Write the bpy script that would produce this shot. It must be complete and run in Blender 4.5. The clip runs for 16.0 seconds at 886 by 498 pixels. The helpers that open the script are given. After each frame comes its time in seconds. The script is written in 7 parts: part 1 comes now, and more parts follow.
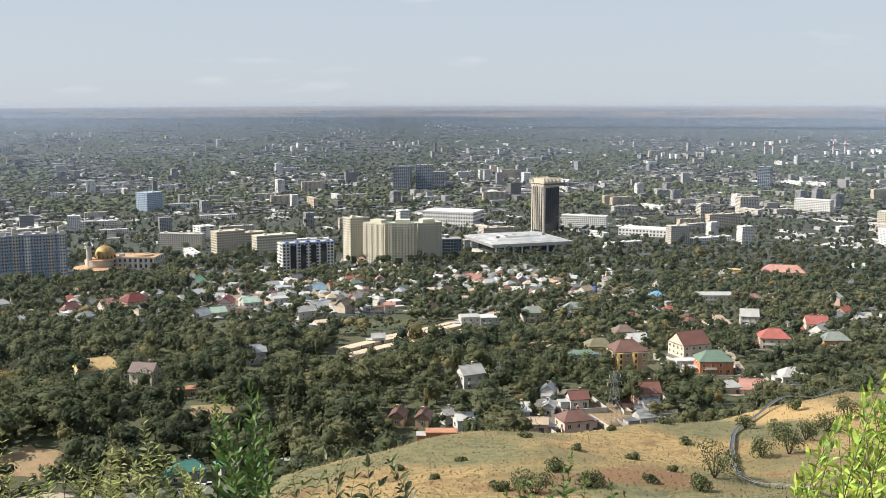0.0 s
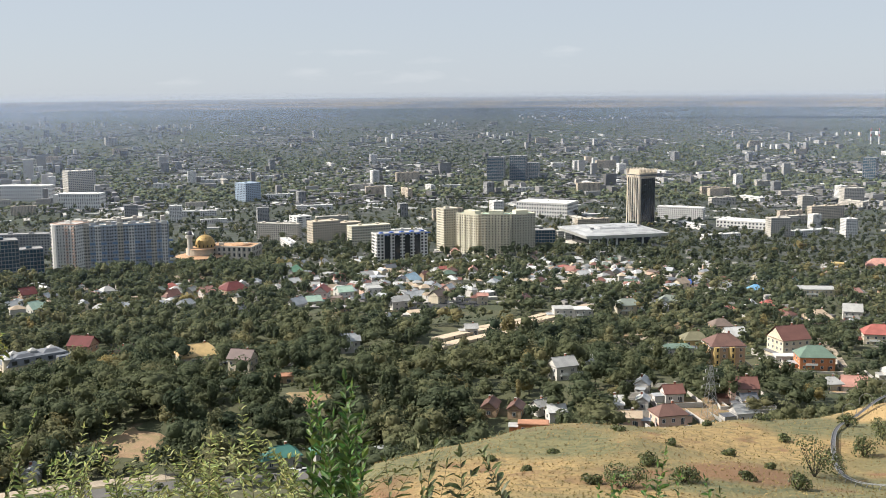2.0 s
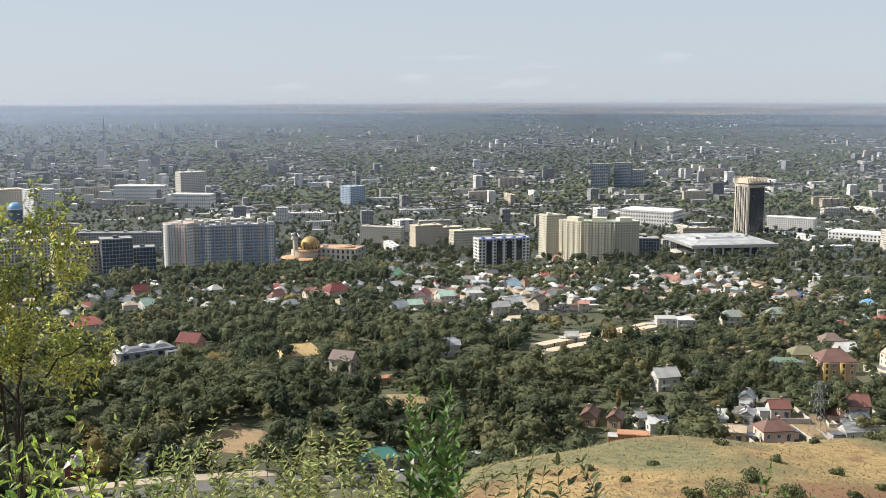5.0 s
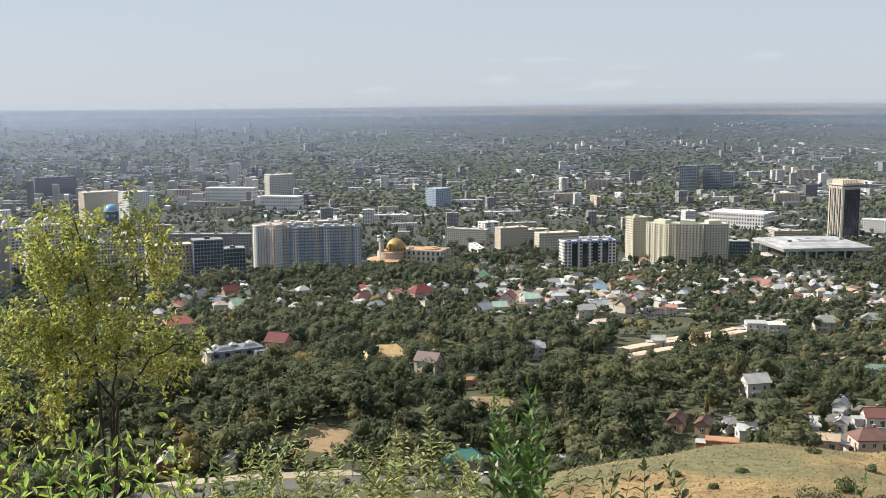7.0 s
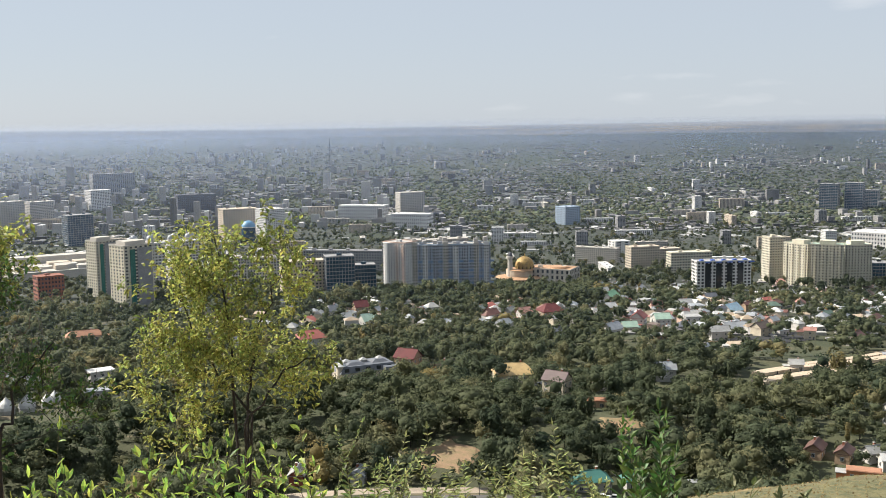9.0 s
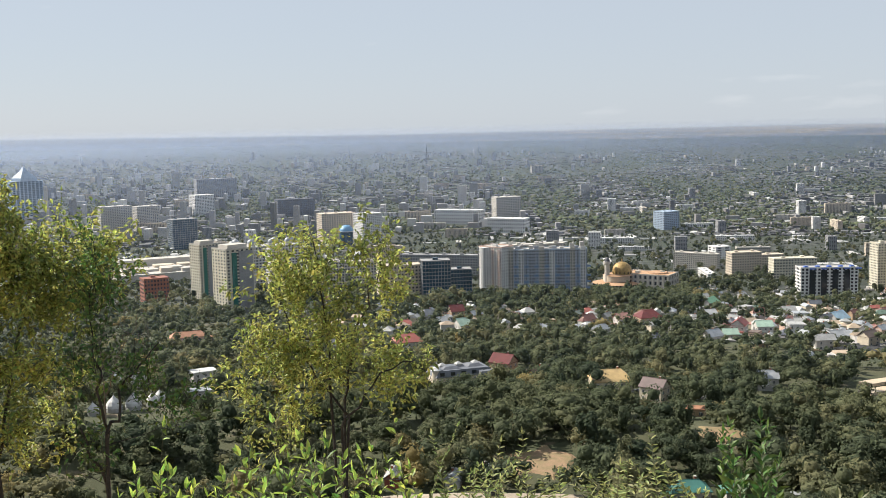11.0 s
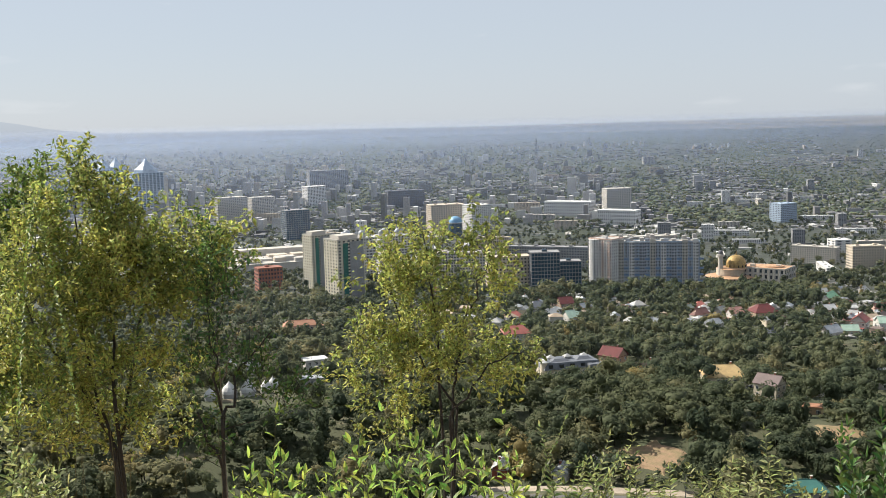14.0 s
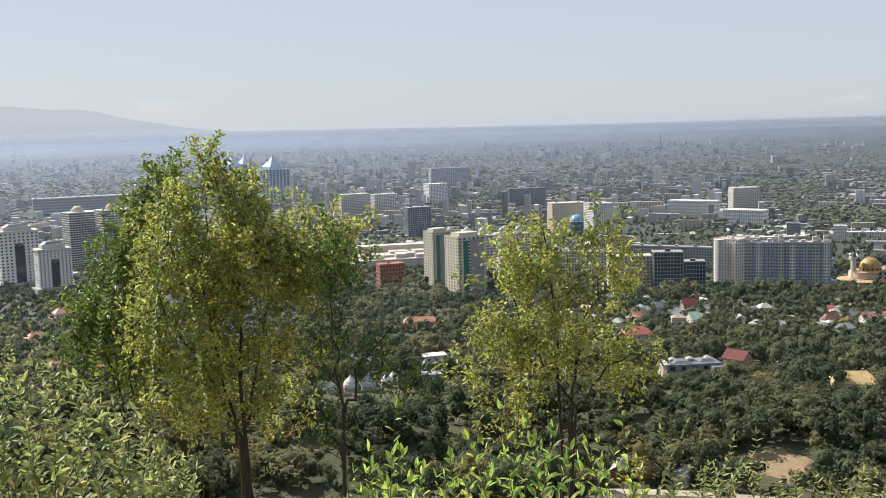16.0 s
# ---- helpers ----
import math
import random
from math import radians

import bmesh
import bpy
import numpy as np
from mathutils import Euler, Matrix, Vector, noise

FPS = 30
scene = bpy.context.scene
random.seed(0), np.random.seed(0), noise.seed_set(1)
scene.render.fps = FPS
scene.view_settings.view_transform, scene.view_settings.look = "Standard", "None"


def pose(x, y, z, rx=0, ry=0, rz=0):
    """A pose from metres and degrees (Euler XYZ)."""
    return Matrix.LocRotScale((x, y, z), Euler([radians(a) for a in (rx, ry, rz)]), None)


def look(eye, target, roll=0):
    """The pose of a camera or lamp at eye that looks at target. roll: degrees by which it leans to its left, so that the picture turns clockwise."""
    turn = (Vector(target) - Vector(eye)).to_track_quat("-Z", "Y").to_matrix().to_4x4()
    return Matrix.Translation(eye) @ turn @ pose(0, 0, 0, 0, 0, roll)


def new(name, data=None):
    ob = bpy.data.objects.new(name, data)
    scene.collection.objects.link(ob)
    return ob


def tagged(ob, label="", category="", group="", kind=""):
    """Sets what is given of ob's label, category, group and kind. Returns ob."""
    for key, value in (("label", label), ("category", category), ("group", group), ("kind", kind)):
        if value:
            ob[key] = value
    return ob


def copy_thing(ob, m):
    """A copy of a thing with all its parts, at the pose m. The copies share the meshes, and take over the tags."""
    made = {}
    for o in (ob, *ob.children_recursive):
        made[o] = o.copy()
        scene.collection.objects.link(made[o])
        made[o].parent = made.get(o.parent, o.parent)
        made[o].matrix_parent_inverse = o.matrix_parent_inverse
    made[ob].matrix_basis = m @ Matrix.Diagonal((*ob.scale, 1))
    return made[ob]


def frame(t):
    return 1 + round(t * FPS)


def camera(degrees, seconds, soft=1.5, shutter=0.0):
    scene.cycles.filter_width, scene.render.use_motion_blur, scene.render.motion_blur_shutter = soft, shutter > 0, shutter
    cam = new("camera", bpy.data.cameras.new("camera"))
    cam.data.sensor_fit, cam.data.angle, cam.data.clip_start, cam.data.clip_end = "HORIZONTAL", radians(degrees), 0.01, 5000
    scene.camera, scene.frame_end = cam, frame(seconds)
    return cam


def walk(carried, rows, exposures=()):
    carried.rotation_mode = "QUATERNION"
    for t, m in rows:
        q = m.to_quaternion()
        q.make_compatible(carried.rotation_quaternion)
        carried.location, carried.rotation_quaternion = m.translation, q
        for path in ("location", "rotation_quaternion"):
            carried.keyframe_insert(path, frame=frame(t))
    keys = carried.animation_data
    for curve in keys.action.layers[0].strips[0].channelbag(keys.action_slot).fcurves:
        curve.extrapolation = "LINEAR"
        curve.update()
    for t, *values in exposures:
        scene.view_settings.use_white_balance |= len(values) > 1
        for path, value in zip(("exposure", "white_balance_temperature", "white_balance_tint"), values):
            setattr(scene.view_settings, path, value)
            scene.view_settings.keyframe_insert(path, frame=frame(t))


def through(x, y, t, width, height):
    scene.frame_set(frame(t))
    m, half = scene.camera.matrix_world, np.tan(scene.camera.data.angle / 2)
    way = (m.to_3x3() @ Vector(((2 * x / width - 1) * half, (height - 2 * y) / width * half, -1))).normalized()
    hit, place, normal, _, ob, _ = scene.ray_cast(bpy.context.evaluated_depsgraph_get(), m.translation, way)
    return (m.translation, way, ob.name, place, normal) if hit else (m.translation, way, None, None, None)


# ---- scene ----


# ---- camera: a slow pan to the left from one standpoint ----
EYE_Z = 262.0

# ground: fall below the eye by distance, and the dry hill's crest by bearing
FALL_D = (0, 3, 10, 30, 60, 100, 150, 250, 330, 400, 500, 700, 900, 1250, 1600, 2015, 2600, 3200, 4000, 4800, 5200)
FALL = (1.6, 2.0, 6, 17, 30, 46, 66, 100, 119, 115, 128, 147, 163, 194, 226, 256, 262, 236, 166, 70, 22)
CREST_A = (-22, -12, -9, -5.8, -1, 5, 13, 17.3, 21.5, 40, 60, 90)
CREST_T = (0.70, 0.42, 0.365, 0.348, 0.332, 0.319, 0.304, 0.279, 0.253, 0.24, 0.4, 0.8)
REACH = (90, 112, 118, 122, 126, 132, 150, 172, 190, 200, 150, 100)


def fall(az, dist):
    base = np.interp(dist, FALL_D, FALL)
    tan, reach = np.interp(az, CREST_A, CREST_T), np.interp(az, CREST_A, REACH)
    r = np.minimum(dist / reach, 1)
    hill = np.minimum(dist, reach) * (tan + 0.28 * (1 - r) ** 1.3) + np.maximum(dist - reach, 0) * 0.45
    hill = np.where(dist < 14, 1e3, hill)
    d = base - hill
    k = 4.0
    return np.where(np.abs(d) < k, base - (d + k) ** 2 / (4 * k), np.minimum(base, hill))


def relief(x, y):
    """Small swells of the ground, none near the feet or on the plain."""
    dist = np.hypot(x, y)
    amp = np.clip((dist - 60) / 300, 0, 1) * np.clip((1500 - dist) / 900, 0, 1)
    return amp * (1.6 * np.sin(x / 37 + y / 61) + 1.1 * np.sin(x / 19 - y / 27 + 1.3)) + np.clip((dist - 40) / 40, 0, 1) * np.clip((300 - dist) / 100, 0, 1) * (
        0.35 * np.sin(x / 6.1 + y / 9.3) + 0.2 * np.sin(x / 2.7 - y / 4.1))


def ground_z(x, y):
    az = np.degrees(np.arctan2(x, y))
    return EYE_Z - fall(az, np.hypot(x, y)) + relief(x, y)


def spot(az, dist):
    """A place on the ground, from its bearing (degrees, clockwise from +y) and its distance."""
    x, y = dist * math.sin(radians(az)), dist * math.cos(radians(az))
    return x, y, float(ground_z(x, y))


EYE = Vector((0, 0, EYE_Z))
cam = camera(45.52, 16.0, soft=0.6)
# seconds, bearing, tilt, roll
PAN = (
    (0, 0.00, -7.95, 0.04),
    (0.5, -1.59, -7.96, -0.02),
    (1, -3.04, -8.18, -0.25),
    (1.5, -4.22, -8.37, -0.44),
    (2, -5.11, -8.43, -0.32),
    (2.5, -6.21, -8.53, -0.11),
    (3, -7.27, -8.58, 0.01),
    (3.5, -8.07, -8.38, 0.01),
    (4, -8.98, -8.15, -0.03),
    (6.5, -13.82, -8.16, -0.09),
    (7, -15.34, -8.00, -0.36),
    (7.5, -16.98, -7.81, -0.44),
    (8, -18.64, -7.58, -0.44),
    (8.5, -20.55, -7.28, -0.67),
    (9, -22.37, -6.96, -0.73),
    (9.5, -23.93, -6.78, -0.76),
    (12, -29.68, -6.67, -1.32),
    (12.5, -30.66, -6.69, -1.37),
    (13, -31.43, -6.67, -1.42),
    (13.5, -32.36, -6.82, -1.43),
    (14, -33.56, -6.96, -1.46),
    (14.5, -34.96, -6.97, -1.50),
    (15, -36.49, -6.98, -1.50),
    (15.5, -38.30, -7.00, -1.54),
    (16, -40.13, -6.91, -1.55),
)


def aim(az, tilt, roll):
    a, e = radians(az), radians(tilt)
    return look(EYE, EYE + Vector((math.sin(a) * math.cos(e), math.cos(a) * math.cos(e), math.sin(e))), roll)


walk(cam, [(t, aim(az, tilt, roll)) for t, az, tilt, roll in PAN])

# ---- light ----
SUN_AZ, SUN_EL = -93.0, 40.0
world = bpy.data.worlds.new("world")
scene.world = world
world.use_nodes = True
wn, wl = world.node_tree.nodes, world.node_tree.links
sky = wn.new("ShaderNodeTexSky")
sky.sky_type, sky.sun_disc = "NISHITA", False
sky.sun_elevation, sky.sun_rotation = radians(SUN_EL), radians(SUN_AZ)
sky.air_density, sky.dust_density, sky.ozone_density, sky.altitude = 1.0, 0.9, 1.5, 900
# summer haze whitens the clear sky, and a few thin wisps of cloud hang in it
wash, wisp, coord, squash, cut, veil = (wn.new(k) for k in ("ShaderNodeMix", "ShaderNodeTexNoise", "ShaderNodeTexCoord", "ShaderNodeVectorMath", "ShaderNodeMapRange", "ShaderNodeMix"))
wash.data_type = veil.data_type = "RGBA"
wash.inputs[0].default_value = 0.82
wash.inputs[7].default_value = (6.2, 6.85, 7.75, 1)
wl.new(sky.outputs[0], wash.inputs[6])
squash.operation = "MULTIPLY"
squash.inputs[1].default_value = (5, 5, 22)
wl.new(coord.outputs["Generated"], squash.inputs[0]), wl.new(squash.outputs[0], wisp.inputs["Vector"])
wisp.inputs["Scale"].default_value, wisp.inputs["Detail"].default_value = 1.3, 6
cut.inputs[1].default_value, cut.inputs[2].default_value, cut.inputs[4].default_value = 0.64, 0.86, 0.5
wl.new(wisp.outputs["Fac"], cut.inputs[0]), wl.new(cut.outputs[0], veil.inputs[0])
wl.new(wash.outputs[2], veil.inputs[6])
veil.inputs[7].default_value = (9.5, 9.6, 9.8, 1)
wl.new(veil.outputs[2], wn["Background"].inputs[0])
wn["Background"].inputs[1].default_value = 0.054

sun = new("sun", bpy.data.lights.new("sun", "SUN"))
sun.data.energy, sun.data.angle, sun.data.color = 5.0, radians(0.6), (1.0, 0.93, 0.82)
sun.matrix_world = look((math.sin(radians(SUN_AZ)) * 300, math.cos(radians(SUN_AZ)) * 300, 600), (0, 0, 600 - 300 * math.tan(radians(SUN_EL))))
scene.view_settings.exposure = 0.85


# ---- materials ----
def paint(name, colour, rough=0.8, vary=0.25, scale=0.4, fine=6.0, metal=0.0, bump=0.0, island=0.0, thing=0.0, through=0.0, second=None, clean=False, lump=0.0):
    """A surface with stains at a large and grain at a fine scale; island and thing: how far pieces or objects differ."""
    mat = bpy.data.materials.new(name)
    mat.use_nodes = True
    n, l = mat.node_tree.nodes, mat.node_tree.links
    bsdf = n["Principled BSDF"]
    bsdf.inputs["Roughness"].default_value, bsdf.inputs["Metallic"].default_value = rough, metal
    geo, coord = n.new("ShaderNodeNewGeometry"), n.new("ShaderNodeTexCoord")
    pos = coord.outputs["Object"] if clean else geo.outputs["Position"]

    def noisy(s, detail):
        t = n.new("ShaderNodeTexNoise")
        t.inputs["Scale"].default_value, t.inputs["Detail"].default_value = s, detail
        l.new(pos, t.inputs["Vector"])
        return t.outputs["Fac"]

    def lerp(fac, a, b, kind="MIX", amount=None):
        m = n.new("ShaderNodeMix")
        m.data_type, m.blend_type = "RGBA", kind
        if fac is not None:
            l.new(fac, m.inputs[0])
        else:
            m.inputs[0].default_value = amount
        for sock, v in ((m.inputs[6], a), (m.inputs[7], b)):
            if isinstance(v, tuple):
                sock.default_value = (*v, 1)
            else:
                l.new(v, sock)
        return m.outputs[2]

    def spread(fac, lo, hi, a=0.35, b=0.65):
        m = n.new("ShaderNodeMapRange")
        m.inputs[1].default_value, m.inputs[2].default_value, m.inputs[3].default_value, m.inputs[4].default_value = a, b, lo, hi
        l.new(fac, m.inputs[0])
        return m.outputs[0]

    c = lerp(spread(noisy(scale, 4), 0, 1), colour, second if second else tuple(v * (1 - vary) for v in colour))
    grain = spread(noisy(fine, 3), 1 - vary * 0.6, 1 + vary * 0.4)
    mul = n.new("ShaderNodeVectorMath")
    mul.operation = "SCALE"
    l.new(c, mul.inputs[0]), l.new(grain, mul.inputs["Scale"])
    c = mul.outputs[0]
    rnds = []
    if island:
        rnds.append((geo.outputs["Random Per Island"], island))
    if thing:
        info = n.new("ShaderNodeObjectInfo")
        rnds.append((info.outputs["Random"], thing))
    for sock, far in rnds:
        hsv = n.new("ShaderNodeHueSaturation")
        l.new(c, hsv.inputs["Color"])
        l.new(spread(sock, 1 - far, 1 + far, 0, 1), hsv.inputs["Value"])
        w = n.new("ShaderNodeTexWhiteNoise")
        w.noise_dimensions = "1D"
        l.new(sock, w.inputs["W"])
        l.new(spread(w.outputs["Value"], 0.5 - far * 0.07, 0.5 + far * 0.07, 0, 1), hsv.inputs["Hue"])
        c = hsv.outputs[0]
    l.new(c, bsdf.inputs["Base Color"])
    if bump:
        b = n.new("ShaderNodeBump")
        b.inputs["Strength"].default_value = bump
        b.inputs["Distance"].default_value = lump or 0.02
        l.new(noisy(1.6 if lump else fine * 2, 4), b.inputs["Height"])
        l.new(b.outputs[0], bsdf.inputs["Normal"])
    if through:
        tr, mix = n.new("ShaderNodeBsdfTranslucent"), n.new("ShaderNodeMixShader")
        l.new(c, tr.inputs[0])
        mix.inputs[0].default_value = through
        l.new(bsdf.outputs[0], mix.inputs[1]), l.new(tr.outputs[0], mix.inputs[2])
        l.new(mix.outputs[0], n["Material Output"].inputs[0])
    return mat


WALL = {k: paint("wall_" + k, c, 0.85, 0.18, 0.25, 3) for k, c in dict(
    tan=(0.38, 0.27, 0.18), ochre=(0.5, 0.36, 0.15), white=(0.52, 0.50, 0.47), grey=(0.38, 0.37, 0.35), cream=(0.56, 0.49, 0.38),
    orange=(0.5, 0.2, 0.09), pinkw=(0.6, 0.42, 0.34), redw=(0.38, 0.11, 0.08)).items()}
ROOF = {k: paint("roof_" + k, c, r, 0.22, 0.3, 5) for k, c, r in (
    ("brown", (0.14, 0.075, 0.06), 0.6), ("olive", (0.16, 0.15, 0.09), 0.6), ("umber", (0.16, 0.12, 0.1), 0.7), ("white", (0.56, 0.56, 0.55), 0.6), ("green", (0.12, 0.18, 0.14), 0.6),
    ("russet", (0.16, 0.07, 0.055), 0.6), ("red", (0.34, 0.105, 0.085), 0.7), ("sage", (0.2, 0.23, 0.2), 0.6), ("pale", (0.38, 0.38, 0.37), 0.6), ("tanroof", (0.42, 0.33, 0.24), 0.7), ("pink", (0.42, 0.22, 0.18), 0.7),
    ("slate", (0.13, 0.14, 0.16), 0.5), ("clay", (0.4, 0.2, 0.12), 0.8), ("silver", (0.34, 0.36, 0.38), 0.45), ("blue", (0.14, 0.32, 0.5), 0.5), ("deepblue", (0.06, 0.14, 0.5), 0.5), ("yellow", (0.52, 0.37, 0.17), 0.6),
    ("mauve", (0.13, 0.09, 0.085), 0.6), ("palegreen", (0.38, 0.52, 0.42), 0.5), ("darkred", (0.12, 0.022, 0.022), 0.8), ("teal", (0.05, 0.17, 0.145), 0.55), ("lime", (0.28, 0.55, 0.3), 0.5), ("sky", (0.45, 0.62, 0.72), 0.5), ("ochreroof", (0.5, 0.36, 0.14), 0.6))}
GLASS = paint("window_glass", (0.05, 0.06, 0.075), 0.12, 0.3, 0.2, 2, island=0.5)
GLASS_BLUE = paint("blue_curtain_glass", (0.035, 0.075, 0.11), 0.1, 0.3, 0.08, 1)
GLASS_DARK = paint("dark_curtain_glass", (0.02, 0.025, 0.03), 0.12, 0.3, 0.08, 1)
GLASS_GREEN = paint("green_curtain_glass", (0.04, 0.16, 0.13), 0.15, 0.3, 0.08, 1)
FRAME = paint("white_window_frame", (0.7, 0.7, 0.68), 0.5, 0.1)
CONCRETE = paint("concrete", (0.42, 0.40, 0.37), 0.9, 0.25, 0.15, 2)
STONE = paint("pale_stone_cladding", (0.47, 0.44, 0.39), 0.8, 0.15, 0.1, 2)
WHITE = paint("white_render", (0.62, 0.61, 0.59), 0.8, 0.12, 0.08, 1)
BEIGE = paint("beige_render", (0.5, 0.43, 0.34), 0.85, 0.15, 0.08, 1)
YELLOWISH = paint("pale_cream_render", (0.56, 0.52, 0.41), 0.85, 0.15, 0.08, 1)
GREY = paint("grey_panel", (0.27, 0.27, 0.27), 0.85, 0.2, 0.08, 1)
BLUEPANEL = paint("pale_blue_panel", (0.34, 0.42, 0.52), 0.6, 0.2, 0.1, 1)
# white render turned blue-grey: the shade on its front is in the colour
PALEBLUE = paint("shaded_blue_white_render", (0.36, 0.38, 0.42), 0.8, 0.2, 0.08, 1)
BLUEDEEP = paint("blue_balcony_panel", (0.16, 0.25, 0.4), 0.6, 0.2, 0.1, 1)
BRICK = paint("red_brick", (0.28, 0.11, 0.07), 0.9, 0.2, 0.3, 3)
DARKPANEL = paint("dark_panel", (0.09, 0.09, 0.1), 0.6, 0.2, 0.1, 1)
GOLD = paint("gilded_sheet", (0.4, 0.27, 0.1), 0.6, 0.35, 0.3, 2, metal=0.35)
TERRACE = paint("tan_terrace_tile", (0.46, 0.28, 0.16), 0.85, 0.25, 0.2, 2)
STEEL = paint("galvanised_steel", (0.35, 0.36, 0.36), 0.5, 0.2, 1, 9, metal=0.6)
BARK = paint("bark", (0.032, 0.028, 0.025), 0.95, 0.4, 3, 30, bump=0.6, clean=True)
DRYBARK = paint("dry_grey_bark", (0.2, 0.175, 0.145), 0.9, 0.35, 3, 30, bump=0.5, clean=True)
PALEBARK = paint("pale_dry_bark", (0.32, 0.28, 0.23), 0.9, 0.35, 3, 30, bump=0.5, clean=True)


def foliage(name, tints, by_object=False, through=0.52):
    """Leafy mass: each tree has a tint of its own (its share of the row of tints), with clumps and grain inside it."""
    mat = bpy.data.materials.new(name)
    mat.use_nodes = True
    n, l = mat.node_tree.nodes, mat.node_tree.links
    bsdf = n["Principled BSDF"]
    bsdf.inputs["Roughness"].default_value = 0.85
    bsdf.inputs["Specular IOR Level"].default_value = 0.25
    ramp = n.new("ShaderNodeValToRGB")
    while len(ramp.color_ramp.elements) < len(tints):
        ramp.color_ramp.elements.new(0.5)
    for e, (at, c) in zip(ramp.color_ramp.elements, tints):
        e.position, e.color = at, (*c, 1)
    if by_object:
        l.new(n.new("ShaderNodeObjectInfo").outputs["Random"], ramp.inputs[0])
    else:
        own = n.new("ShaderNodeAttribute")
        own.attribute_name = "shade"
        l.new(own.outputs["Fac"], ramp.inputs[0])
    geo = n.new("ShaderNodeNewGeometry")
    c = ramp.outputs[0]
    for scale, lo, hi in ((0.3, 0.8, 1.2), (2.6, 0.86, 1.14)):
        t, m, k = n.new("ShaderNodeTexNoise"), n.new("ShaderNodeMapRange"), n.new("ShaderNodeVectorMath")
        t.inputs["Scale"].default_value, t.inputs["Detail"].default_value = scale, 3
        m.inputs[1].default_value, m.inputs[2].default_value, m.inputs[3].default_value, m.inputs[4].default_value = 0.36, 0.64, lo, hi
        k.operation = "SCALE"
        l.new(geo.outputs["Position"], t.inputs["Vector"]), l.new(t.outputs["Fac"], m.inputs[0])
        l.new(c, k.inputs[0]), l.new(m.outputs[0], k.inputs["Scale"])
        c = k.outputs[0]
    l.new(c, bsdf.inputs["Base Color"])
    b, t = n.new("ShaderNodeBump"), n.new("ShaderNodeTexNoise")
    t.inputs["Scale"].default_value, t.inputs["Detail"].default_value = 1.4, 4
    b.inputs["Strength"].default_value, b.inputs["Distance"].default_value = 0.9, 0.4
    l.new(geo.outputs["Position"], t.inputs["Vector"]), l.new(t.outputs["Fac"], b.inputs["Height"]), l.new(b.outputs[0], bsdf.inputs["Normal"])
    tr, mix = n.new("ShaderNodeBsdfTranslucent"), n.new("ShaderNodeMixShader")
    l.new(c, tr.inputs[0])
    mix.inputs[0].default_value = through
    l.new(bsdf.outputs[0], mix.inputs[1]), l.new(tr.outputs[0], mix.inputs[2])
    l.new(mix.outputs[0], n["Material Output"].inputs[0])
    return mat


TINTS = ((0.0, (0.056, 0.077, 0.047)), (0.35, (0.1, 0.12, 0.068)), (0.65, (0.15, 0.162, 0.088)), (0.9, (0.22, 0.205, 0.108)), (1.0, (0.28, 0.23, 0.1)))
CROWN = foliage("tree_foliage", TINTS, True)
WOODS = foliage("woods_foliage", TINTS)
# Woods tints made darker: the shade over the town is in the colour.
SHADED_GREEN = foliage("shaded_woods_foliage", tuple((a, tuple(0.78 * v for v in c)) for a, c in TINTS))
FARROOF = paint("far_grey_roofs_and_walls", (0.15, 0.148, 0.145), 0.8, 0.3, 0.01, 0.2, island=0.75)
FARWHITE = paint("far_white_roofs", (0.45, 0.445, 0.43), 0.7, 0.2, 0.01, 0.2, island=0.25)


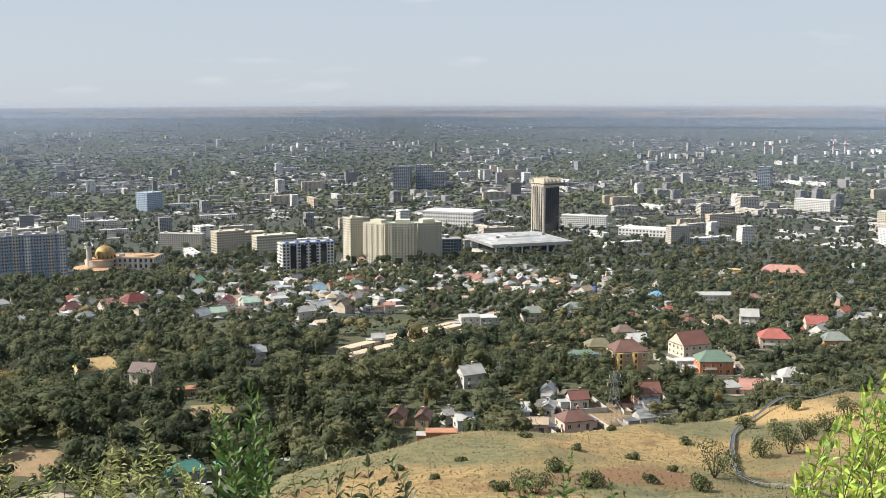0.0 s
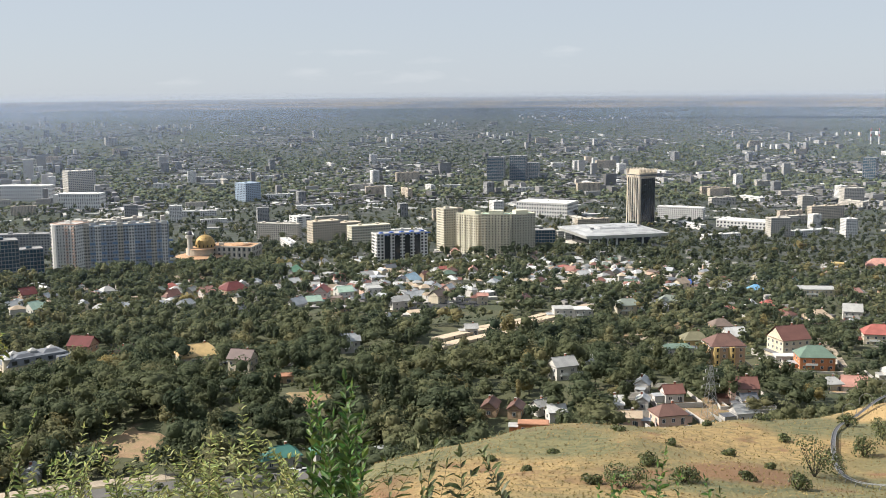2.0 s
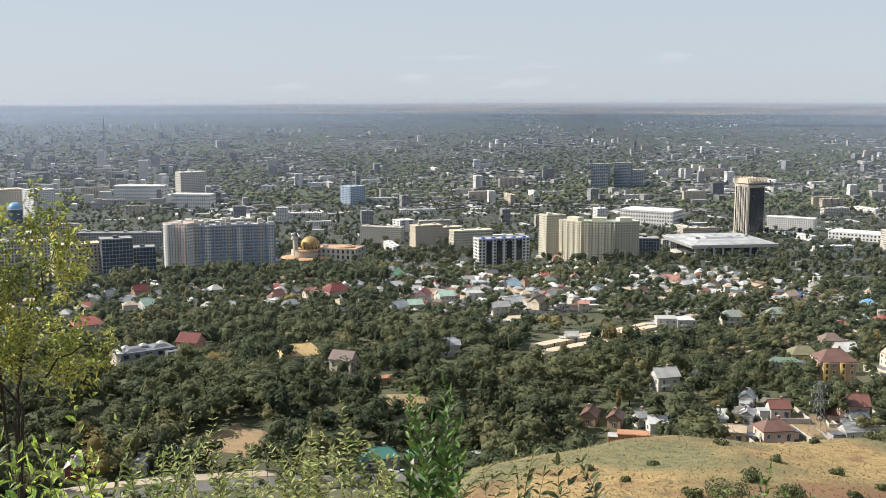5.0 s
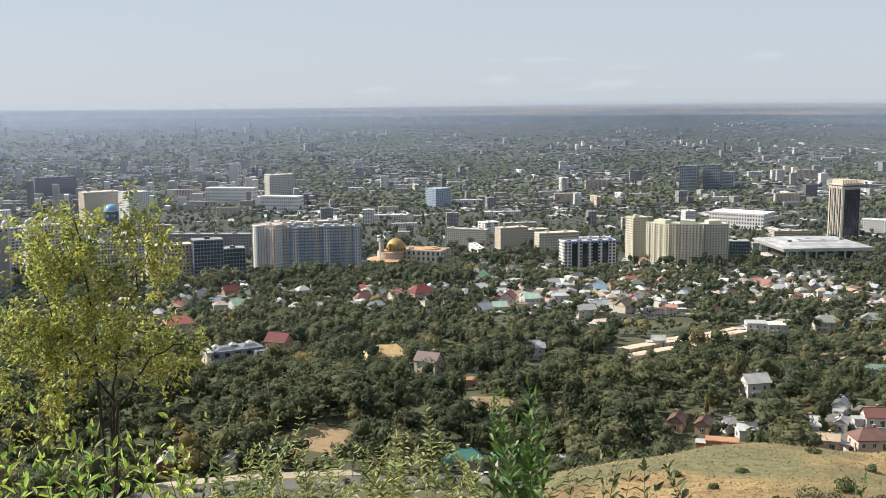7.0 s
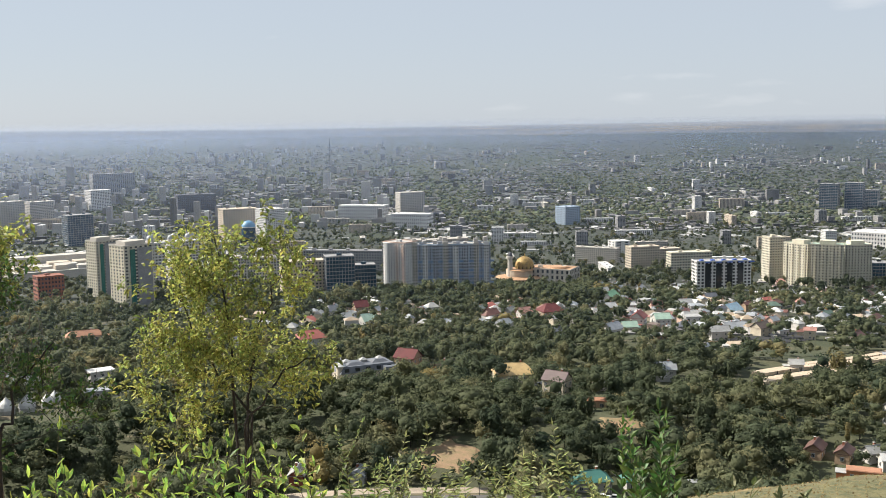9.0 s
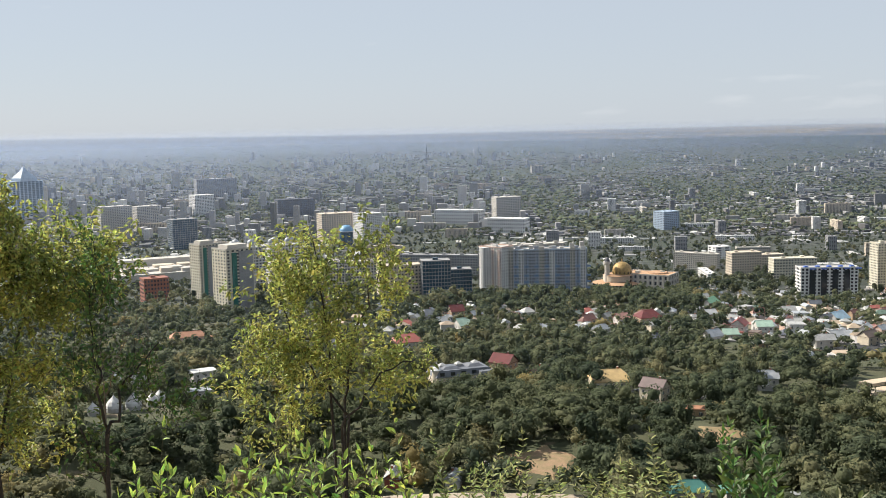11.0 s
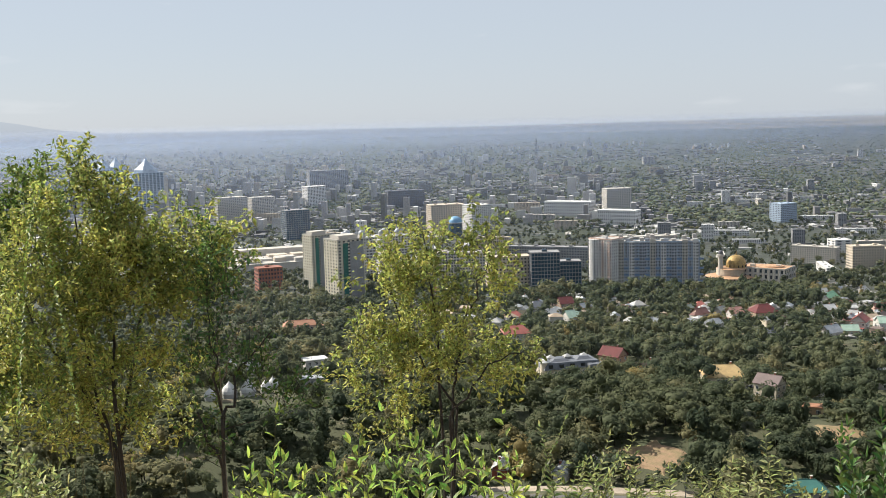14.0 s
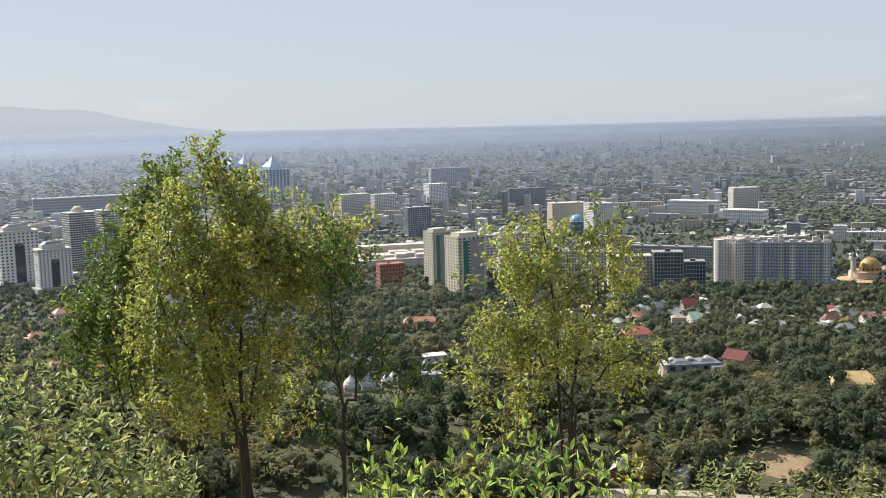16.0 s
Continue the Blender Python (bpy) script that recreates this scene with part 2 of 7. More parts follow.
def ground_material():
    mat = bpy.data.materials.new("ground_grass_and_soil")
    mat.use_nodes = True
    n, l = mat.node_tree.nodes, mat.node_tree.links
    bsdf = n["Principled BSDF"]
    bsdf.inputs["Roughness"].default_value = 0.95
    geo = n.new("ShaderNodeNewGeometry")

    def noisy(s, detail, a, b, squash=None):
        t = n.new("ShaderNodeTexNoise")
        t.inputs["Scale"].default_value, t.inputs["Detail"].default_value = s, detail
        l.new(geo.outputs["Position"], t.inputs["Vector"])
        m = n.new("ShaderNodeMapRange")
        m.inputs[1].default_value, m.inputs[2].default_value = a, b
        l.new(t.outputs["Fac"], m.inputs[0])
        return m.outputs[0]

    def lerp(fac, a, b):
        m = n.new("ShaderNodeMix")
        m.data_type = "RGBA"
        l.new(fac, m.inputs[0])
        for sock, v in ((m.inputs[6], a), (m.inputs[7], b)):
            if isinstance(v, tuple):
                sock.default_value = (*v, 1)
            else:
                l.new(v, sock)
        return m.outputs[2]

    dry = lerp(noisy(1.1, 5, 0.35, 0.7), (0.32, 0.225, 0.095), (0.2, 0.14, 0.058))
    dry = lerp(noisy(0.045, 6, 0.46, 0.6), dry, (0.115, 0.11, 0.05))
    dry = lerp(noisy(0.16, 3, 0.58, 0.7), dry, (0.17, 0.09, 0.045))
    dry = lerp(noisy(0.7, 6, 0.52, 0.72), dry, (0.125, 0.1, 0.045))
    dry = lerp(noisy(0.022, 3, 0.5, 0.6), dry, (0.35, 0.24, 0.105))
    dry = lerp(noisy(0.03, 7, 0.5, 0.58), dry, lerp(noisy(0.9, 5, 0.4, 0.62), (0.15, 0.135, 0.06), (0.085, 0.09, 0.042)))
    dry = lerp(noisy(0.052, 6, 0.57, 0.64), dry, (0.16, 0.088, 0.042))
    green = lerp(noisy(0.02, 5, 0.4, 0.65), (0.04, 0.05, 0.02), (0.07, 0.07, 0.033))
    green = lerp(noisy(0.07, 4, 0.62, 0.74), green, (0.17, 0.135, 0.085))
    # dry grass on the hill by the standpoint, woodland floor in the valley, town beyond
    size = n.new("ShaderNodeVectorMath")
    size.operation = "LENGTH"
    flat = n.new("ShaderNodeVectorMath")
    flat.operation = "MULTIPLY"
    flat.inputs[1].default_value = (1, 1, 0)
    l.new(geo.outputs["Position"], flat.inputs[0]), l.new(flat.outputs[0], size.inputs[0])

    def reach(a, b):
        m = n.new("ShaderNodeMapRange")
        m.inputs[1].default_value, m.inputs[2].default_value = a, b
        l.new(size.outputs["Value"], m.inputs[0])
        return m.outputs[0]

    town = lerp(noisy(0.045, 5, 0.42, 0.66), (0.016, 0.024, 0.012), (0.085, 0.085, 0.08))
    town = lerp(noisy(0.004, 4, 0.4, 0.65), town, (0.03, 0.04, 0.02))
    c = lerp(reach(190, 270), dry, green)
    c = lerp(reach(700, 1300), c, town)
    l.new(c, bsdf.inputs["Base Color"])
    b = n.new("ShaderNodeBump")
    b.inputs["Strength"].default_value, b.inputs["Distance"].default_value = 0.8, 0.3
    l.new(noisy(2.5, 6, 0, 1), b.inputs["Height"])
    l.new(b.outputs[0], bsdf.inputs["Normal"])
    return mat


# ---- mesh helpers ----
class Shape:
    """Collects boxes, roofs, tubes and leaves, and links them as one mesh."""

    def __init__(self):
        self.v, self.f, self.m = [], [], []

    def add(self, verts, faces, mat=0):
        k = len(self.v)
        self.v.extend(verts)
        self.f.extend([tuple(i + k for i in q) for q in faces])
        self.m.extend([mat] * len(faces))
        return self

    def box(self, cx, cy, z0, sx, sy, sz, mat=0, turn=0.0, taper=1.0):
        c, s = math.cos(radians(turn)), math.sin(radians(turn))
        pts = []
        for z, k in ((z0, 1.0), (z0 + sz, taper)):
            for a, b in ((-1, -1), (1, -1), (1, 1), (-1, 1)):
                x, y = a * sx / 2 * k, b * sy / 2 * k
                pts.append((cx + x * c - y * s, cy + x * s + y * c, z))
        return self.add(pts, ((3, 2, 1, 0), (4, 5, 6, 7), (0, 1, 5, 4), (1, 2, 6, 5), (2, 3, 7, 6), (3, 0, 4, 7)), mat)

    def drum(self, cx, cy, z0, r0, r1, h, sides=16, mat=0):
        pts = []
        for z, r in ((z0, r0), (z0 + h, r1)):
            pts += [(cx + r * math.cos(6.28318 * i / sides), cy + r * math.sin(6.28318 * i / sides), z) for i in range(sides)]
        return self.add(pts, [(i, (i + 1) % sides, sides + (i + 1) % sides, sides + i) for i in range(sides)] + [tuple(range(sides, 2 * sides)), tuple(range(sides - 1, -1, -1))], mat)

    def dome(self, cx, cy, z0, r, h, sides=16, rings=6, mat=0):
        for k in range(rings):
            a, b = 1.5708 * k / rings, 1.5708 * (k + 1) / rings
            self.drum(cx, cy, z0 + h * math.sin(a), r * math.cos(a), max(r * math.cos(b), 0.02), h * (math.sin(b) - math.sin(a)), sides, mat)
        return self

    def beam(self, p, q, w, mat=0, w2=None, sides=4):
        p, q = Vector(p), Vector(q)
        d = (q - p).normalized()
        a = d.orthogonal().normalized()
        b = d.cross(a)
        pts = []
        for e, r in ((p, w / 2), (q, (w2 if w2 is not None else w) / 2)):
            pts += [tuple(e + (a * math.cos(6.28318 * i / sides) + b * math.sin(6.28318 * i / sides)) * r) for i in range(sides)]
        return self.add(pts, [(i, (i + 1) % sides, sides + (i + 1) % sides, sides + i) for i in range(sides)] + [tuple(range(sides, 2 * sides)), tuple(range(sides - 1, -1, -1))], mat)

    def mesh(self, name, *mats):
        me = bpy.data.meshes.new(name)
        me.from_pydata(self.v, [], self.f)
        for m in mats:
            me.materials.append(m)
        if len(mats) > 1:
            me.polygons.foreach_set("material_index", self.m)
        me.update()
        return me


def part(name, shape, material, parent, label="", kind=""):
    me = shape if isinstance(shape, bpy.types.Mesh) else shape.mesh(name, *(material if isinstance(material, tuple) else (material,)))
    ob = new(name, me)
    ob.parent = parent
    return tagged(ob, label, kind=kind)


def thing(name, at, turn, label, category, group="", kind=""):
    ob = new(name)
    ob.empty_display_size = 0.5
    ob.matrix_world = pose(*at, 0, 0, turn)
    return tagged(ob, label, category, group, kind)


def leafy(name, lump_v, lump_f, clump_v, material, shade=None):
    """Smooth lumps (triangles) and loose four-sided clumps in one mesh."""
    me = bpy.data.meshes.new(name)
    a, b = len(lump_f), len(clump_v) // 4
    me.vertices.add(len(lump_v) + len(clump_v)), me.loops.add(a * 3 + b * 4), me.polygons.add(a + b)
    me.vertices.foreach_set("co", np.concatenate([lump_v, clump_v]).astype(np.float32).ravel())
    me.loops.foreach_set("vertex_index", np.concatenate([lump_f.ravel(), np.arange(b * 4) + len(lump_v)]).astype(np.int32))
    me.polygons.foreach_set("loop_start", np.concatenate([np.arange(a) * 3, a * 3 + np.arange(b) * 4]).astype(np.int32))
    me.polygons.foreach_set("use_smooth", np.arange(a + b) < a)
    if shade is not None:
        me.attributes.new("shade", "FLOAT", "POINT").data.foreach_set("value", shade.astype(np.float32))
    me.materials.append(material)
    me.update(calc_edges=True)
    return me


def soup(name, verts, quads, material, smooth=False):
    """A mesh from arrays: verts (n, 3), quads (m, 3 or 4)."""
    me = bpy.data.meshes.new(name)
    k, w = quads.shape
    me.vertices.add(len(verts)), me.loops.add(k * w), me.polygons.add(k)
    me.vertices.foreach_set("co", verts.astype(np.float32).ravel())
    me.loops.foreach_set("vertex_index", quads.astype(np.int32).ravel())
    me.polygons.foreach_set("loop_start", np.arange(0, k * w, w, dtype=np.int32))
    me.polygons.foreach_set("use_smooth", np.full(k, smooth))
    me.materials.append(material)
    me.update(calc_edges=True)
    return me


# ---- ground ----
def build_ground():
    az = np.concatenate([np.arange(-180, -70, 5.0), np.arange(-70, 30, 0.5), np.arange(30, 180, 5.0)])
    dist = np.concatenate([[0.0], np.geomspace(1.5, 60, 30), np.arange(63, 330, 3.0), np.geomspace(332, 4840, 120)])
    a, d = np.meshgrid(np.radians(az), dist)
    x, y = d * np.sin(a), d * np.cos(a)
    z = ground_z(x, y)
    v = np.stack([x, y, z], -1).reshape(-1, 3)
    n, k = len(az), len(dist)
    i, j = np.meshgrid(np.arange(n), np.arange(k - 1))
    q = np.stack([j * n + i, j * n + (i + 1) % n, (j + 1) * n + (i + 1) % n, (j + 1) * n + i], -1).reshape(-1, 4)[:, ::-1]
    return tagged(new("ground", soup("ground", v, q, ground_material(), True)), "dry grassy hill falling to a wooded valley and plain", "ground", kind="structure")


build_ground()


# ---- haze: see-through blue-tinted sheets stand in for hazy air, lit by sun and sky ----
def haze_material(share, foot, full):
    mat = bpy.data.materials.new("haze_tint_sheet")
    mat.use_nodes = True
    n, l = mat.node_tree.nodes, mat.node_tree.links
    n.remove(n["Principled BSDF"])
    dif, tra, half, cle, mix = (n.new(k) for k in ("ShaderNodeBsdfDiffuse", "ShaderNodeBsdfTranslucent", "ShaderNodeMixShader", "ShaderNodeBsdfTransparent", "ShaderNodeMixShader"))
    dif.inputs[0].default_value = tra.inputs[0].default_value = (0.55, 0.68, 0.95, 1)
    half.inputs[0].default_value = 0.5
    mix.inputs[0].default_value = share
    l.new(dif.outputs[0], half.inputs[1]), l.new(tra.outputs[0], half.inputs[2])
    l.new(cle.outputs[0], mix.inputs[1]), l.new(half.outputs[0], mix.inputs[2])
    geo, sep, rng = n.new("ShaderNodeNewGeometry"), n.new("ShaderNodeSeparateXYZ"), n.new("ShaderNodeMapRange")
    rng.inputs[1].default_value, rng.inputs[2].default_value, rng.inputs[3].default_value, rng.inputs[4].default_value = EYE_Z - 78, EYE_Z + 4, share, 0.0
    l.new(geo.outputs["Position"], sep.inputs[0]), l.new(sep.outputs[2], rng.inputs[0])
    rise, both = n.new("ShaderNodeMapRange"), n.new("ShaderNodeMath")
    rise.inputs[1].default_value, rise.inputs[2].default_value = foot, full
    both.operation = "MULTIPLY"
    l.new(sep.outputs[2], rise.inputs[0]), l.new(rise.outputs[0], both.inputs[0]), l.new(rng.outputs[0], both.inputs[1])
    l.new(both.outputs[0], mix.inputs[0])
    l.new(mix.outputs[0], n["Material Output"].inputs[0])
    return mat


def haze_veil(dist, share, after):
    az = np.radians(np.arange(-110, 71, 4.0))
    n = len(az)
    low = ground_z(dist * np.sin(az), dist * np.cos(az)) - 2
    v = np.concatenate([np.stack([dist * np.sin(az), dist * np.cos(az), low], -1), np.stack([dist * np.sin(az), dist * np.cos(az), np.full(n, EYE_Z + 40)], -1)])
    i = np.arange(n - 1)
    tagged(new("haze_sheet", soup("haze", v, np.stack([i, i + 1, n + i + 1, n + i], -1), haze_material(share, EYE_Z - float(np.interp(dist, FALL_D, FALL)), EYE_Z - float(np.interp(after, FALL_D, FALL)) * dist / after), True)), "thin see-through tinted sheet standing in for haze over the city", "haze", kind="structure")


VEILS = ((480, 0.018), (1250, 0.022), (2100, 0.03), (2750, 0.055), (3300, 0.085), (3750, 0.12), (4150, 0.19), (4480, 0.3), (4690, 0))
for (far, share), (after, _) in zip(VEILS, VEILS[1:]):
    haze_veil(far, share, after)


def far_plain():
    """The plain and the mountains past the city, glowing, with haze painted in."""
    mat = bpy.data.materials.new("far_plain_painted_haze")
    mat.use_nodes = True
    n, l = mat.node_tree.nodes, mat.node_tree.links
    n.remove(n["Principled BSDF"])
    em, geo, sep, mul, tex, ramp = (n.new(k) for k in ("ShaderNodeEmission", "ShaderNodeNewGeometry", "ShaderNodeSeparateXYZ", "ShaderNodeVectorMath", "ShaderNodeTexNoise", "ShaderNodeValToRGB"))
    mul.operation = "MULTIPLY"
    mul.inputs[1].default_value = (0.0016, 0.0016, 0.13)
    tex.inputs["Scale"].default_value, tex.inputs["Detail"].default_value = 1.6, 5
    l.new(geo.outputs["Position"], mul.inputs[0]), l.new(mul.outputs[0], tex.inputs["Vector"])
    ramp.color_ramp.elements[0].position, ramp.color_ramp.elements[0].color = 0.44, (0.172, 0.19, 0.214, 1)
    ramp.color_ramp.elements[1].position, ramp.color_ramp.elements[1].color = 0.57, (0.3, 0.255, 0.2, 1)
    # the dry tan fields lie north and east, past the middle of the town
    l.new(geo.outputs["Position"], sep.inputs[0])
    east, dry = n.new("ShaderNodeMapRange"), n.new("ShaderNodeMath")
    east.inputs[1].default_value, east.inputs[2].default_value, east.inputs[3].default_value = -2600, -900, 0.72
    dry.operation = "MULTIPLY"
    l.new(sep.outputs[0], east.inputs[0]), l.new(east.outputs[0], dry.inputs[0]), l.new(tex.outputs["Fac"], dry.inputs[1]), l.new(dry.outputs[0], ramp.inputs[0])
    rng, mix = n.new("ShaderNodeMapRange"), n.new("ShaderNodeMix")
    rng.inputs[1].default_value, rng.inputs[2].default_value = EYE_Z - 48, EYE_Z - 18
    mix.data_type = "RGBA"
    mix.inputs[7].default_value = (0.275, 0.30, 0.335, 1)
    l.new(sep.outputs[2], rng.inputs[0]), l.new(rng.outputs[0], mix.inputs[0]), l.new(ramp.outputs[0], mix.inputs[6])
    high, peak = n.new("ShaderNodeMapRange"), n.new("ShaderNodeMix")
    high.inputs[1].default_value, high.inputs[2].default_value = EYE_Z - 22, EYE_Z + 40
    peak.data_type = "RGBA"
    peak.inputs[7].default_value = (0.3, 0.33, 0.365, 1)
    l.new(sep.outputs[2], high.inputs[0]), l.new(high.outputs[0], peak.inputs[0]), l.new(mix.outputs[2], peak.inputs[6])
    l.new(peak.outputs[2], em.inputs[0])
    # the painted haze is brighter towards the sun
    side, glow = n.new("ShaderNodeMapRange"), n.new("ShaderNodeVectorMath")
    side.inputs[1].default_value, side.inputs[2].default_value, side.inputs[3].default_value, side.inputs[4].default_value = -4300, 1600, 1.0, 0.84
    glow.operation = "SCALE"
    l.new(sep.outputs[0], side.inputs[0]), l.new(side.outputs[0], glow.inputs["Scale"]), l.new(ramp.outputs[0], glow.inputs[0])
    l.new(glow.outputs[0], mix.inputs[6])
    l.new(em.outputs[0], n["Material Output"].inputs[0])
    az = np.arange(-130, 91, 1.0)
    d = 4690
    top = EYE_Z + np.interp(az, (-90, -51, -45, -36, -30, -22, -10, 0, 30), (-18, -20, -24, -30, -32, -28, -22, -18, -15)) + np.interp(az, (-90, -72, -63, -59, -56, -53.6, -51), (150, 150, 125, 108, 62, 20, 0)) + 5 * np.sin(az * 1.7) * (az < -55)
    r = np.radians(az)
    k = len(az)
    # it leans outwards, so that no shade falls on the plain before it
    out = d + (top - 120) * 1.5
    top = EYE_Z + (top - EYE_Z) * out / d
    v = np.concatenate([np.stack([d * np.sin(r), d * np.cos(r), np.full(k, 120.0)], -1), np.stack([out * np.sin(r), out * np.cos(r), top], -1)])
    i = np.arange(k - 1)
    tagged(new("backdrop_plain", soup("far_plain", v, np.stack([i, i + 1, k + i + 1, k + i], -1), mat)), "far pale plain and mountains, glowing, with haze painted in", "backdrop", kind="structure")


far_plain()


# ---- houses ----
WINDOW = Shape().box(0, -0.04, 0, 1.3, 0.14, 1.5, 0).box(0, -0.13, 0.1, 1.08, 0.06, 1.3, 1).box(0, -0.17, 0.1, 0.07, 0.04, 1.3, 0).mesh("window", FRAME, GLASS)
DOOR = Shape().box(0, -0.05, 0, 1.1, 0.14, 2.1, 0).mesh("door", DARKPANEL)
WORDS = dict(tan="tan brick", ochre="ochre rendered", white="white rendered", grey="grey rendered", cream="cream rendered", orange="orange brick", pinkw="pinkish rendered", redw="red rendered",
             tanroof="tan tiled", pale="pale metal", silver="silver metal", clay="orange clay", slate="dark slate", deepblue="deep blue metal", palegreen="pale green metal", darkred="dark red tiled", ochreroof="ochre",
             sky="pale blue metal", lime="bright green metal", teal="teal green metal", mauve="mauve brown tiled", pink="pink tiled", red="red tiled", blue="blue metal", yellow="yellow tiled")
SOLID = []  # plan circles that trees and sheds keep clear of: x, y, radius, open ground before it
for site_az, site_d, site_r in ((-4.0, 712, 34), (-6.4, 672, 26), (-4.2, 572, 26), (-2.0, 616, 30), (0.2, 655, 28)):
    SOLID.append((*spot(site_az, site_d)[:2], site_r, 10))


def roof_shape(kind, w, d, z, rise):
    e, t = 0.55, 0.22
    a, b = w / 2 + e, d / 2 + e
    s = Shape()
    if kind == "f":
        s.box(0, 0, z, w + 0.5, d + 0.5, 0.35).box(0, 0, z + 0.35, w - 0.2, d - 0.2, 0.12)
        return s
    r = a - b * 0.75 if kind == "h" else a
    r = max(r, 0.3)
    for dz in (0, t):
        pts = [(-a, -b, z + dz), (a, -b, z + dz), (a, b, z + dz), (-a, b, z + dz), (-r, 0, z + dz + rise), (r, 0, z + dz + rise)]
        s.add(pts, [(0, 1, 5, 4), (2, 3, 4, 5), (1, 2, 5), (3, 0, 4)] if kind == "h" else [(0, 1, 5, 4), (2, 3, 4, 5)])
    s.add([(-a, -b, z), (a, -b, z), (a, b, z), (-a, b, z), (-a, -b, z + t), (a, -b, z + t), (a, b, z + t), (-a, b, z + t)], [(0, 1, 5, 4), (1, 2, 6, 5), (2, 3, 7, 6), (3, 0, 4, 7)])
    s.beam((-r, 0, z + rise + t), (r, 0, z + rise + t), 0.3)
    return s


def house(az, dist, w, d, storeys, kind, turn, wall, roof, small=False, seed=0):
    x, y, z = spot(az, dist)
    rnd = random.Random(seed + int(dist * 7 + az * 31))
    h = storeys * 2.9 + 0.4
    SOLID.append((x, y, max(w, d) * 0.62, 12 if small else 52 if dist < 520 else 36))
    form = {"h": "hipped", "g": "gabled", "f": "flat", "m": "mansard"}[kind]
    size = {1: "single-storey", 2: "two-storey", 3: "three-storey", 4: "four-storey"}[storeys]
    ob = thing("house", (x, y, z - 1.2), turn - az, f"{size} {WORDS.get(wall, wall)} house with a {form} {WORDS.get(roof, roof)} roof", "house", "houses on the slope")
    body = Shape().box(0, 0, 0, w, d, h + 1.2)
    rise = min(w, d) * (0.42 if kind == "g" else 0.34)
    top = h + 1.2
    if kind == "g":
        body.add([(-w / 2, -d / 2, top), (-w / 2, d / 2, top), (-w / 2, 0, top + rise * 0.92), (w / 2, -d / 2, top), (w / 2, d / 2, top), (w / 2, 0, top + rise * 0.92)], [(0, 2, 1), (3, 4, 5)])
    part("wall", body, WALL[wall], ob)
    if kind == "m":
        lower = Shape().box(0, 0, top, w + 1, d + 1, 3.2, taper=0.86)
        lower.box(-w * 0.2, -d * 0.1, top + 3.2, w * 0.35, d * 0.5, 1.2, taper=0.5).box(w * 0.25, 0, top + 3.2, w * 0.3, d * 0.5, 1.2, taper=0.5)
        part("roof", lower, ROOF[roof], ob)
        part("wing", Shape().box(w * 0.36, -d * 0.55, 0, w * 0.26, d * 0.5, h + 0.6), WALL[wall], ob)
        part("wing_roof", Shape().box(w * 0.36, -d * 0.55, h + 0.6, w * 0.28, d * 0.55, 2.8, taper=0.8), ROOF[roof], ob)
        part("turret", Shape().drum(-w * 0.47, -d * 0.3, 0, 2.2, 2.2, top + 3.6, 14), WALL[wall], ob)
        part("turret_roof", Shape().drum(-w * 0.47, -d * 0.3, top + 3.6, 3.0, 1.0, 1.6, 14).drum(-w * 0.47, -d * 0.3, top + 5.2, 1.0, 0.05, 2.6, 14), ROOF["white"], ob, "white pointed turret roof")
        for k in range(5):
            part("skylight", Shape().box(-w * 0.4 + k * w * 0.19, -d * 0.5 + 0.05, top + 0.7, 2.2, 0.8, 1.7), GLASS_DARK, ob)
        for k in range(3):
            part("dormer", Shape().box(-w * 0.3 + k * w * 0.3, d * 0.1, top + 3.1, 3.4, 3.0, 1.2).add([(-w * 0.3 + k * w * 0.3 + a, d * 0.1 + b, top + 4.3) for a, b in ((-2, -1.8), (2, -1.8), (2, 1.8), (-2, 1.8))] + [(-w * 0.3 + k * w * 0.3, d * 0.1, top + 5.6)], [(0, 1, 4), (1, 2, 4), (2, 3, 4), (3, 0, 4)]), ROOF["pale"], ob)
    else:
        part("roof", roof_shape(kind, w, d, top, rise), ROOF[roof], ob)
        if kind != "f":
            stack = part("chimney", Shape().box(w * 0.18, d * 0.12, top + rise * 0.4, 0.7, 0.7, rise * 0.6 + 0.9), BRICK, ob)
            if not small:
                part("cap", Shape().box(w * 0.18, d * 0.12, top + rise + 0.9, 0.9, 0.9, 0.15), CONCRETE, stack)
    if not small and kind != "m":
        side = rnd.choice((-1, 1))
        aw, ad = rnd.uniform(2.6, 4.2), d * rnd.uniform(0.45, 0.8)
        annex = part("annex", Shape().box(side * (w / 2 + aw / 2), rnd.uniform(-0.1, 0.1) * d, 0, aw, ad, 3.5), WALL[wall], ob)
        part("annex_roof", Shape().box(side * (w / 2 + aw / 2 + 0.1), 0, 3.5, aw + 0.5, ad + 0.9, 0.22), ROOF[rnd.choice(("pale", "silver", "slate", roof))], annex)
        if storeys > 1:
            part("balcony", Shape().box(-w * 0.18, -d / 2 - 0.6, 3.9, w * 0.34, 1.2, 0.18).box(-w * 0.18, -d / 2 - 1.15, 4.08, w * 0.34, 0.08, 0.9), FRAME, ob)
        if az > 4 and dist < 640:
            r2 = max(w, d) * 0.5 + 5
            for ang in (0, 90, -90):
                c, sn = math.cos(radians(ang)), math.sin(radians(ang))
                part("yard_wall", Shape().box(r2 * sn, -r2 * c, -0.6, r2 * 2, 0.25, 3.3, 0, ang), CONCRETE, ob)
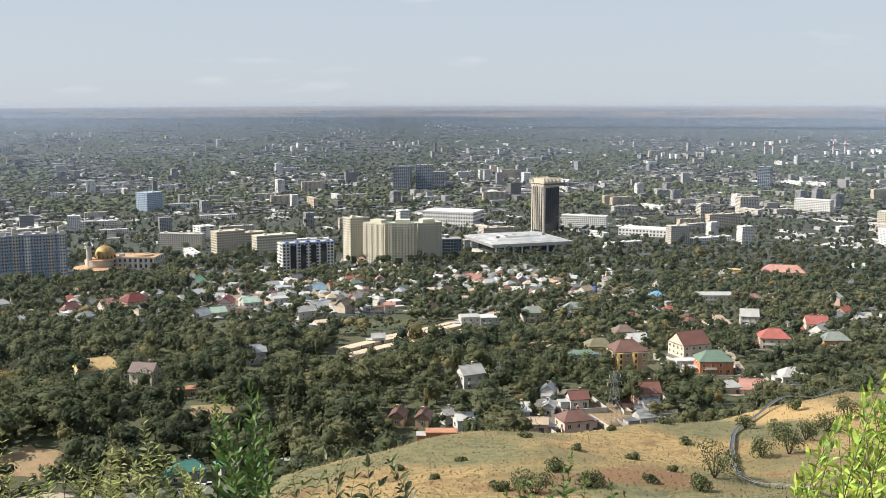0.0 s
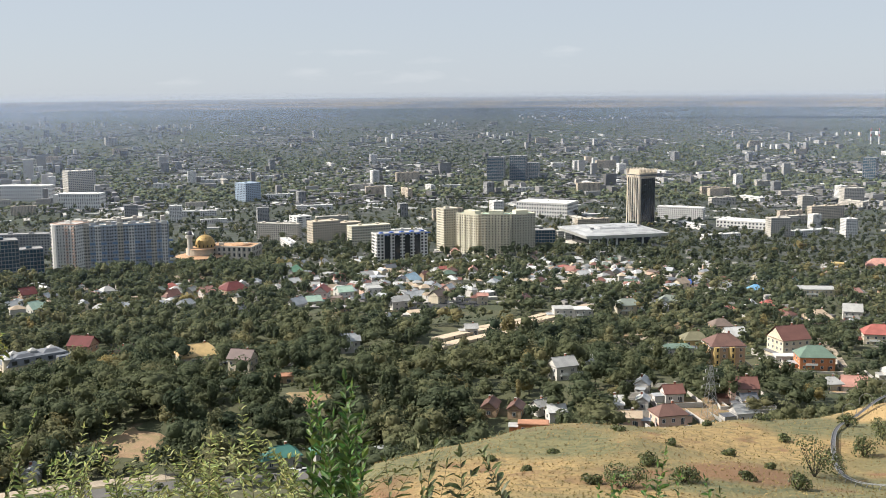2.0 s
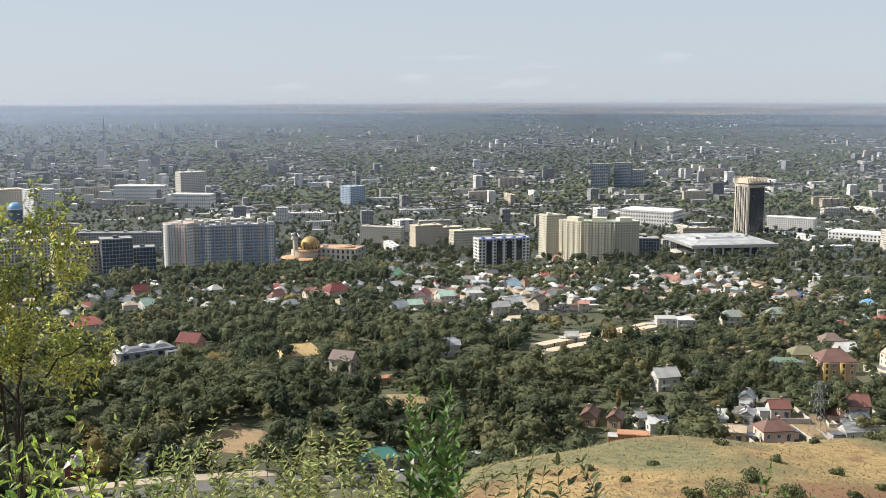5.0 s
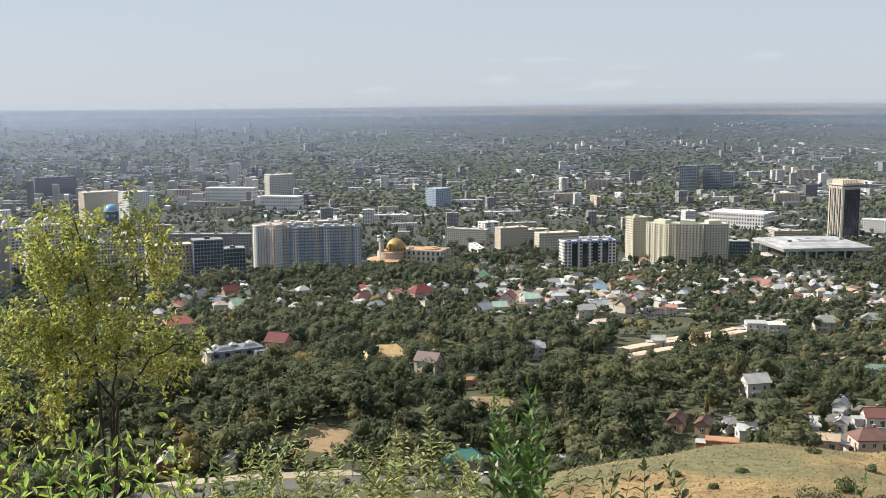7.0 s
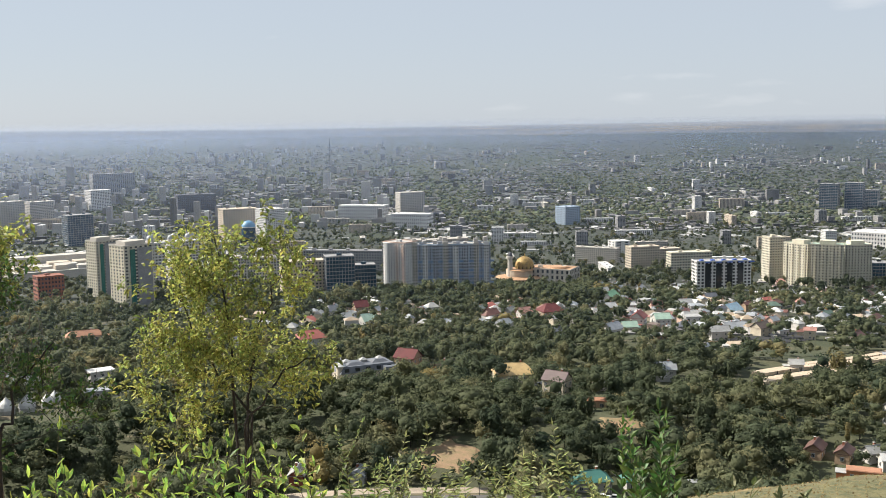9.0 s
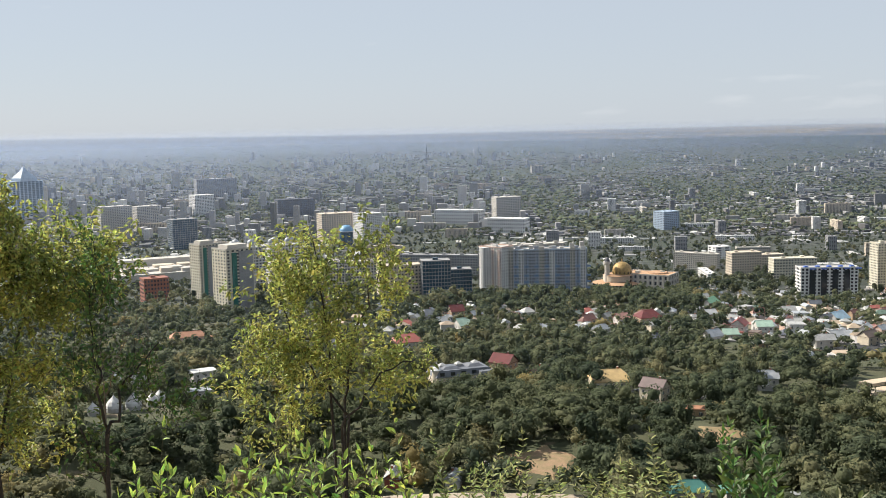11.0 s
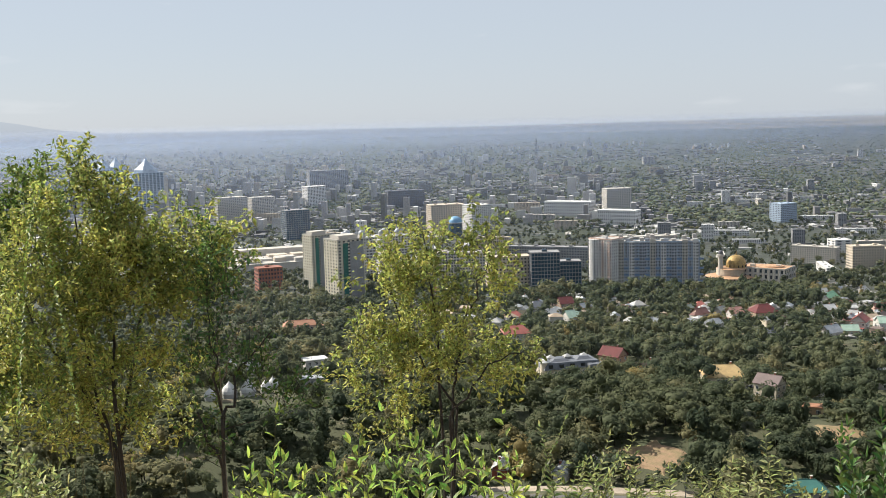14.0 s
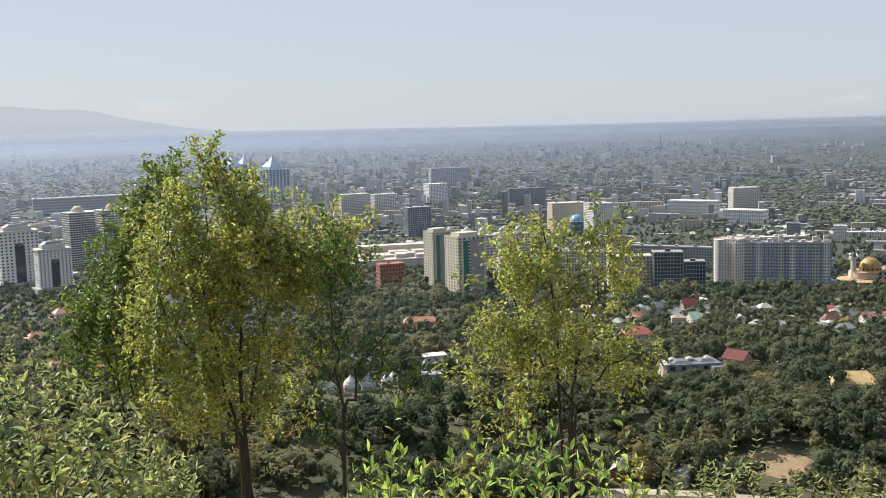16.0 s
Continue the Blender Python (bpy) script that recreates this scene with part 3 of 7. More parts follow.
    # windows on the four sides
    for side, (length, off, ang) in enumerate(((w, d / 2, 0), (d, w / 2, 90), (w, d / 2, 180), (d, w / 2, -90))):
        if side == 2 or (small and side != 0):
            continue
        n = max(1, int(length / (3.4 if not small else 5.0)))
        for s in range(storeys):
            for k in range(n):
                p = (k + 0.5) / n * length - length / 2
                win = part("window", WINDOW, None, ob)
                c, sn = math.cos(radians(ang)), math.sin(radians(ang))
                win.matrix_local = pose(p * c + off * sn, p * sn - off * c, 2.1 + s * 2.9, 0, 0, ang)
    door = part("door", DOOR, None, ob)
    door.matrix_local = pose(w * 0.32, -d / 2, 1.2)
    if not small:
        part("handle", Shape().box(0.4, -0.16, 1.0, 0.14, 0.08, 0.05), STEEL, door)
    return ob
HOUSES_A = (
    (10.10, 503, 16.0, 13.5, 4, "h", 20, "tan", "brown"),
    (8.57, 565, 13.3, 10.7, 2, "h", 15, "ochre", "olive"),
    (9.90, 614, 11.0, 9.9, 2, "h", 20, "tan", "umber"),
    (10.58, 600, 11.3, 10.2, 1, "g", 30, "white", "white"),
    (7.66, 551, 13.8, 11.0, 1, "f", 20, "grey", "green"),
    (13.39, 551, 15.6, 14.1, 3, "g", 35, "cream", "russet"),
    (14.71, 518, 16.1, 12.9, 2, "h", 15, "orange", "green"),
    (13.22, 528, 9.5, 6.6, 1, "f", 15, "white", "white"),
    (17.73, 604, 16.0, 12.8, 2, "h", 10, "cream", "red"),
    (19.80, 717, 13.9, 11.1, 2, "g", 15, "cream", "red"),
    (20.73, 641, 15.1, 12.1, 2, "h", 20, "orange", "sage"),
    (20.09, 706, 12.7, 10.1, 1, "g", 60, "white", "pale"),
    (14.80, 719, 17.0, 15.3, 1, "h", 20, "tan", "tanroof"),
    (16.45, 752, 12.1, 10.9, 2, "g", 5, "white", "pale"),
    (14.67, 860, 28.0, 16.8, 2, "f", 15, "cream", "pale"),
    (15.55, 463, 8.7, 7.0, 1, "h", 25, "cream", "pale"),
)

HOUSES_B = (
    (16.69, 466, 9.7, 8.7, 1, "g", 10, "white", "pink"),
    (18.72, 511, 11.6, 10.4, 1, "h", 20, "white", "pale"),
    (11.12, 395, 10.1, 8.1, 2, "g", 15, "pinkw", "russet"),
    (11.43, 390, 5.7, 5.1, 1, "g", 25, "grey", "slate"),
    (11.24, 377, 7.8, 6.3, 1, "g", 30, "white", "pale"),
    (7.29, 368, 10.8, 8.6, 1, "h", 25, "pinkw", "brown"),
    (7.46, 388, 7.0, 6.3, 1, "g", 20, "white", "russet"),
    (4.18, 374, 7.9, 6.4, 1, "g", 10, "white", "white"),
    (5.89, 396, 6.4, 5.1, 1, "g", 80, "white", "silver"),
    (5.90, 378, 5.4, 4.3, 1, "g", 85, "white", "white"),
    (0.29, 375, 5.5, 4.9, 1, "g", 40, "white", "pale"),
    (1.15, 368, 6.3, 5.0, 1, "g", 20, "white", "white"),
    (1.49, 432, 9.8, 7.8, 2, "g", 30, "white", "pale"),
    (2.87, 470, 6.9, 6.2, 1, "g", 15, "white", "pale"),
    (-0.09, 357, 10.5, 5.2, 1, "f", 0, "orange", "clay"),
    (5.10, 362, 9.1, 4.5, 1, "g", 2, "pinkw", "tanroof"),
)

HOUSES_C = (
    (-2.49, 379, 8.9, 5.4, 1, "g", 80, "tan", "brown"),
    (-1.07, 375, 8.0, 4.8, 1, "g", 80, "tan", "brown"),
    (1.47, 680, 12.8, 11.6, 2, "f", 10, "white", "pale"),
    (2.53, 680, 12.2, 11.0, 2, "f", 10, "grey", "white"),
    (4.96, 705, 15.6, 11.0, 2, "h", 15, "cream", "sage"),
    (7.18, 760, 13.6, 10.9, 1, "h", 10, "grey", "sage"),
    (12.30, 766, 10.1, 10.1, 1, "h", 20, "tan", "red"),
    (11.62, 876, 10.8, 10.8, 1, "h", 20, "white", "blue"),
    (8.02, 903, 8.1, 8.1, 1, "g", 20, "white", "deepblue"),
    (10.02, 881, 11.7, 8.2, 1, "g", 70, "white", "white"),
    (-18.51, 506, 19.4, 13.5, 2, "h", 12, "cream", "yellow"),
    (-16.15, 462, 10.5, 8.5, 3, "g", -28, "cream", "mauve"),
    (-14.01, 449, 8.7, 6.1, 1, "f", 0, "tan", "clay"),
    (-10.32, 526, 9.7, 7.8, 2, "g", 10, "grey", "silver"),
    (-8.21, 625, 10.9, 8.7, 1, "g", 80, "white", "silver"),
    (-6.47, 677, 15.0, 10.5, 1, "f", 20, "white", "tanroof"),
)

HOUSES_D = (
    (-16.55, 838, 18.6, 13.0, 2, "h", 10, "tan", "russet"),
    (-11.78, 776, 15.0, 10.5, 2, "g", 80, "white", "red"),
    (-10.55, 779, 11.4, 9.1, 2, "g", 20, "white", "palegreen"),
    (-13.68, 498, 8.7, 7.0, 1, "g", 60, "white", "silver"),
    (-16.14, 707, 8.7, 6.9, 2, "g", 20, "white", "slate"),
    (-14.30, 334, 12.0, 8.0, 1, "h", 15, "grey", "teal"),
    (-11.92, 338, 7.0, 6.0, 1, "h", 20, "grey", "teal"),
    (-7.94, 344, 4.9, 4.4, 1, "g", 15, "white", "silver"),
    (-26.81, 516, 29.2, 14.6, 2, "m", 20, "cream", "slate"),
    (-24.38, 549, 11.5, 10.0, 2, "g", -30, "tan", "darkred"),
    (-22.41, 533, 16.6, 10.0, 1, "g", 60, "orange", "russet"),
    (-29.70, 677, 19.2, 13.4, 2, "h", 15, "white", "red"),
    (-29.78, 807, 14.5, 11.6, 1, "h", 15, "white", "red"),
    (-28.50, 868, 15.6, 12.5, 1, "h", 30, "white", "slate"),
    (-26.96, 868, 11.5, 11.5, 2, "g", 20, "tan", "darkred"),
    (-26.57, 788, 11.5, 11.5, 1, "g", 30, "white", "palegreen"),
)

HOUSES_E = (
    (-27.73, 820, 10.8, 9.8, 1, "g", 40, "white", "white"),
    (-23.03, 902, 10.6, 10.6, 1, "h", 20, "white", "pale"),
    (-19.79, 903, 11.9, 11.9, 1, "h", 20, "pinkw", "red"),
    (-18.34, 961, 8.6, 8.6, 1, "h", 20, "white", "pink"),
    (-17.95, 820, 9.7, 9.7, 2, "g", 30, "white", "pink"),
    (-16.52, 831, 18.4, 14.8, 2, "h", 25, "tan", "darkred"),
    (-13.31, 1001, 21.3, 14.9, 1, "g", 70, "white", "lime"),
    (-30.62, 340, 7.1, 4.9, 1, "g", 80, "redw", "pale"),
    (-27.25, 333, 7.4, 4.4, 1, "g", 80, "white", "silver"),
    (-25.41, 339, 3.2, 3.2, 1, "g", 80, "white", "white"),
    (-45.52, 558, 8.2, 8.2, 2, "g", 10, "white", "silver"),
    (-44.24, 568, 9.1, 7.3, 1, "g", 20, "white", "white"),
    (-40.77, 577, 13.1, 9.2, 2, "f", 15, "white", "white"),
    (-40.61, 533, 18.9, 7.6, 1, "f", 5, "grey", "silver"),
    (-58.73, 625, 14.8, 10.3, 1, "g", 75, "pinkw", "pink"),
    (-60.22, 1046, 18.8, 15.0, 2, "h", 15, "white", "pink"),
)

HOUSES_F = (
    (-59.19, 827, 14.1, 11.2, 1, "h", 15, "pinkw", "red"),
    (-60.68, 657, 14.0, 11.2, 1, "h", 15, "pinkw", "pink"),
    (-61.58, 862, 16.3, 13.0, 1, "h", 15, "white", "pink"),
    (-41.47, 781, 25.8, 10.3, 1, "h", 5, "pinkw", "clay"),
    (-33.61, 702, 17.2, 13.8, 1, "h", 10, "white", "slate"),
    (-3.59, 581, 7.1, 5.7, 1, "g", 10, "white", "pale"),
    (-19.87, 562, 5.3, 5.3, 1, "g", 30, "white", "pale"),
    (-8.94, 788, 11.9, 11.9, 3, "f", 15, "white", "pale"),
    (-6.94, 901, 17.0, 13.6, 1, "g", 60, "white", "sky"),
    (-8.77, 919, 13.0, 11.7, 2, "f", 20, "white", "silver"),
    (-13.17, 735, 12.5, 10.0, 1, "g", 50, "white", "silver"),
    (-12.27, 747, 10.6, 8.5, 1, "g", 20, "cream", "palegreen"),
    (18.05, 1205, 45.5, 20.5, 2, "h", 3, "ochre", "pink"),
    (15.63, 1178, 12.2, 12.2, 2, "f", 5, "ochre", "ochreroof"),
    (21.74, 1406, 26.6, 15.9, 1, "h", 10, "white", "palegreen"),
    (-4.46, 1257, 10.7, 10.7, 2, "h", 10, "pinkw", "pink"),
)
for row in HOUSES_A + HOUSES_B + HOUSES_C + HOUSES_D + HOUSES_E + HOUSES_F:
    ob = house(*row)
    if row[4] == 4:
        # ochre stair bays run up the front and corners of the tall tan house
        w, d, top = row[2], row[3], row[4] * 2.9 + 1.6
        for k, (cx, cy) in enumerate(((-w * 0.36, -d / 2), (w * 0.1, -d / 2), (w / 2, -d * 0.1), (-w / 2, d * 0.05))):
            bay = part("stair_bay", Shape().drum(cx, cy, 0, 1.7, 1.7, top - 0.1, 8), WALL["ochre"], ob, "ochre stair bay")
            for j in range(4):
                part("slit_window", Shape().box(cx, cy - 1.7, 2.4 + 2.9 * j, 0.8, 0.3, 1.7), GLASS_DARK, bay)
        part("cornice", Shape().box(0, 0, top - 0.5, w + 0.9, d + 0.9, 0.35), FRAME, ob)


# ---- large buildings ----
def windows_on(s, w, d, z0, floors, bays, fh, ww, wh, mat=0, sides=(0, 1, 3), proud=0.06):
    """Window panes set into the sides of a w by d block."""
    for side in sides:
        length, off, ang = ((w, d / 2, 0), (d, w / 2, 90), (w, d / 2, 180), (d, w / 2, -90))[side]
        n = bays if side in (0, 2) else max(1, round(bays * d / w))
        c, sn = math.cos(radians(ang)), math.sin(radians(ang))
        for f in range(floors):
            for k in range(n):
                p = (k + 0.5) / n * length - length / 2
                s.box(p * c + off * sn, p * sn - off * c, z0 + f * fh + fh * 0.3, ww * length / n, proud * 2, wh * fh, mat, ang)
    return s


def bands_on(s, w, d, z0, floors, fh, depth, height, mat=0):
    for f in range(floors):
        s.box(0, 0, z0 + f * fh, w + depth * 2, d + depth * 2, height, mat)
    return s


def block(label, az, dist, w, d, h, floors, bays, wall, turn=0.0, glass=None, ww=0.5, wh=0.5, bands=0.0, piers=0.0, crown="", roof=None, group="", name="apartment_block", sides=(0, 1, 3), trim=None, balconies=0):
    x, y, z = spot(az, dist)
    SOLID.append((x, y, max(w, d) * 0.6, 10))
    ob = thing(name, (x, y, z - 2), turn - az, label, "building", group)
    glass, trim = glass or GLASS, trim or wall
    fh = h / floors
    part("wall", Shape().box(0, 0, 0, w, d, h + 2), wall, ob)
    part("windows", windows_on(Shape(), w, d, 2, floors, bays, fh, ww, wh, sides=sides), glass, ob, kind="stuff")
    if bands:
        part("floor_bands", bands_on(Shape(), w, d, 2, floors + 1, fh, bands, fh * 0.2), trim, ob, kind="stuff")
    if piers:
        s = Shape()
        for k in range(bays + 1):
            s.box(k / bays * w - w / 2, -d / 2 - piers / 2, 2, 0.14 * w / bays, piers, h)
        for k in range(max(2, round(bays * d / w)) + 1):
            n = max(2, round(bays * d / w))
            for e in (-1, 1):
                s.box(e * (w / 2 + piers / 2), k / n * d - d / 2, 2, piers, 0.14 * d / n, h)
        part("piers", s, trim, ob, kind="stuff")
    if balconies:
        s = Shape()
        for k in range(balconies):
            for f in range(floors - 1):
                s.box((k + 0.5) / balconies * w - w / 2, -d / 2 - 0.6, 2 + fh * (f + 1), w / balconies * 0.4, 1.2, fh * 0.38)
        part("balconies", s, trim, ob, kind="stuff")
    part("parapet", Shape().box(0, -d / 2, h + 2, w + 0.4, 0.5, 1.1).box(0, d / 2, h + 2, w + 0.4, 0.5, 1.1).box(-w / 2, 0, h + 2, 0.5, d, 1.1).box(w / 2, 0, h + 2, 0.5, d, 1.1), trim, ob)
    part("roof_deck", Shape().box(0, 0, h + 2, w - 0.6, d - 0.6, 0.25), roof or CONCRETE, ob)
    rnd = random.Random(int(w * 10 + dist))
    if crown != "none":
        for k in range(max(1, int(w / 22))):
            part("stair_head", Shape().box((k + 0.5) / max(1, int(w / 22)) * w - w / 2 + rnd.uniform(-2, 2), rnd.uniform(-0.15, 0.15) * d, h + 2.2, min(5, w * 0.3), min(4, d * 0.5), 2.8), wall, ob)
    return ob, h + 2


def hotel():
    ob, top = block("tall hotel tower with pale ribbed ends and dark glass front", 5.57, 2063, 40, 34, 100, 26, 9, STONE, 42, GLASS_DARK, 0.8, 0.62, bands=0.08, name="hotel_tower", trim=BEIGE, crown="none")
    part("dark_front", Shape().box(1.0, -17.2, 4, 35, 0.9, 90), GLASS_DARK, ob)
    for k in range(8):
        part("rib", Shape().box(-16.5 + 35 * k / 7, -17.9, 2, 0.25, 0.5, 92), DARKPANEL, ob)
    part("end_wall", Shape().box(-20.4, 0, 2, 1.6, 35.5, 98), BEIGE, ob)
    for k in range(5):
        part("end_window_strip", Shape().box(-21.3, -13 + 6.5 * k, 4, 0.5, 1.5 if k % 2 else 2.6, 92), GLASS_DARK, ob)
        part("end_rib", Shape().box(-21.6, -16 + 6.5 * k, 2, 1.2, 1.6, 98), STONE, ob)
    part("corner_pier", Shape().box(-19, -17.6, 2, 4, 1.6, 98), BEIGE, ob)
    part("upper_band", Shape().box(0, 0, top - 6, 43, 37.5, 2.4).box(0, 0, top, 43, 37.5, 2.0).box(0, 0, top + 2, 36, 28, 7), BEIGE, ob)
    part("dark_attic", Shape().box(0, 0, top - 3.6, 41.5, 36, 3.6), DARKPANEL, ob)
    for k in range(13):
        for e in (-1, 1):
            a = -21 + 42 * k / 12
            part("crown_fin", Shape().add([(a - 0.8, e * 16, top + 2), (a + 0.8, e * 16, top + 2), (a + 0.8, e * 18, top + 2), (a - 0.8, e * 18, top + 2), (a * 1.05 - 0.6, e * 19, top + 11), (a * 1.05 + 0.6, e * 19, top + 11), (a * 1.05 + 0.6, e * 20, top + 11), (a * 1.05 - 0.6, e * 20, top + 11)], ((3, 2, 1, 0), (4, 5, 6, 7), (0, 1, 5, 4), (1, 2, 6, 5), (2, 3, 7, 6), (3, 0, 4, 7))), BEIGE, ob)


SHEETROOF = paint("weathered_pale_roof_sheet", (0.38, 0.39, 0.4), 0.7, 0.35, 0.06, 0.6)


def palace():
    x, y, z = spot(4.05, 1560)
    SOLID.append((x, y, 85, 30))
    ob = thing("concert_hall", (x, y, z - 2), 24 - 4.05, "white concert hall under a broad flat roof with raised edges", "building")
    part("hall_wall", Shape().box(0, 0, 0, 92, 80, 19), GLASS_DARK, ob, "dark glazed walls")
    part("eave", Shape().box(0, 0, 18.5, 122, 108, 5.0, taper=1.05), WHITE, ob)
    part("roof", Shape().box(0, 0, 23.5, 128, 113, 1.8, taper=0.9).box(0, 0, 25.3, 104, 90, 2.4, taper=0.86).box(0, 0, 27.7, 60, 48, 2.2, taper=0.9), SHEETROOF, ob)
    for k in range(9):
        for e in (-1, 1):
            part("column", Shape().box(-54 + 13.5 * k, e * 48, 0, 2.2, 2.2, 18.6), WHITE, ob)
    for k in range(6):
        part("roof_vent", Shape().box(-40 + 16 * k, -20 + 7 * (k % 3), 28.0, 5, 3, 2.4), GREY, ob)
    part("plinth", Shape().box(0, 0, 0, 114, 100, 4), STONE, ob)


def domed_centre():
    x, y, z = spot(-18.2, 1230)
    SOLID.append((x, y, 40, 20))
    ob = thing("domed_hall", (x, y, z - 2), 18.7, "round orange-brown hall with a golden ribbed dome and slim tower", "building")
    part("lower_wall", Shape().drum(0, 0, 0, 27, 26, 10, 32), BEIGE, ob)
    part("ring_roof", Shape().drum(0, 0, 10, 28, 21, 1.6, 32), TERRACE, ob)
    part("terrace_band", Shape().drum(0, 0, 5, 27.8, 27.4, 1.2, 32), TERRACE, ob)
    for k in range(20):
        a = radians(180 + 9 * k)
        part("terrace_window", Shape().beam((26.6 * math.cos(a), 26.6 * math.sin(a), 7), (26.6 * math.cos(a), 26.6 * math.sin(a), 9.6), 2.2), GLASS_DARK, ob)
    part("upper_wall", Shape().drum(0, 0, 12, 16, 16, 7, 28), BEIGE, ob)
    part("upper_ring", Shape().drum(2, 0, 19, 17.5, 13, 1.2, 28), TERRACE, ob)
    part("drum", Shape().drum(6, 0, 20, 11, 11, 4, 24), GOLD, ob)
    for k in range(14):
        a = radians(360 / 14 * k)
        part("drum_window", Shape().beam((6 + 11 * math.cos(a), 11 * math.sin(a), 20.8), (6 + 11 * math.cos(a), 11 * math.sin(a), 23.2), 1.4), GLASS_DARK, ob)
    part("dome", Shape().dome(6, 0, 24, 11, 10.2, 24, 7), GOLD, ob)
    part("finial", Shape().drum(6, 0, 34, 1.2, 0.2, 4, 8), GOLD, ob)
    part("tower", Shape().drum(-11, -8, 0, 3.2, 2.8, 33, 14).drum(-11, -8, 33, 4.2, 4.2, 2.5, 14), STONE, ob)
    part("tower_cap", Shape().dome(-11, -8, 35.5, 3.2, 5, 14, 5), DARKPANEL, ob)
    for k in range(12):
        a = radians(30 * k)
        part("dome_rib", Shape().beam((6 + 11.0 * math.cos(a), 11.0 * math.sin(a), 24), (6 + 7.8 * math.cos(a), 7.8 * math.sin(a), 31.2), 0.7), GOLD, ob)
    ob, top = block("pale stone hall with an orange-brown roof and tall piers", -16.4, 1235, 54, 34, 19, 3, 9, STONE, -20, GLASS, 0.4, 0.6, piers=0.6, roof=TERRACE, name="public_hall")
    part("roof_drum", Shape().drum(8, 2, top, 12, 11, 2, 20), TERRACE, ob)


def twin_tower(az, dist, w, h, label):
    ob, top = block(label, az, dist, w, w * 0.8, h, 20, 6, YELLOWISH, 32, GLASS, 0.45, 0.5, name="residential_tower", trim=STONE, crown="none")
    part("glass_bay", Shape().box(-w * 0.22, -w * 0.42, 2, w * 0.16, 1.0, h - 3), GLASS_GREEN, ob)
    part("glass_side", Shape().box(w * 0.5, -w * 0.1, 2, 1.0, w * 0.4, h - 3), GLASS_GREEN, ob)
    # grey sheet on the front: the shaded half is put in as colour
    part("dark_side", Shape().box(w * 0.2, -w * 0.4 - 0.1, 2, w * 0.5, 0.6, h - 2), GREY, ob)
    part("attic", Shape().box(0, 0, top, w * 0.7, w * 0.5, 4), STONE, ob)


def domed_block(az, dist):
    ob, top = block("stone residential block crowned by small round domes", az, dist, 46, 30, 56, 15, 10, STONE, 25, GLASS, 0.45, 0.5, bands=0.15, name="residential_tower", trim=WHITE, crown="none")
    for cx, cy in ((-18, -9), (-6, 8), (8, -7), (18, 6)):
        part("turret_drum", Shape().drum(cx, cy, top, 4.6, 4.6, 5, 14), STONE, ob)
        part("turret_dome", Shape().dome(cx, cy, top + 5, 4.8, 5.2, 14, 5), ROOF["silver"], ob)


def spired(az, dist, w, h, label, twin=False):
    ob, top = block(label, az, dist, w, w * 0.7, h * 0.72, 22, 8, BLUEPANEL, 15, GLASS_BLUE, 0.7, 0.7, bands=0.1, name="office_tower", crown="none")
    for cx in ((-w * 0.25, w * 0.2) if twin else (0.0,)):
        r = w * (0.3 if twin else 0.42)
        part("spire", Shape().drum(cx, 0, top, r, r * 0.95, h * 0.06, 6).drum(cx, 0, top + h * 0.06, r * 0.95, r * 0.35, h * 0.12, 6).drum(cx, 0, top + h * 0.18, r * 0.35, 0.1, h * 0.1, 6), BLUEPANEL, ob)
    part("side_wing", Shape().box(w * 0.5, 0, 0, w * 0.3, w * 0.6, h * 0.62), STONE, ob)


def line_block():
    rnd = random.Random(17)
    ob, top = block("long residential block toned blue-grey as if in shade, with stacked balconies", -22.0, 1156, 88, 20, 50, 15, 30, PALEBLUE, 4, GLASS, 0.42, 0.5, name="apartment_block", trim=BLUEPANEL, balconies=17)
    for k in range(8):
        c, up = -39 + 11.2 * k, rnd.choice((0, 0, 1.5, 3.5, 4.5))
        part("bay", Shape().box(c, -10.6, 2, 5.6, 2.0, 49 + up), (STONE, WHITE, PALEBLUE)[k % 3], ob)
        part("bay_windows", windows_on(Shape(), 5.6, 2.0, 2, 15, 2, 50 / 15, 0.5, 0.5, sides=(0,)), GLASS, ob, kind="stuff").location = (c, -10.6, 0)
        part("roof_house", Shape().box(c, rnd.uniform(-3, 3), top + 0.2, 4.5, 6, 2.4 + up).box(c + 2, 1, top + 2.6 + up, 1.2, 1.2, 1.4), CONCRETE, ob)
    for z in (9, 16, 23, 33):
        for k in range(8):
            part("blue_panel", Shape().box(-39 + 11.2 * k + 5.6, -10.9, z, 5.4, 1.4, 1.9), BLUEDEEP, ob)
    ob, top = block("white rounded end block with pinkish balconies", -24.7, 1150, 30, 24, 54, 16, 9, WHITE, -34, GLASS, 0.4, 0.5, name="apartment_block", trim=WALL["pinkw"], balconies=4)
    part("bay", Shape().drum(-8, -10, 2, 7, 7, 54, 14), WHITE, ob)
    part("bay_windows", windows_on(Shape(), 11.4, 12, 2, 16, 3, 54 / 16, 0.4, 0.5), GLASS, ob, kind="stuff").location = (-8, -10, 0)
    block("long grey apartment block with plain rows of windows", -23.0, 1290, 92, 16, 52, 15, 30, STONE, 18, GLASS, 0.5, 0.5, bands=0.1)


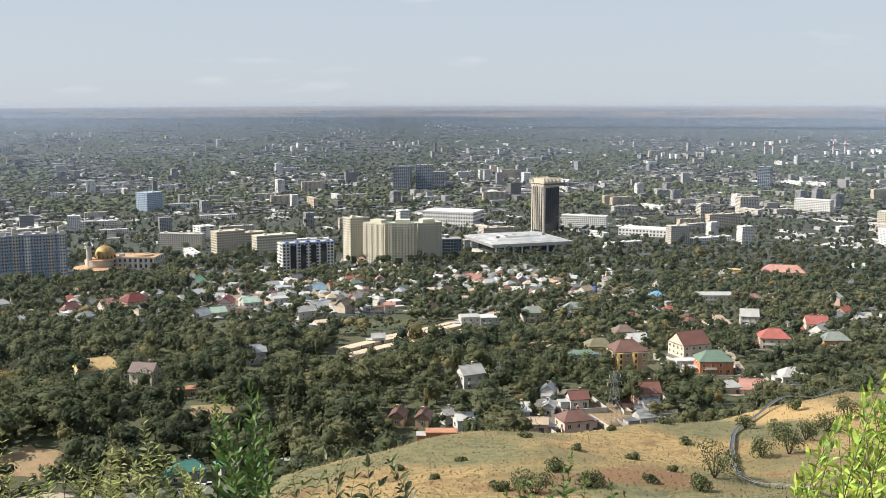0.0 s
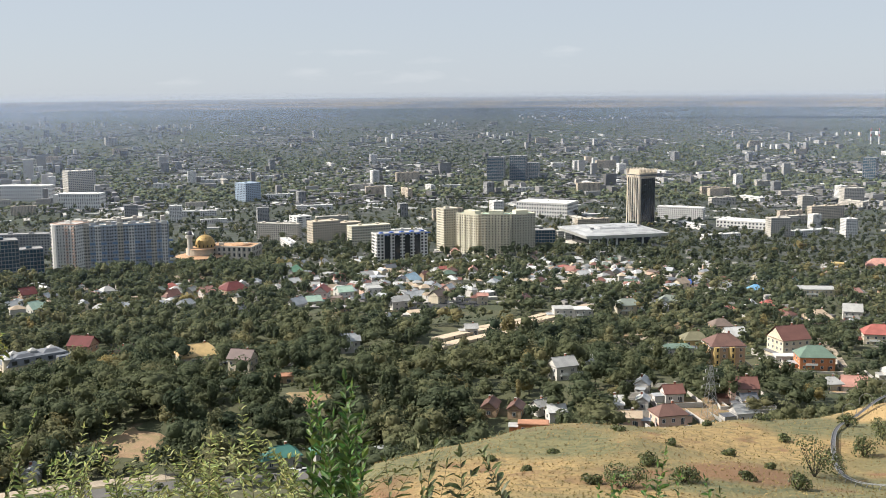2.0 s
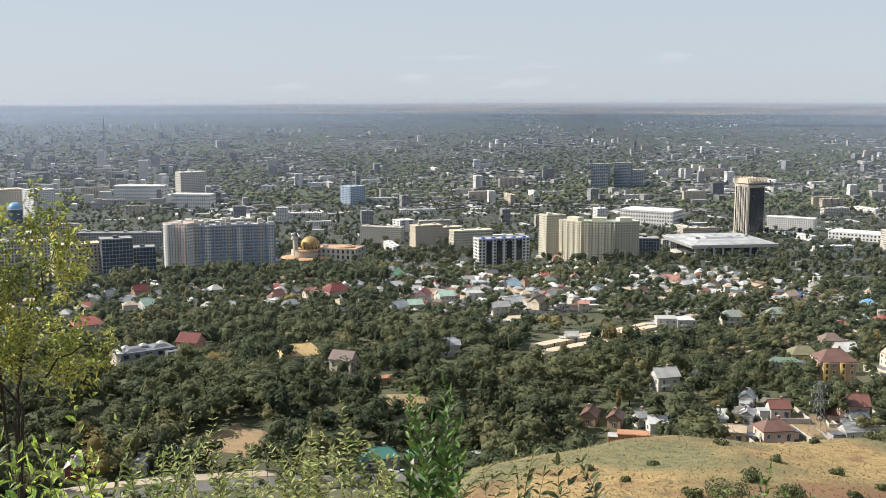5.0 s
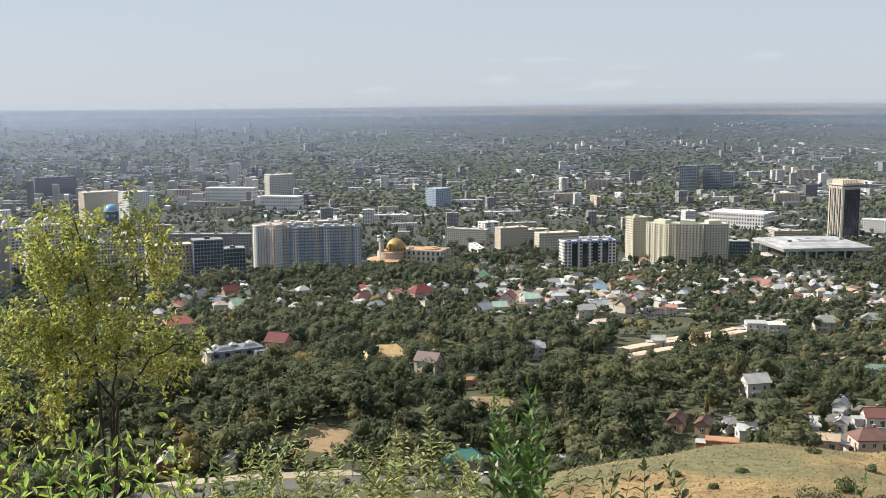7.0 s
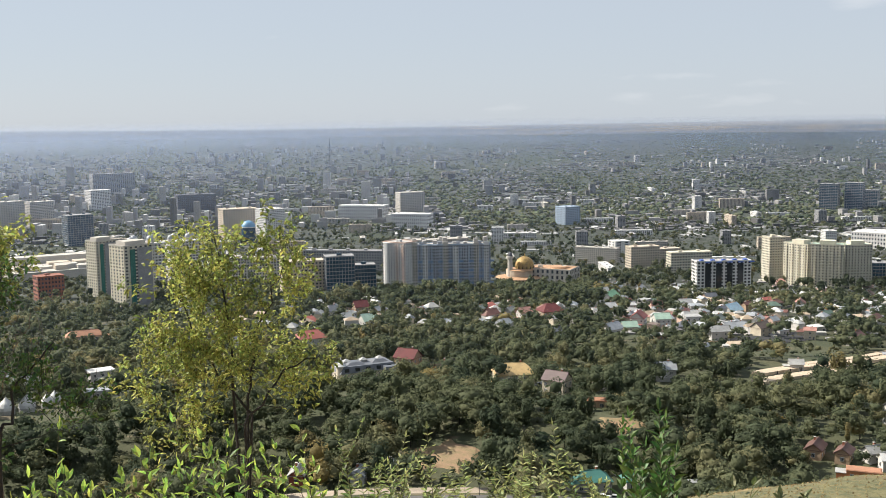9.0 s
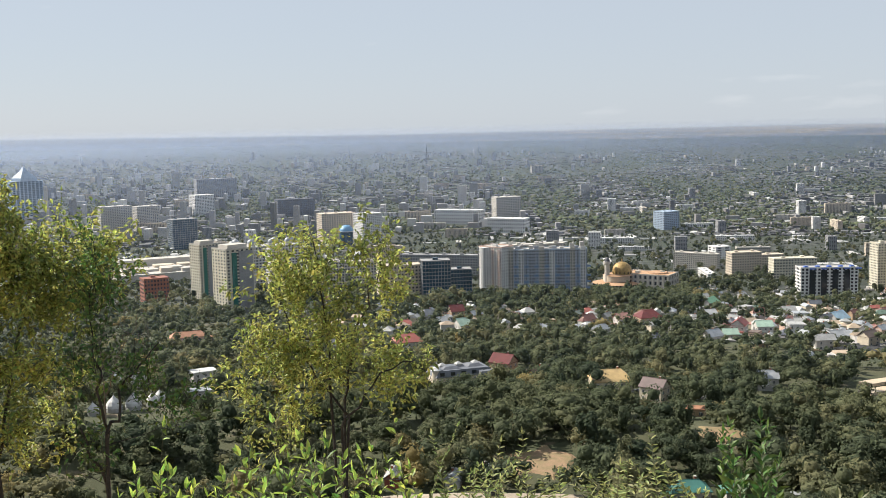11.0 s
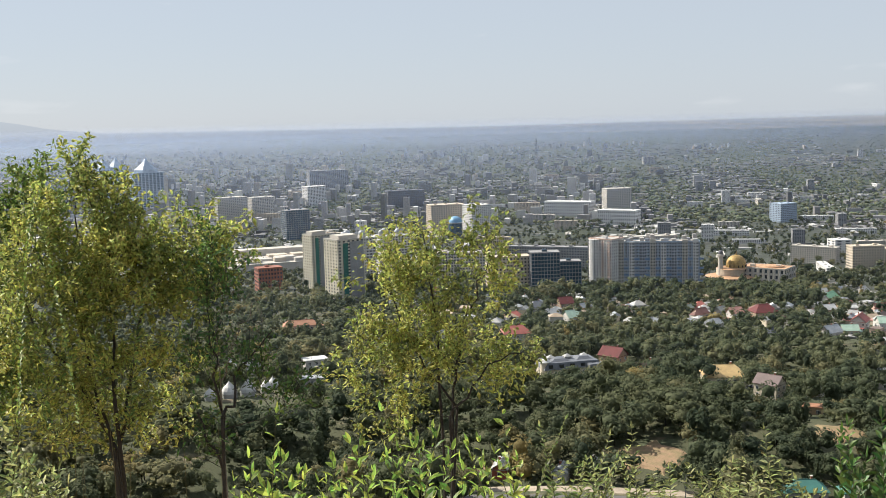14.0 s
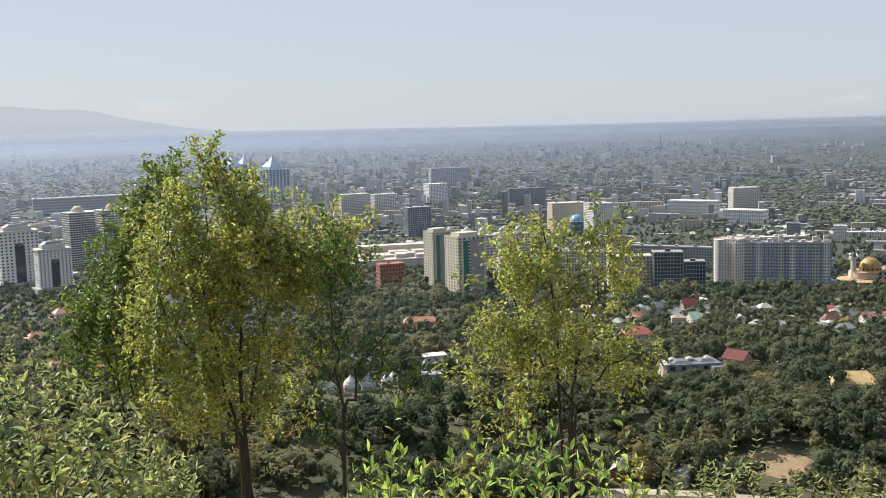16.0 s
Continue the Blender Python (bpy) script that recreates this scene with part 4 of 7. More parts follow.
hotel(), palace(), domed_centre(), line_block()
twin_tower(-40.44, 1219, 25, 64, "slender cream tower with green glass bays")
twin_tower(-38.94, 1023, 31, 61, "cream tower with a grey sheet as shade and green glass")
domed_block(-38.4, 1330), domed_block(-36.4, 1480)
spired(-50.9, 3346, 84, 138, "blue-grey twin office towers with pointed glass tops", True)
spired(-49.14, 3171, 84, 150, "blue-grey office tower with one pointed glass top")

ob, top = block("slender cream residential tower with an open roof frame", -4.87, 1333, 20.5, 19, 56, 18, 6, YELLOWISH, 30, GLASS, 0.5, 0.5, balconies=2, name="residential_tower")
for turn, az, dist, w in ((-38, -3.5, 1300, 34), (-4, -2.2, 1265, 34), (24, -0.9, 1290, 32)):
    ob, top = block("cream stepped residential block with rows of balconies", az, dist, w, 20, 50, 16, 9, YELLOWISH, turn, GLASS, 0.42, 0.5, balconies=4, name="residential_tower", group="cream residential wings", roof=ROOF["palegreen"])
    part("penthouse", Shape().box(0, 0, top, w * 0.5, 12, 4.5), YELLOWISH, ob)
ob, top = block("white block with dark glass bays and blue roofs", -7.48, 1170, 60, 18, 32, 9, 14, WHITE, 20, GLASS_DARK, 0.55, 0.6, name="apartment_block", crown="none")
for k in range(5):
    part("blue_roof", Shape().box(-24 + 12 * k, -6.5, top, 5, 5, 2.4, taper=0.7).box(-18 + 12 * k, -9.2, top - 1.2, 6, 1.6, 1.2), ROOF["deepblue"], ob)
for k in range(4):
    part("glass_bay", Shape().box(-18 + 12 * k, -9.4, 4, 6, 1.2, 28), GLASS_DARK, ob)
# label, bearing, distance, width, depth, height, storeys, bays, wall, turn
for row in (
    ("cream apartment block with a stepped roofline", -11.6, 1607, 46, 22, 34, 9, 12, BEIGE, 25), ("cream apartment block with a stepped roofline", -10.4, 1630, 42, 20, 30, 8, 11, BEIGE, 25),
    ("cream apartment block under a pale roof", -9.15, 1503, 60, 20, 30, 8, 15, YELLOWISH, 22), ("plain white windowless office cube", -12.84, 1845, 29, 26, 32, 8, 2, WHITE, 30),
    ("beige apartment tower with rows of windows", -30.04, 1057, 43, 20, 38, 11, 12, BEIGE, 10), ("grey apartment row with a long flat roof", -27.5, 1500, 130, 16, 34, 9, 34, GREY, -14),
    ("grey apartment row with a long flat roof", -32.0, 1350, 90, 16, 33, 9, 24, STONE, -8), ("white civic block with a stepped top", -24.12, 2822, 70, 40, 62, 14, 14, STONE, 20),
    ("white colonnaded government building", -26.67, 2778, 126, 40, 34, 4, 24, WHITE, -18, GLASS, 0.36, 0.5), ("white colonnaded government building", -24.02, 2589, 96, 40, 34, 4, 18, WHITE, -20, GLASS, 0.36, 0.5),
    ("pale grey box-shaped institute tower", -15.59, 2639, 48, 40, 43, 10, 8, BLUEPANEL, 40), ("grey panel tower with narrow windows", 12.63, 1868, 36, 20, 32, 9, 9, STONE, 28),
    ("long white office slab with ribbon windows", 7.67, 2198, 94, 24, 24, 6, 22, WHITE, -12), ("large white exhibition hall with flat roofs", 0.57, 2220, 112, 70, 30, 4, 20, WHITE, -20),
    ("grey slab tower with rows of balconies", 13.93, 2396, 26, 22, 36, 11, 6, STONE, 28), ("pale apartment tower with a dark side", 16.13, 2590, 50, 24, 40, 12, 12, STONE, 30),
    ("long pale office block with rows of windows", 19.42, 2666, 86, 24, 28, 7, 20, WHITE, -20), ("low pale market hall with a flat roof", 10.94, 2076, 94, 50, 13, 2, 14, WHITE, -15),
    ("cream apartment block with a flat roof", 22.9, 2346, 30, 22, 36, 10, 8, YELLOWISH, -20), ("red brick office block beside the mall", -43.07, 1258, 29, 20, 27, 6, 8, BRICK, 15),
    ("beige block with an arched blue recess", -33.39, 2447, 80, 40, 66, 14, 14, BEIGE, 18), ("round white apartment tower with ringed balconies", -31.68, 2385, 50, 44, 68, 18, 10, WHITE, 30),
    ("dark hotel block with pale window rows", -35.57, 3030, 108, 40, 46, 9, 20, DARKPANEL, 15), ("pale residential tower with stacked balconies", -44.91, 2779, 80, 34, 70, 17, 14, STONE, 20),
    ("pale residential tower with stacked balconies", -43.3, 2830, 60, 34, 62, 16, 12, STONE, 20), ("wide grey commercial block with a flat roof", -58.42, 3254, 330, 60, 40, 5, 50, GREY, 5),
    ("row of pale residential towers far off", -55.4, 3487, 110, 40, 58, 14, 18, BEIGE, 10), ("row of pale residential towers far off", -52.9, 3500, 150, 40, 52, 13, 22, GREY, 5),
    ("grey residential towers with narrow windows", -39.7, 3478, 130, 40, 58, 15, 20, GREY, 15), ("white and red striped office tower", -40.45, 3142, 60, 40, 54, 13, 12, WHITE, 25),
    ("grey residential tower with a flat roof", -22.47, 3894, 40, 30, 24, 8, 8, STONE, 10), ("large plain apartment block of nine storeys", -14.0, 1700, 70, 16, 27, 9, 20, STONE, -20),
):
    block(*row, group="city blocks", bands=0.1)
for row in (("blue glass office block with a flat roof", -28.05, 1044, 28, 20, 43, 12, 9, GLASS_BLUE, 8), ("dark blue glass office block", -26.69, 1096, 22, 18, 31, 8, 7, GLASS_BLUE, 8),
            ("dark glass office cube with a pale frame", 0.26, 1443, 34, 24, 25, 6, 9, GLASS_DARK, 10), ("dark glass bank tower with pale edges", -41.5, 2416, 56, 34, 66, 14, 10, GLASS_BLUE, 20),
            ("dark blue glass tower standing alone", 16.96, 3114, 34, 30, 58, 14, 6, GLASS_BLUE, -15), ("dark triple tower with vertical piers", -2.2, 2970, 46, 34, 66, 16, 8, DARKPANEL, -10),
            ("dark triple tower with vertical piers", -1.0, 2985, 44, 34, 68, 16, 8, DARKPANEL, -10), ("dark triple tower with vertical piers", -0.2, 3030, 34, 30, 44, 11, 6, DARKPANEL, -10)):
    block(*row, group="dark glass buildings", bands=0.15, piers=0.3, trim=GREY, glass=GLASS_BLUE, ww=0.86, wh=0.6)


def gate_tower(az, dist, w, h, label):
    ob, top = block(label, az, dist, w, w * 0.6, h, 18, 9, WHITE, 14, GLASS, 0.42, 0.5, name="residential_tower", crown="none")
    part("arched_recess", Shape().box(0, -w * 0.3, 2 + h * 0.12, w * 0.24, 1.0, h * 0.66).drum(0, -w * 0.3, 2 + h * 0.77, w * 0.12, w * 0.06, h * 0.05, 14), GLASS_DARK, ob)
    part("cornice", Shape().box(0, 0, top, w * 1.06, w * 0.66, 2.4).box(0, 0, top + 2.4, w * 0.7, w * 0.4, 6), STONE, ob)
    part("attic_roof", Shape().box(0, 0, top + 8.4, w * 0.6, w * 0.34, 3, taper=0.6), ROOF["slate"], ob)
    part("podium", Shape().box(0, -w * 0.2, 0, w * 1.3, w * 0.8, 14), GREY, ob)


gate_tower(-62.22, 1684, 56, 86, "white residential tower with a tall dark arched recess")
gate_tower(-60.56, 1476, 42, 60, "white residential tower with dark glass recesses")
for az, dist, w, h in ((-59.0, 2050, 62, 108), (-57.3, 2010, 66, 112)):
    ob, top = block("grey and white residential tower with a domed attic", az, dist, w, 40, h, 26, 12, GREY, 20, GLASS, 0.5, 0.55, bands=0.2, name="residential_tower", trim=WHITE, crown="none")
    part("attic", Shape().drum(-8, 0, top, 12, 11, 6, 18), STONE, ob)
    part("attic_dome", Shape().dome(-8, 0, top + 6, 9, 6, 18, 5), BEIGE, ob)


def mall():
    x, y, z = spot(-42.89, 1737)
    SOLID.append((x, y, 75, 30))
    ob = thing("shopping_mall", (x, y, z - 2), 42.9 + 10, "pale sprawling shopping mall with stepped flat roofs", "building")
    part("main_hall", Shape().box(0, 0, 0, 128, 100, 18), STONE, ob)
    part("main_roof", Shape().box(0, 0, 18, 130, 102, 1.2), STONE, ob)
    rnd = random.Random(5)
    for k in range(14):
        part("roof_step", Shape().box(rnd.uniform(-50, 50), rnd.uniform(-36, 36), 19.2, rnd.uniform(14, 34), rnd.uniform(10, 24), rnd.uniform(2, 7)), (BEIGE, STONE, CONCRETE)[k % 3], ob)
    part("back_hall", Shape().box(10, 66, 0, 120, 26, 30), STONE, ob)


mall()


def glass_dome_hall():
    x, y, z = spot(-32.84, 2350)
    SOLID.append((x, y, 22, 10))
    ob = thing("domed_glass_hall", (x, y, z - 2), 32.8, "blue glass hall with a round blue dome between two blocks", "building")
    part("drum", Shape().drum(0, 0, 0, 15.5, 15.5, 34, 24), GLASS_BLUE, ob)
    part("dome", Shape().dome(0, 0, 34, 15.5, 14, 24, 7), ROOF["blue"], ob)
    part("cornice", Shape().drum(0, 0, 33, 16.2, 16.2, 1.4, 24), WHITE, ob)


glass_dome_hall()


def dome_tent(az, dist, r, h):
    """A ribbed white marquee: a short wall, a bulging canopy and a peak."""
    x, y, z = spot(az, dist)
    SOLID.append((x, y, r * 1.1, 40))
    ob = thing("marquee", (x, y, z - 0.5), 0, "white domed marquee with a pointed top among the trees", "tent", "white marquees")
    part("canopy", Shape().drum(0, 0, 2.6, r, r * 0.93, h * 0.25, 12).drum(0, 0, 2.6 + h * 0.25, r * 0.93, r * 0.68, h * 0.3, 12).drum(0, 0, 2.6 + h * 0.55, r * 0.68, r * 0.28, h * 0.28, 12).drum(0, 0, 2.6 + h * 0.83, r * 0.28, 0.05, h * 0.25, 12), ROOF["white"], ob)
    part("side_wall", Shape().drum(0, 0, 0, r * 0.96, r * 0.96, 2.6, 12), ROOF["pale"], ob)
    part("peak", Shape().drum(0, 0, 2.6 + h, 0.12, 0.04, 1.2, 6), STEEL, ob)


for row in ((-45.45, 484, 3.8, 5.2), (-44.45, 488, 3.9, 5.4), (-43.5, 496, 2.8, 4.2), (-43.1, 510, 2.8, 4.0), (-46.5, 478, 2.6, 3.6)):
    dome_tent(*row)


# ---- mast and chimneys ----
def mast(az, dist, h):
    x, y, z = spot(az, dist)
    ob = thing("television_mast", (x, y, z), 0, "slender dark lattice television mast", "mast")
    s = Shape()
    for k in range(10):
        a, b = 5 * (1 - k / 11), 5 * (1 - (k + 1) / 11)
        for e, f in ((1, 1), (1, -1), (-1, -1), (-1, 1)):
            s.beam((e * a, f * a, h * k / 10), (e * b, f * b, h * (k + 1) / 10), 1.1)
        s.beam((-a, -a, h * k / 10), (b, -b, h * (k + 1) / 10), 0.7).beam((a, -a, h * k / 10), (-b, -b, h * (k + 1) / 10), 0.7)
    part("lattice", s, DARKPANEL, ob)
    part("antenna", Shape().drum(0, 0, h, 0.8, 0.3, h * 0.16, 8), GREY, ob)


mast(-28.4, 3955, 100)
for az, dist in ((16.89, 3841), (17.28, 3844), (20.21, 3868), (20.77, 3873)):
    x, y, z = spot(az, dist)
    ob = thing("power_station_chimney", (x, y, z - 1), 0, "slim striped power station chimney", "chimney", "power station chimneys")
    for k in range(6):
        part("chimney_ring", Shape().drum(0, 0, k * 9, 2.6 - 0.15 * k, 2.5 - 0.15 * k, 9, 12), WHITE if k % 2 == 0 or k < 3 else WALL["redw"], ob)


# ---- the rest of the town ----
def depth_for(tan, az):
    """The distance at which the open ground shows at that fall per metre."""
    d = np.arange(650.0, 4790.0, 4.0)
    return float(np.interp(-tan, -(np.interp(d, FALL_D, FALL) / d), d))


def free(x, y, r):
    return all((x - a) ** 2 + (y - b) ** 2 > (r + c) ** 2 for a, b, c, _ in SOLID)


def scatter_houses():
    rnd = random.Random(11)
    roofs = ["white", "pale", "silver", "pale", "white", "pale", "tanroof", "pink", "red", "russet", "brown", "green", "sage", "tanroof", "silver", "umber", "slate", "white"]
    made = 0
    while made < 200:
        pick = rnd.random()
        if pick < 0.34:  # the crowded quarters below the blocks and round the concert hall
            az, tan = (rnd.gauss(-8.5, 2.4), rnd.uniform(0.172, 0.2)) if rnd.random() < 0.55 else (rnd.gauss(4.5, 3.0), rnd.uniform(0.163, 0.187))
        else:
            az = rnd.uniform(-15, 24) if pick < 0.8 else rnd.uniform(-37, -12)
            tan = rnd.uniform(0.158, 0.212 if az > -12 else 0.19)
            if az > 8 and tan < 0.186 and rnd.random() < 0.7:
                continue
        dist = depth_for(tan, az)
        w = rnd.uniform(7.5, 13)
        x, y, _ = spot(az, dist)
        if not free(x, y, w * 0.7):
            continue
        house(az, dist, w, w * rnd.uniform(0.6, 0.9), rnd.choice((1, 1, 1, 2)), rnd.choice("gghf"), rnd.uniform(0, 90), rnd.choice(("white", "white", "cream", "grey", "pinkw", "tan")), rnd.choice(roofs), True, made)
        made += 1


scatter_houses()


def village_roofs(count=190):
    """Small houses past counting in the crowded quarters: gabled bodies and roofs, joined."""
    rnd = random.Random(29)
    s, made = Shape(), 0
    while made < count:
        az, tan = (rnd.gauss(-8.2, 2.2), rnd.uniform(0.172, 0.2)) if rnd.random() < 0.5 else (rnd.gauss(4, 2.8), rnd.uniform(0.162, 0.188))
        if rnd.random() < 0.2:
            az, tan = rnd.uniform(-36, -14), rnd.uniform(0.166, 0.2)
        dist = depth_for(tan, az)
        x, y, z = spot(az, dist)
        w = rnd.uniform(6, 11)
        if not free(x, y, w * 0.6):
            continue
        SOLID.append((x, y, w * 0.6, 14))
        d, h, t = w * rnd.uniform(0.6, 0.9), rnd.choice((3.2, 3.4, 5.6)), rnd.uniform(0, 180)
        s.box(x, y, z - 1, w, d, h + 1, rnd.choice((0, 0, 1)), t)
        c, sn, k = math.cos(radians(t)), math.sin(radians(t)), rnd.choice((2, 2, 3, 4, 4, 5, 6, 6))
        rise, a, b = d * 0.36, w / 2 + 0.5, d / 2 + 0.5
        hip = rnd.choice((0.2, 1.0)) * 0.5 * w
        pts = [(-a, -b, 0), (a, -b, 0), (a, b, 0), (-a, b, 0), (-hip, 0, rise), (hip, 0, rise)]
        s.add([(x + p * c - q * sn, y + p * sn + q * c, z + h + u) for p, q, u in pts], [(0, 1, 5, 4), (2, 3, 4, 5), (1, 2, 5), (3, 0, 4), (3, 2, 1, 0)], k)
        made += 1
    me = s.mesh("village_roofs", WALL["white"], WALL["cream"], ROOF["pale"], ROOF["white"], ROOF["tanroof"], ROOF["russet"], ROOF["silver"])
    tagged(new("village_roofs", me), "crowded small houses with pale and brown roofs", "houses", kind="stuff")


village_roofs()


def city_blocks():
    """Slab blocks between the foot of the hills and the haze, built in a few sizes and set out as copies."""
    rnd = random.Random(3)
    kinds = []
    for w, h, fl, bays, wall, lab in ((60, 15, 5, 16, STONE, "pale five-storey slab block with rows of windows"), (44, 14, 4, 12, WHITE, "white four-storey slab block with a flat roof"), (70, 26, 9, 18, BEIGE, "beige nine-storey slab block with loggias"),
                                      (26, 30, 10, 7, GREY, "grey ten-storey tower block"), (80, 10, 3, 18, WHITE, "low white institute building with ribbon windows"), (24, 34, 12, 7, WHITE, "white twelve-storey tower block")):
        ob, _ = block(lab, -75, 2500, w, 14 if h < 28 else 20, h, fl, bays, wall, 0, GLASS, 0.5, 0.5, bands=0.1, group="town slab blocks", roof=ROOF["pale"], name="slab_block")
        SOLID.pop()
        kinds.append(ob)
    n = 0
    while n < 270:
        az = rnd.uniform(-64, 24)
        tan = rnd.uniform(0.03, 0.146)
        dist = depth_for(tan, az)
        ob = rnd.choice(kinds if dist > 1900 else kinds[:3] + kinds[4:5])
        x, y, z = spot(az, dist)
        k = float(np.interp(dist, (1300, 2600, 3200, 3750, 4300, 4800), (1.0, 1.0, 0.88, 0.68, 0.45, 0.25))) * rnd.uniform(0.75, 1.1)
        if not free(x, y, 26 * k):
            continue
        SOLID.append((x, y, 24 * k, 12))
        copy_thing(ob, pose(x, y, z - 2 * k, 0, 0, rnd.choice((25, 25, -65, 20)) + rnd.uniform(-4, 4)) @ Matrix.Scale(k, 4))
        n += 1
    for ob in kinds:
        x, y, z = spot(rnd.uniform(-60, 20), depth_for(rnd.uniform(0.03, 0.06), 0))
        ob.matrix_world = pose(x, y, z - 1.5, 0, 0, 25) @ Matrix.Scale(0.7, 4)


city_blocks()


SHED = paint("grey_shed_roofs", (0.26, 0.25, 0.24), 0.7, 0.2, 0.1, 1, island=0.7)
MIDRISE = paint("far_pale_walls", (0.21, 0.205, 0.2), 0.8, 0.2, 0.02, 0.5, island=0.6)
# far walls made paler for the west, its haze put into the colour
WESTERN = paint("hazed_apartment_walls", (0.36, 0.35, 0.335), 0.8, 0.2, 0.02, 0.5, island=0.6)


def many_boxes(name, count, seed, low, high, sizes, material, label, az0=-68, az1=28, clustered=0.0):
    """Low roofs and sheds past counting, joined."""
    r = np.random.RandomState(seed)
    az = r.uniform(az0, az1, count)
    d = np.arange(650.0, 4790.0, 4.0)
    tan = low + (high - low) * r.rand(count) ** 1.0
    dist = np.interp(-tan, -(np.interp(d, FALL_D, FALL) / d), d)
    x, y = dist * np.sin(np.radians(az)), dist * np.cos(np.radians(az))
    solid = np.array(SOLID)
    keep = np.ones(count, bool)
    for a, b, c, _ in solid:
        keep &= (x - a) ** 2 + (y - b) ** 2 > (c * 1.05) ** 2
    x, y, dist = x[keep], y[keep], dist[keep]
    if clustered:
        keep = np.sin(x / 97 + 1.3 * np.sin(y / 131)) + np.sin(y / 118 + 1.7 * np.sin(x / 173)) + r.normal(0, 0.5, len(x)) > clustered
        x, y, dist = x[keep], y[keep], dist[keep]
    n = len(x)
    k = np.interp(dist, (2600, 3200, 3750, 4300, 4800), (1.0, 0.88, 0.7, 0.48, 0.27))
    w, dp, h = r.uniform(*sizes[0], n) * k, r.uniform(*sizes[1], n) * k, r.uniform(*sizes[2], n) * k * (1 + 1.6 * (r.rand(n) > 0.9))
    turn = np.radians(25 + 90 * r.randint(0, 2, n) + r.normal(0, 5, n))
    z = ground_z(x, y) - 1
    c, s = np.cos(turn), np.sin(turn)
    corner = np.array([(-1, -1, 0), (1, -1, 0), (1, 1, 0), (-1, 1, 0), (-1, -1, 1), (1, -1, 1), (1, 1, 1), (-1, 1, 1)], float)
    lx, ly = corner[:, 0] * w[:, None] / 2, corner[:, 1] * dp[:, None] / 2
    v = np.stack([x[:, None] + lx * c[:, None] - ly * s[:, None], y[:, None] + lx * s[:, None] + ly * c[:, None], z[:, None] + corner[:, 2] * (h + 1)[:, None]], -1).reshape(-1, 3)
    q = np.array([(4, 5, 6, 7), (0, 1, 5, 4), (1, 2, 6, 5), (2, 3, 7, 6), (3, 0, 4, 7)])
    f = (np.arange(n)[:, None, None] * 8 + q).reshape(-1, 4)
    tagged(new(name, soup(name, v, f, material)), label, "buildings", kind="stuff")


many_boxes("far_town_roofs", 24000, 21, 0.0148, 0.105, ((12, 56), (8, 16), (1.6, 3.2)), FARROOF, "countless low grey roofs of the far town", clustered=0.25)
many_boxes("garden_sheds", 560, 23, 0.15, 0.205, ((5, 12), (3, 6), (1.4, 2.2)), SHED, "small pale sheds and annexes between the gardens", -16, 25)
many_boxes("far_mid_rises", 480, 24, 0.022, 0.1, ((14, 40), (9, 15), (8, 19)), MIDRISE, "countless grey and cream mid-rise blocks far off")
many_boxes("western_mid_rises", 800, 25, 0.026, 0.1, ((14, 34), (10, 16), (12, 30)), WESTERN, "countless pale mid-rise blocks of the western town", -68, -24)
many_boxes("far_white_roofs", 3200, 22, 0.016, 0.13, ((16, 66), (8, 16), (1.5, 3.4)), FARWHITE, "scattered long white roofs of the far town", clustered=0.2)


def far_towers():
    """Rows of slim pale tower blocks near the horizon, past counting."""
    rnd = random.Random(41)
    s = Shape()
    for az0, dist, count, gap, h in ((-31, 4330, 9, 0.28, 13), (-28.3, 4360, 8, 0.3, 14), (-24.6, 4350, 7, 0.33, 13), (-20.4, 4250, 8, 0.3, 14), (-36, 4150, 9, 0.35, 20), (-33, 4000, 7, 0.3, 22), (-46, 3900, 8, 0.5, 22), (-41, 3800, 9, 0.4, 26),
                                     (-9.4, 3900, 6, 0.4, 18), (-6.0, 4330, 10, 0.22, 9), (-3.4, 4000, 7, 0.35, 15), (-1.0, 4480, 12, 0.24, 7), (3.4, 4460, 8, 0.2, 6), (2.2, 3300, 6, 0.5, 26), (11, 3700, 8, 0.4, 17), (15.2, 4100, 8, 0.4, 12), (20, 3900, 8, 0.5, 14)):
        for k in range(count):
            az = az0 + gap * (k + rnd.uniform(-0.3, 0.3))
            x, y, z = spot(az, dist + rnd.uniform(-60, 60))
            up = h * rnd.uniform(0.7, 1.15)
            s.box(x, y, z - 1, up * rnd.uniform(0.5, 1.0), up * 0.5, up + 1, rnd.choice((0, 0, 1, 2)), rnd.choice((25, -65)))
    tagged(new("far_towers", s.mesh("far_towers", WHITE, BEIGE, GREY)), "rows of slim pale tower blocks near the horizon", "buildings", kind="stuff")


far_towers()
GROVE = paint("far_grove_green", (0.045, 0.06, 0.03), 0.95, 0.4, 0.02, 0.4, island=0.5, second=(0.085, 0.095, 0.045))


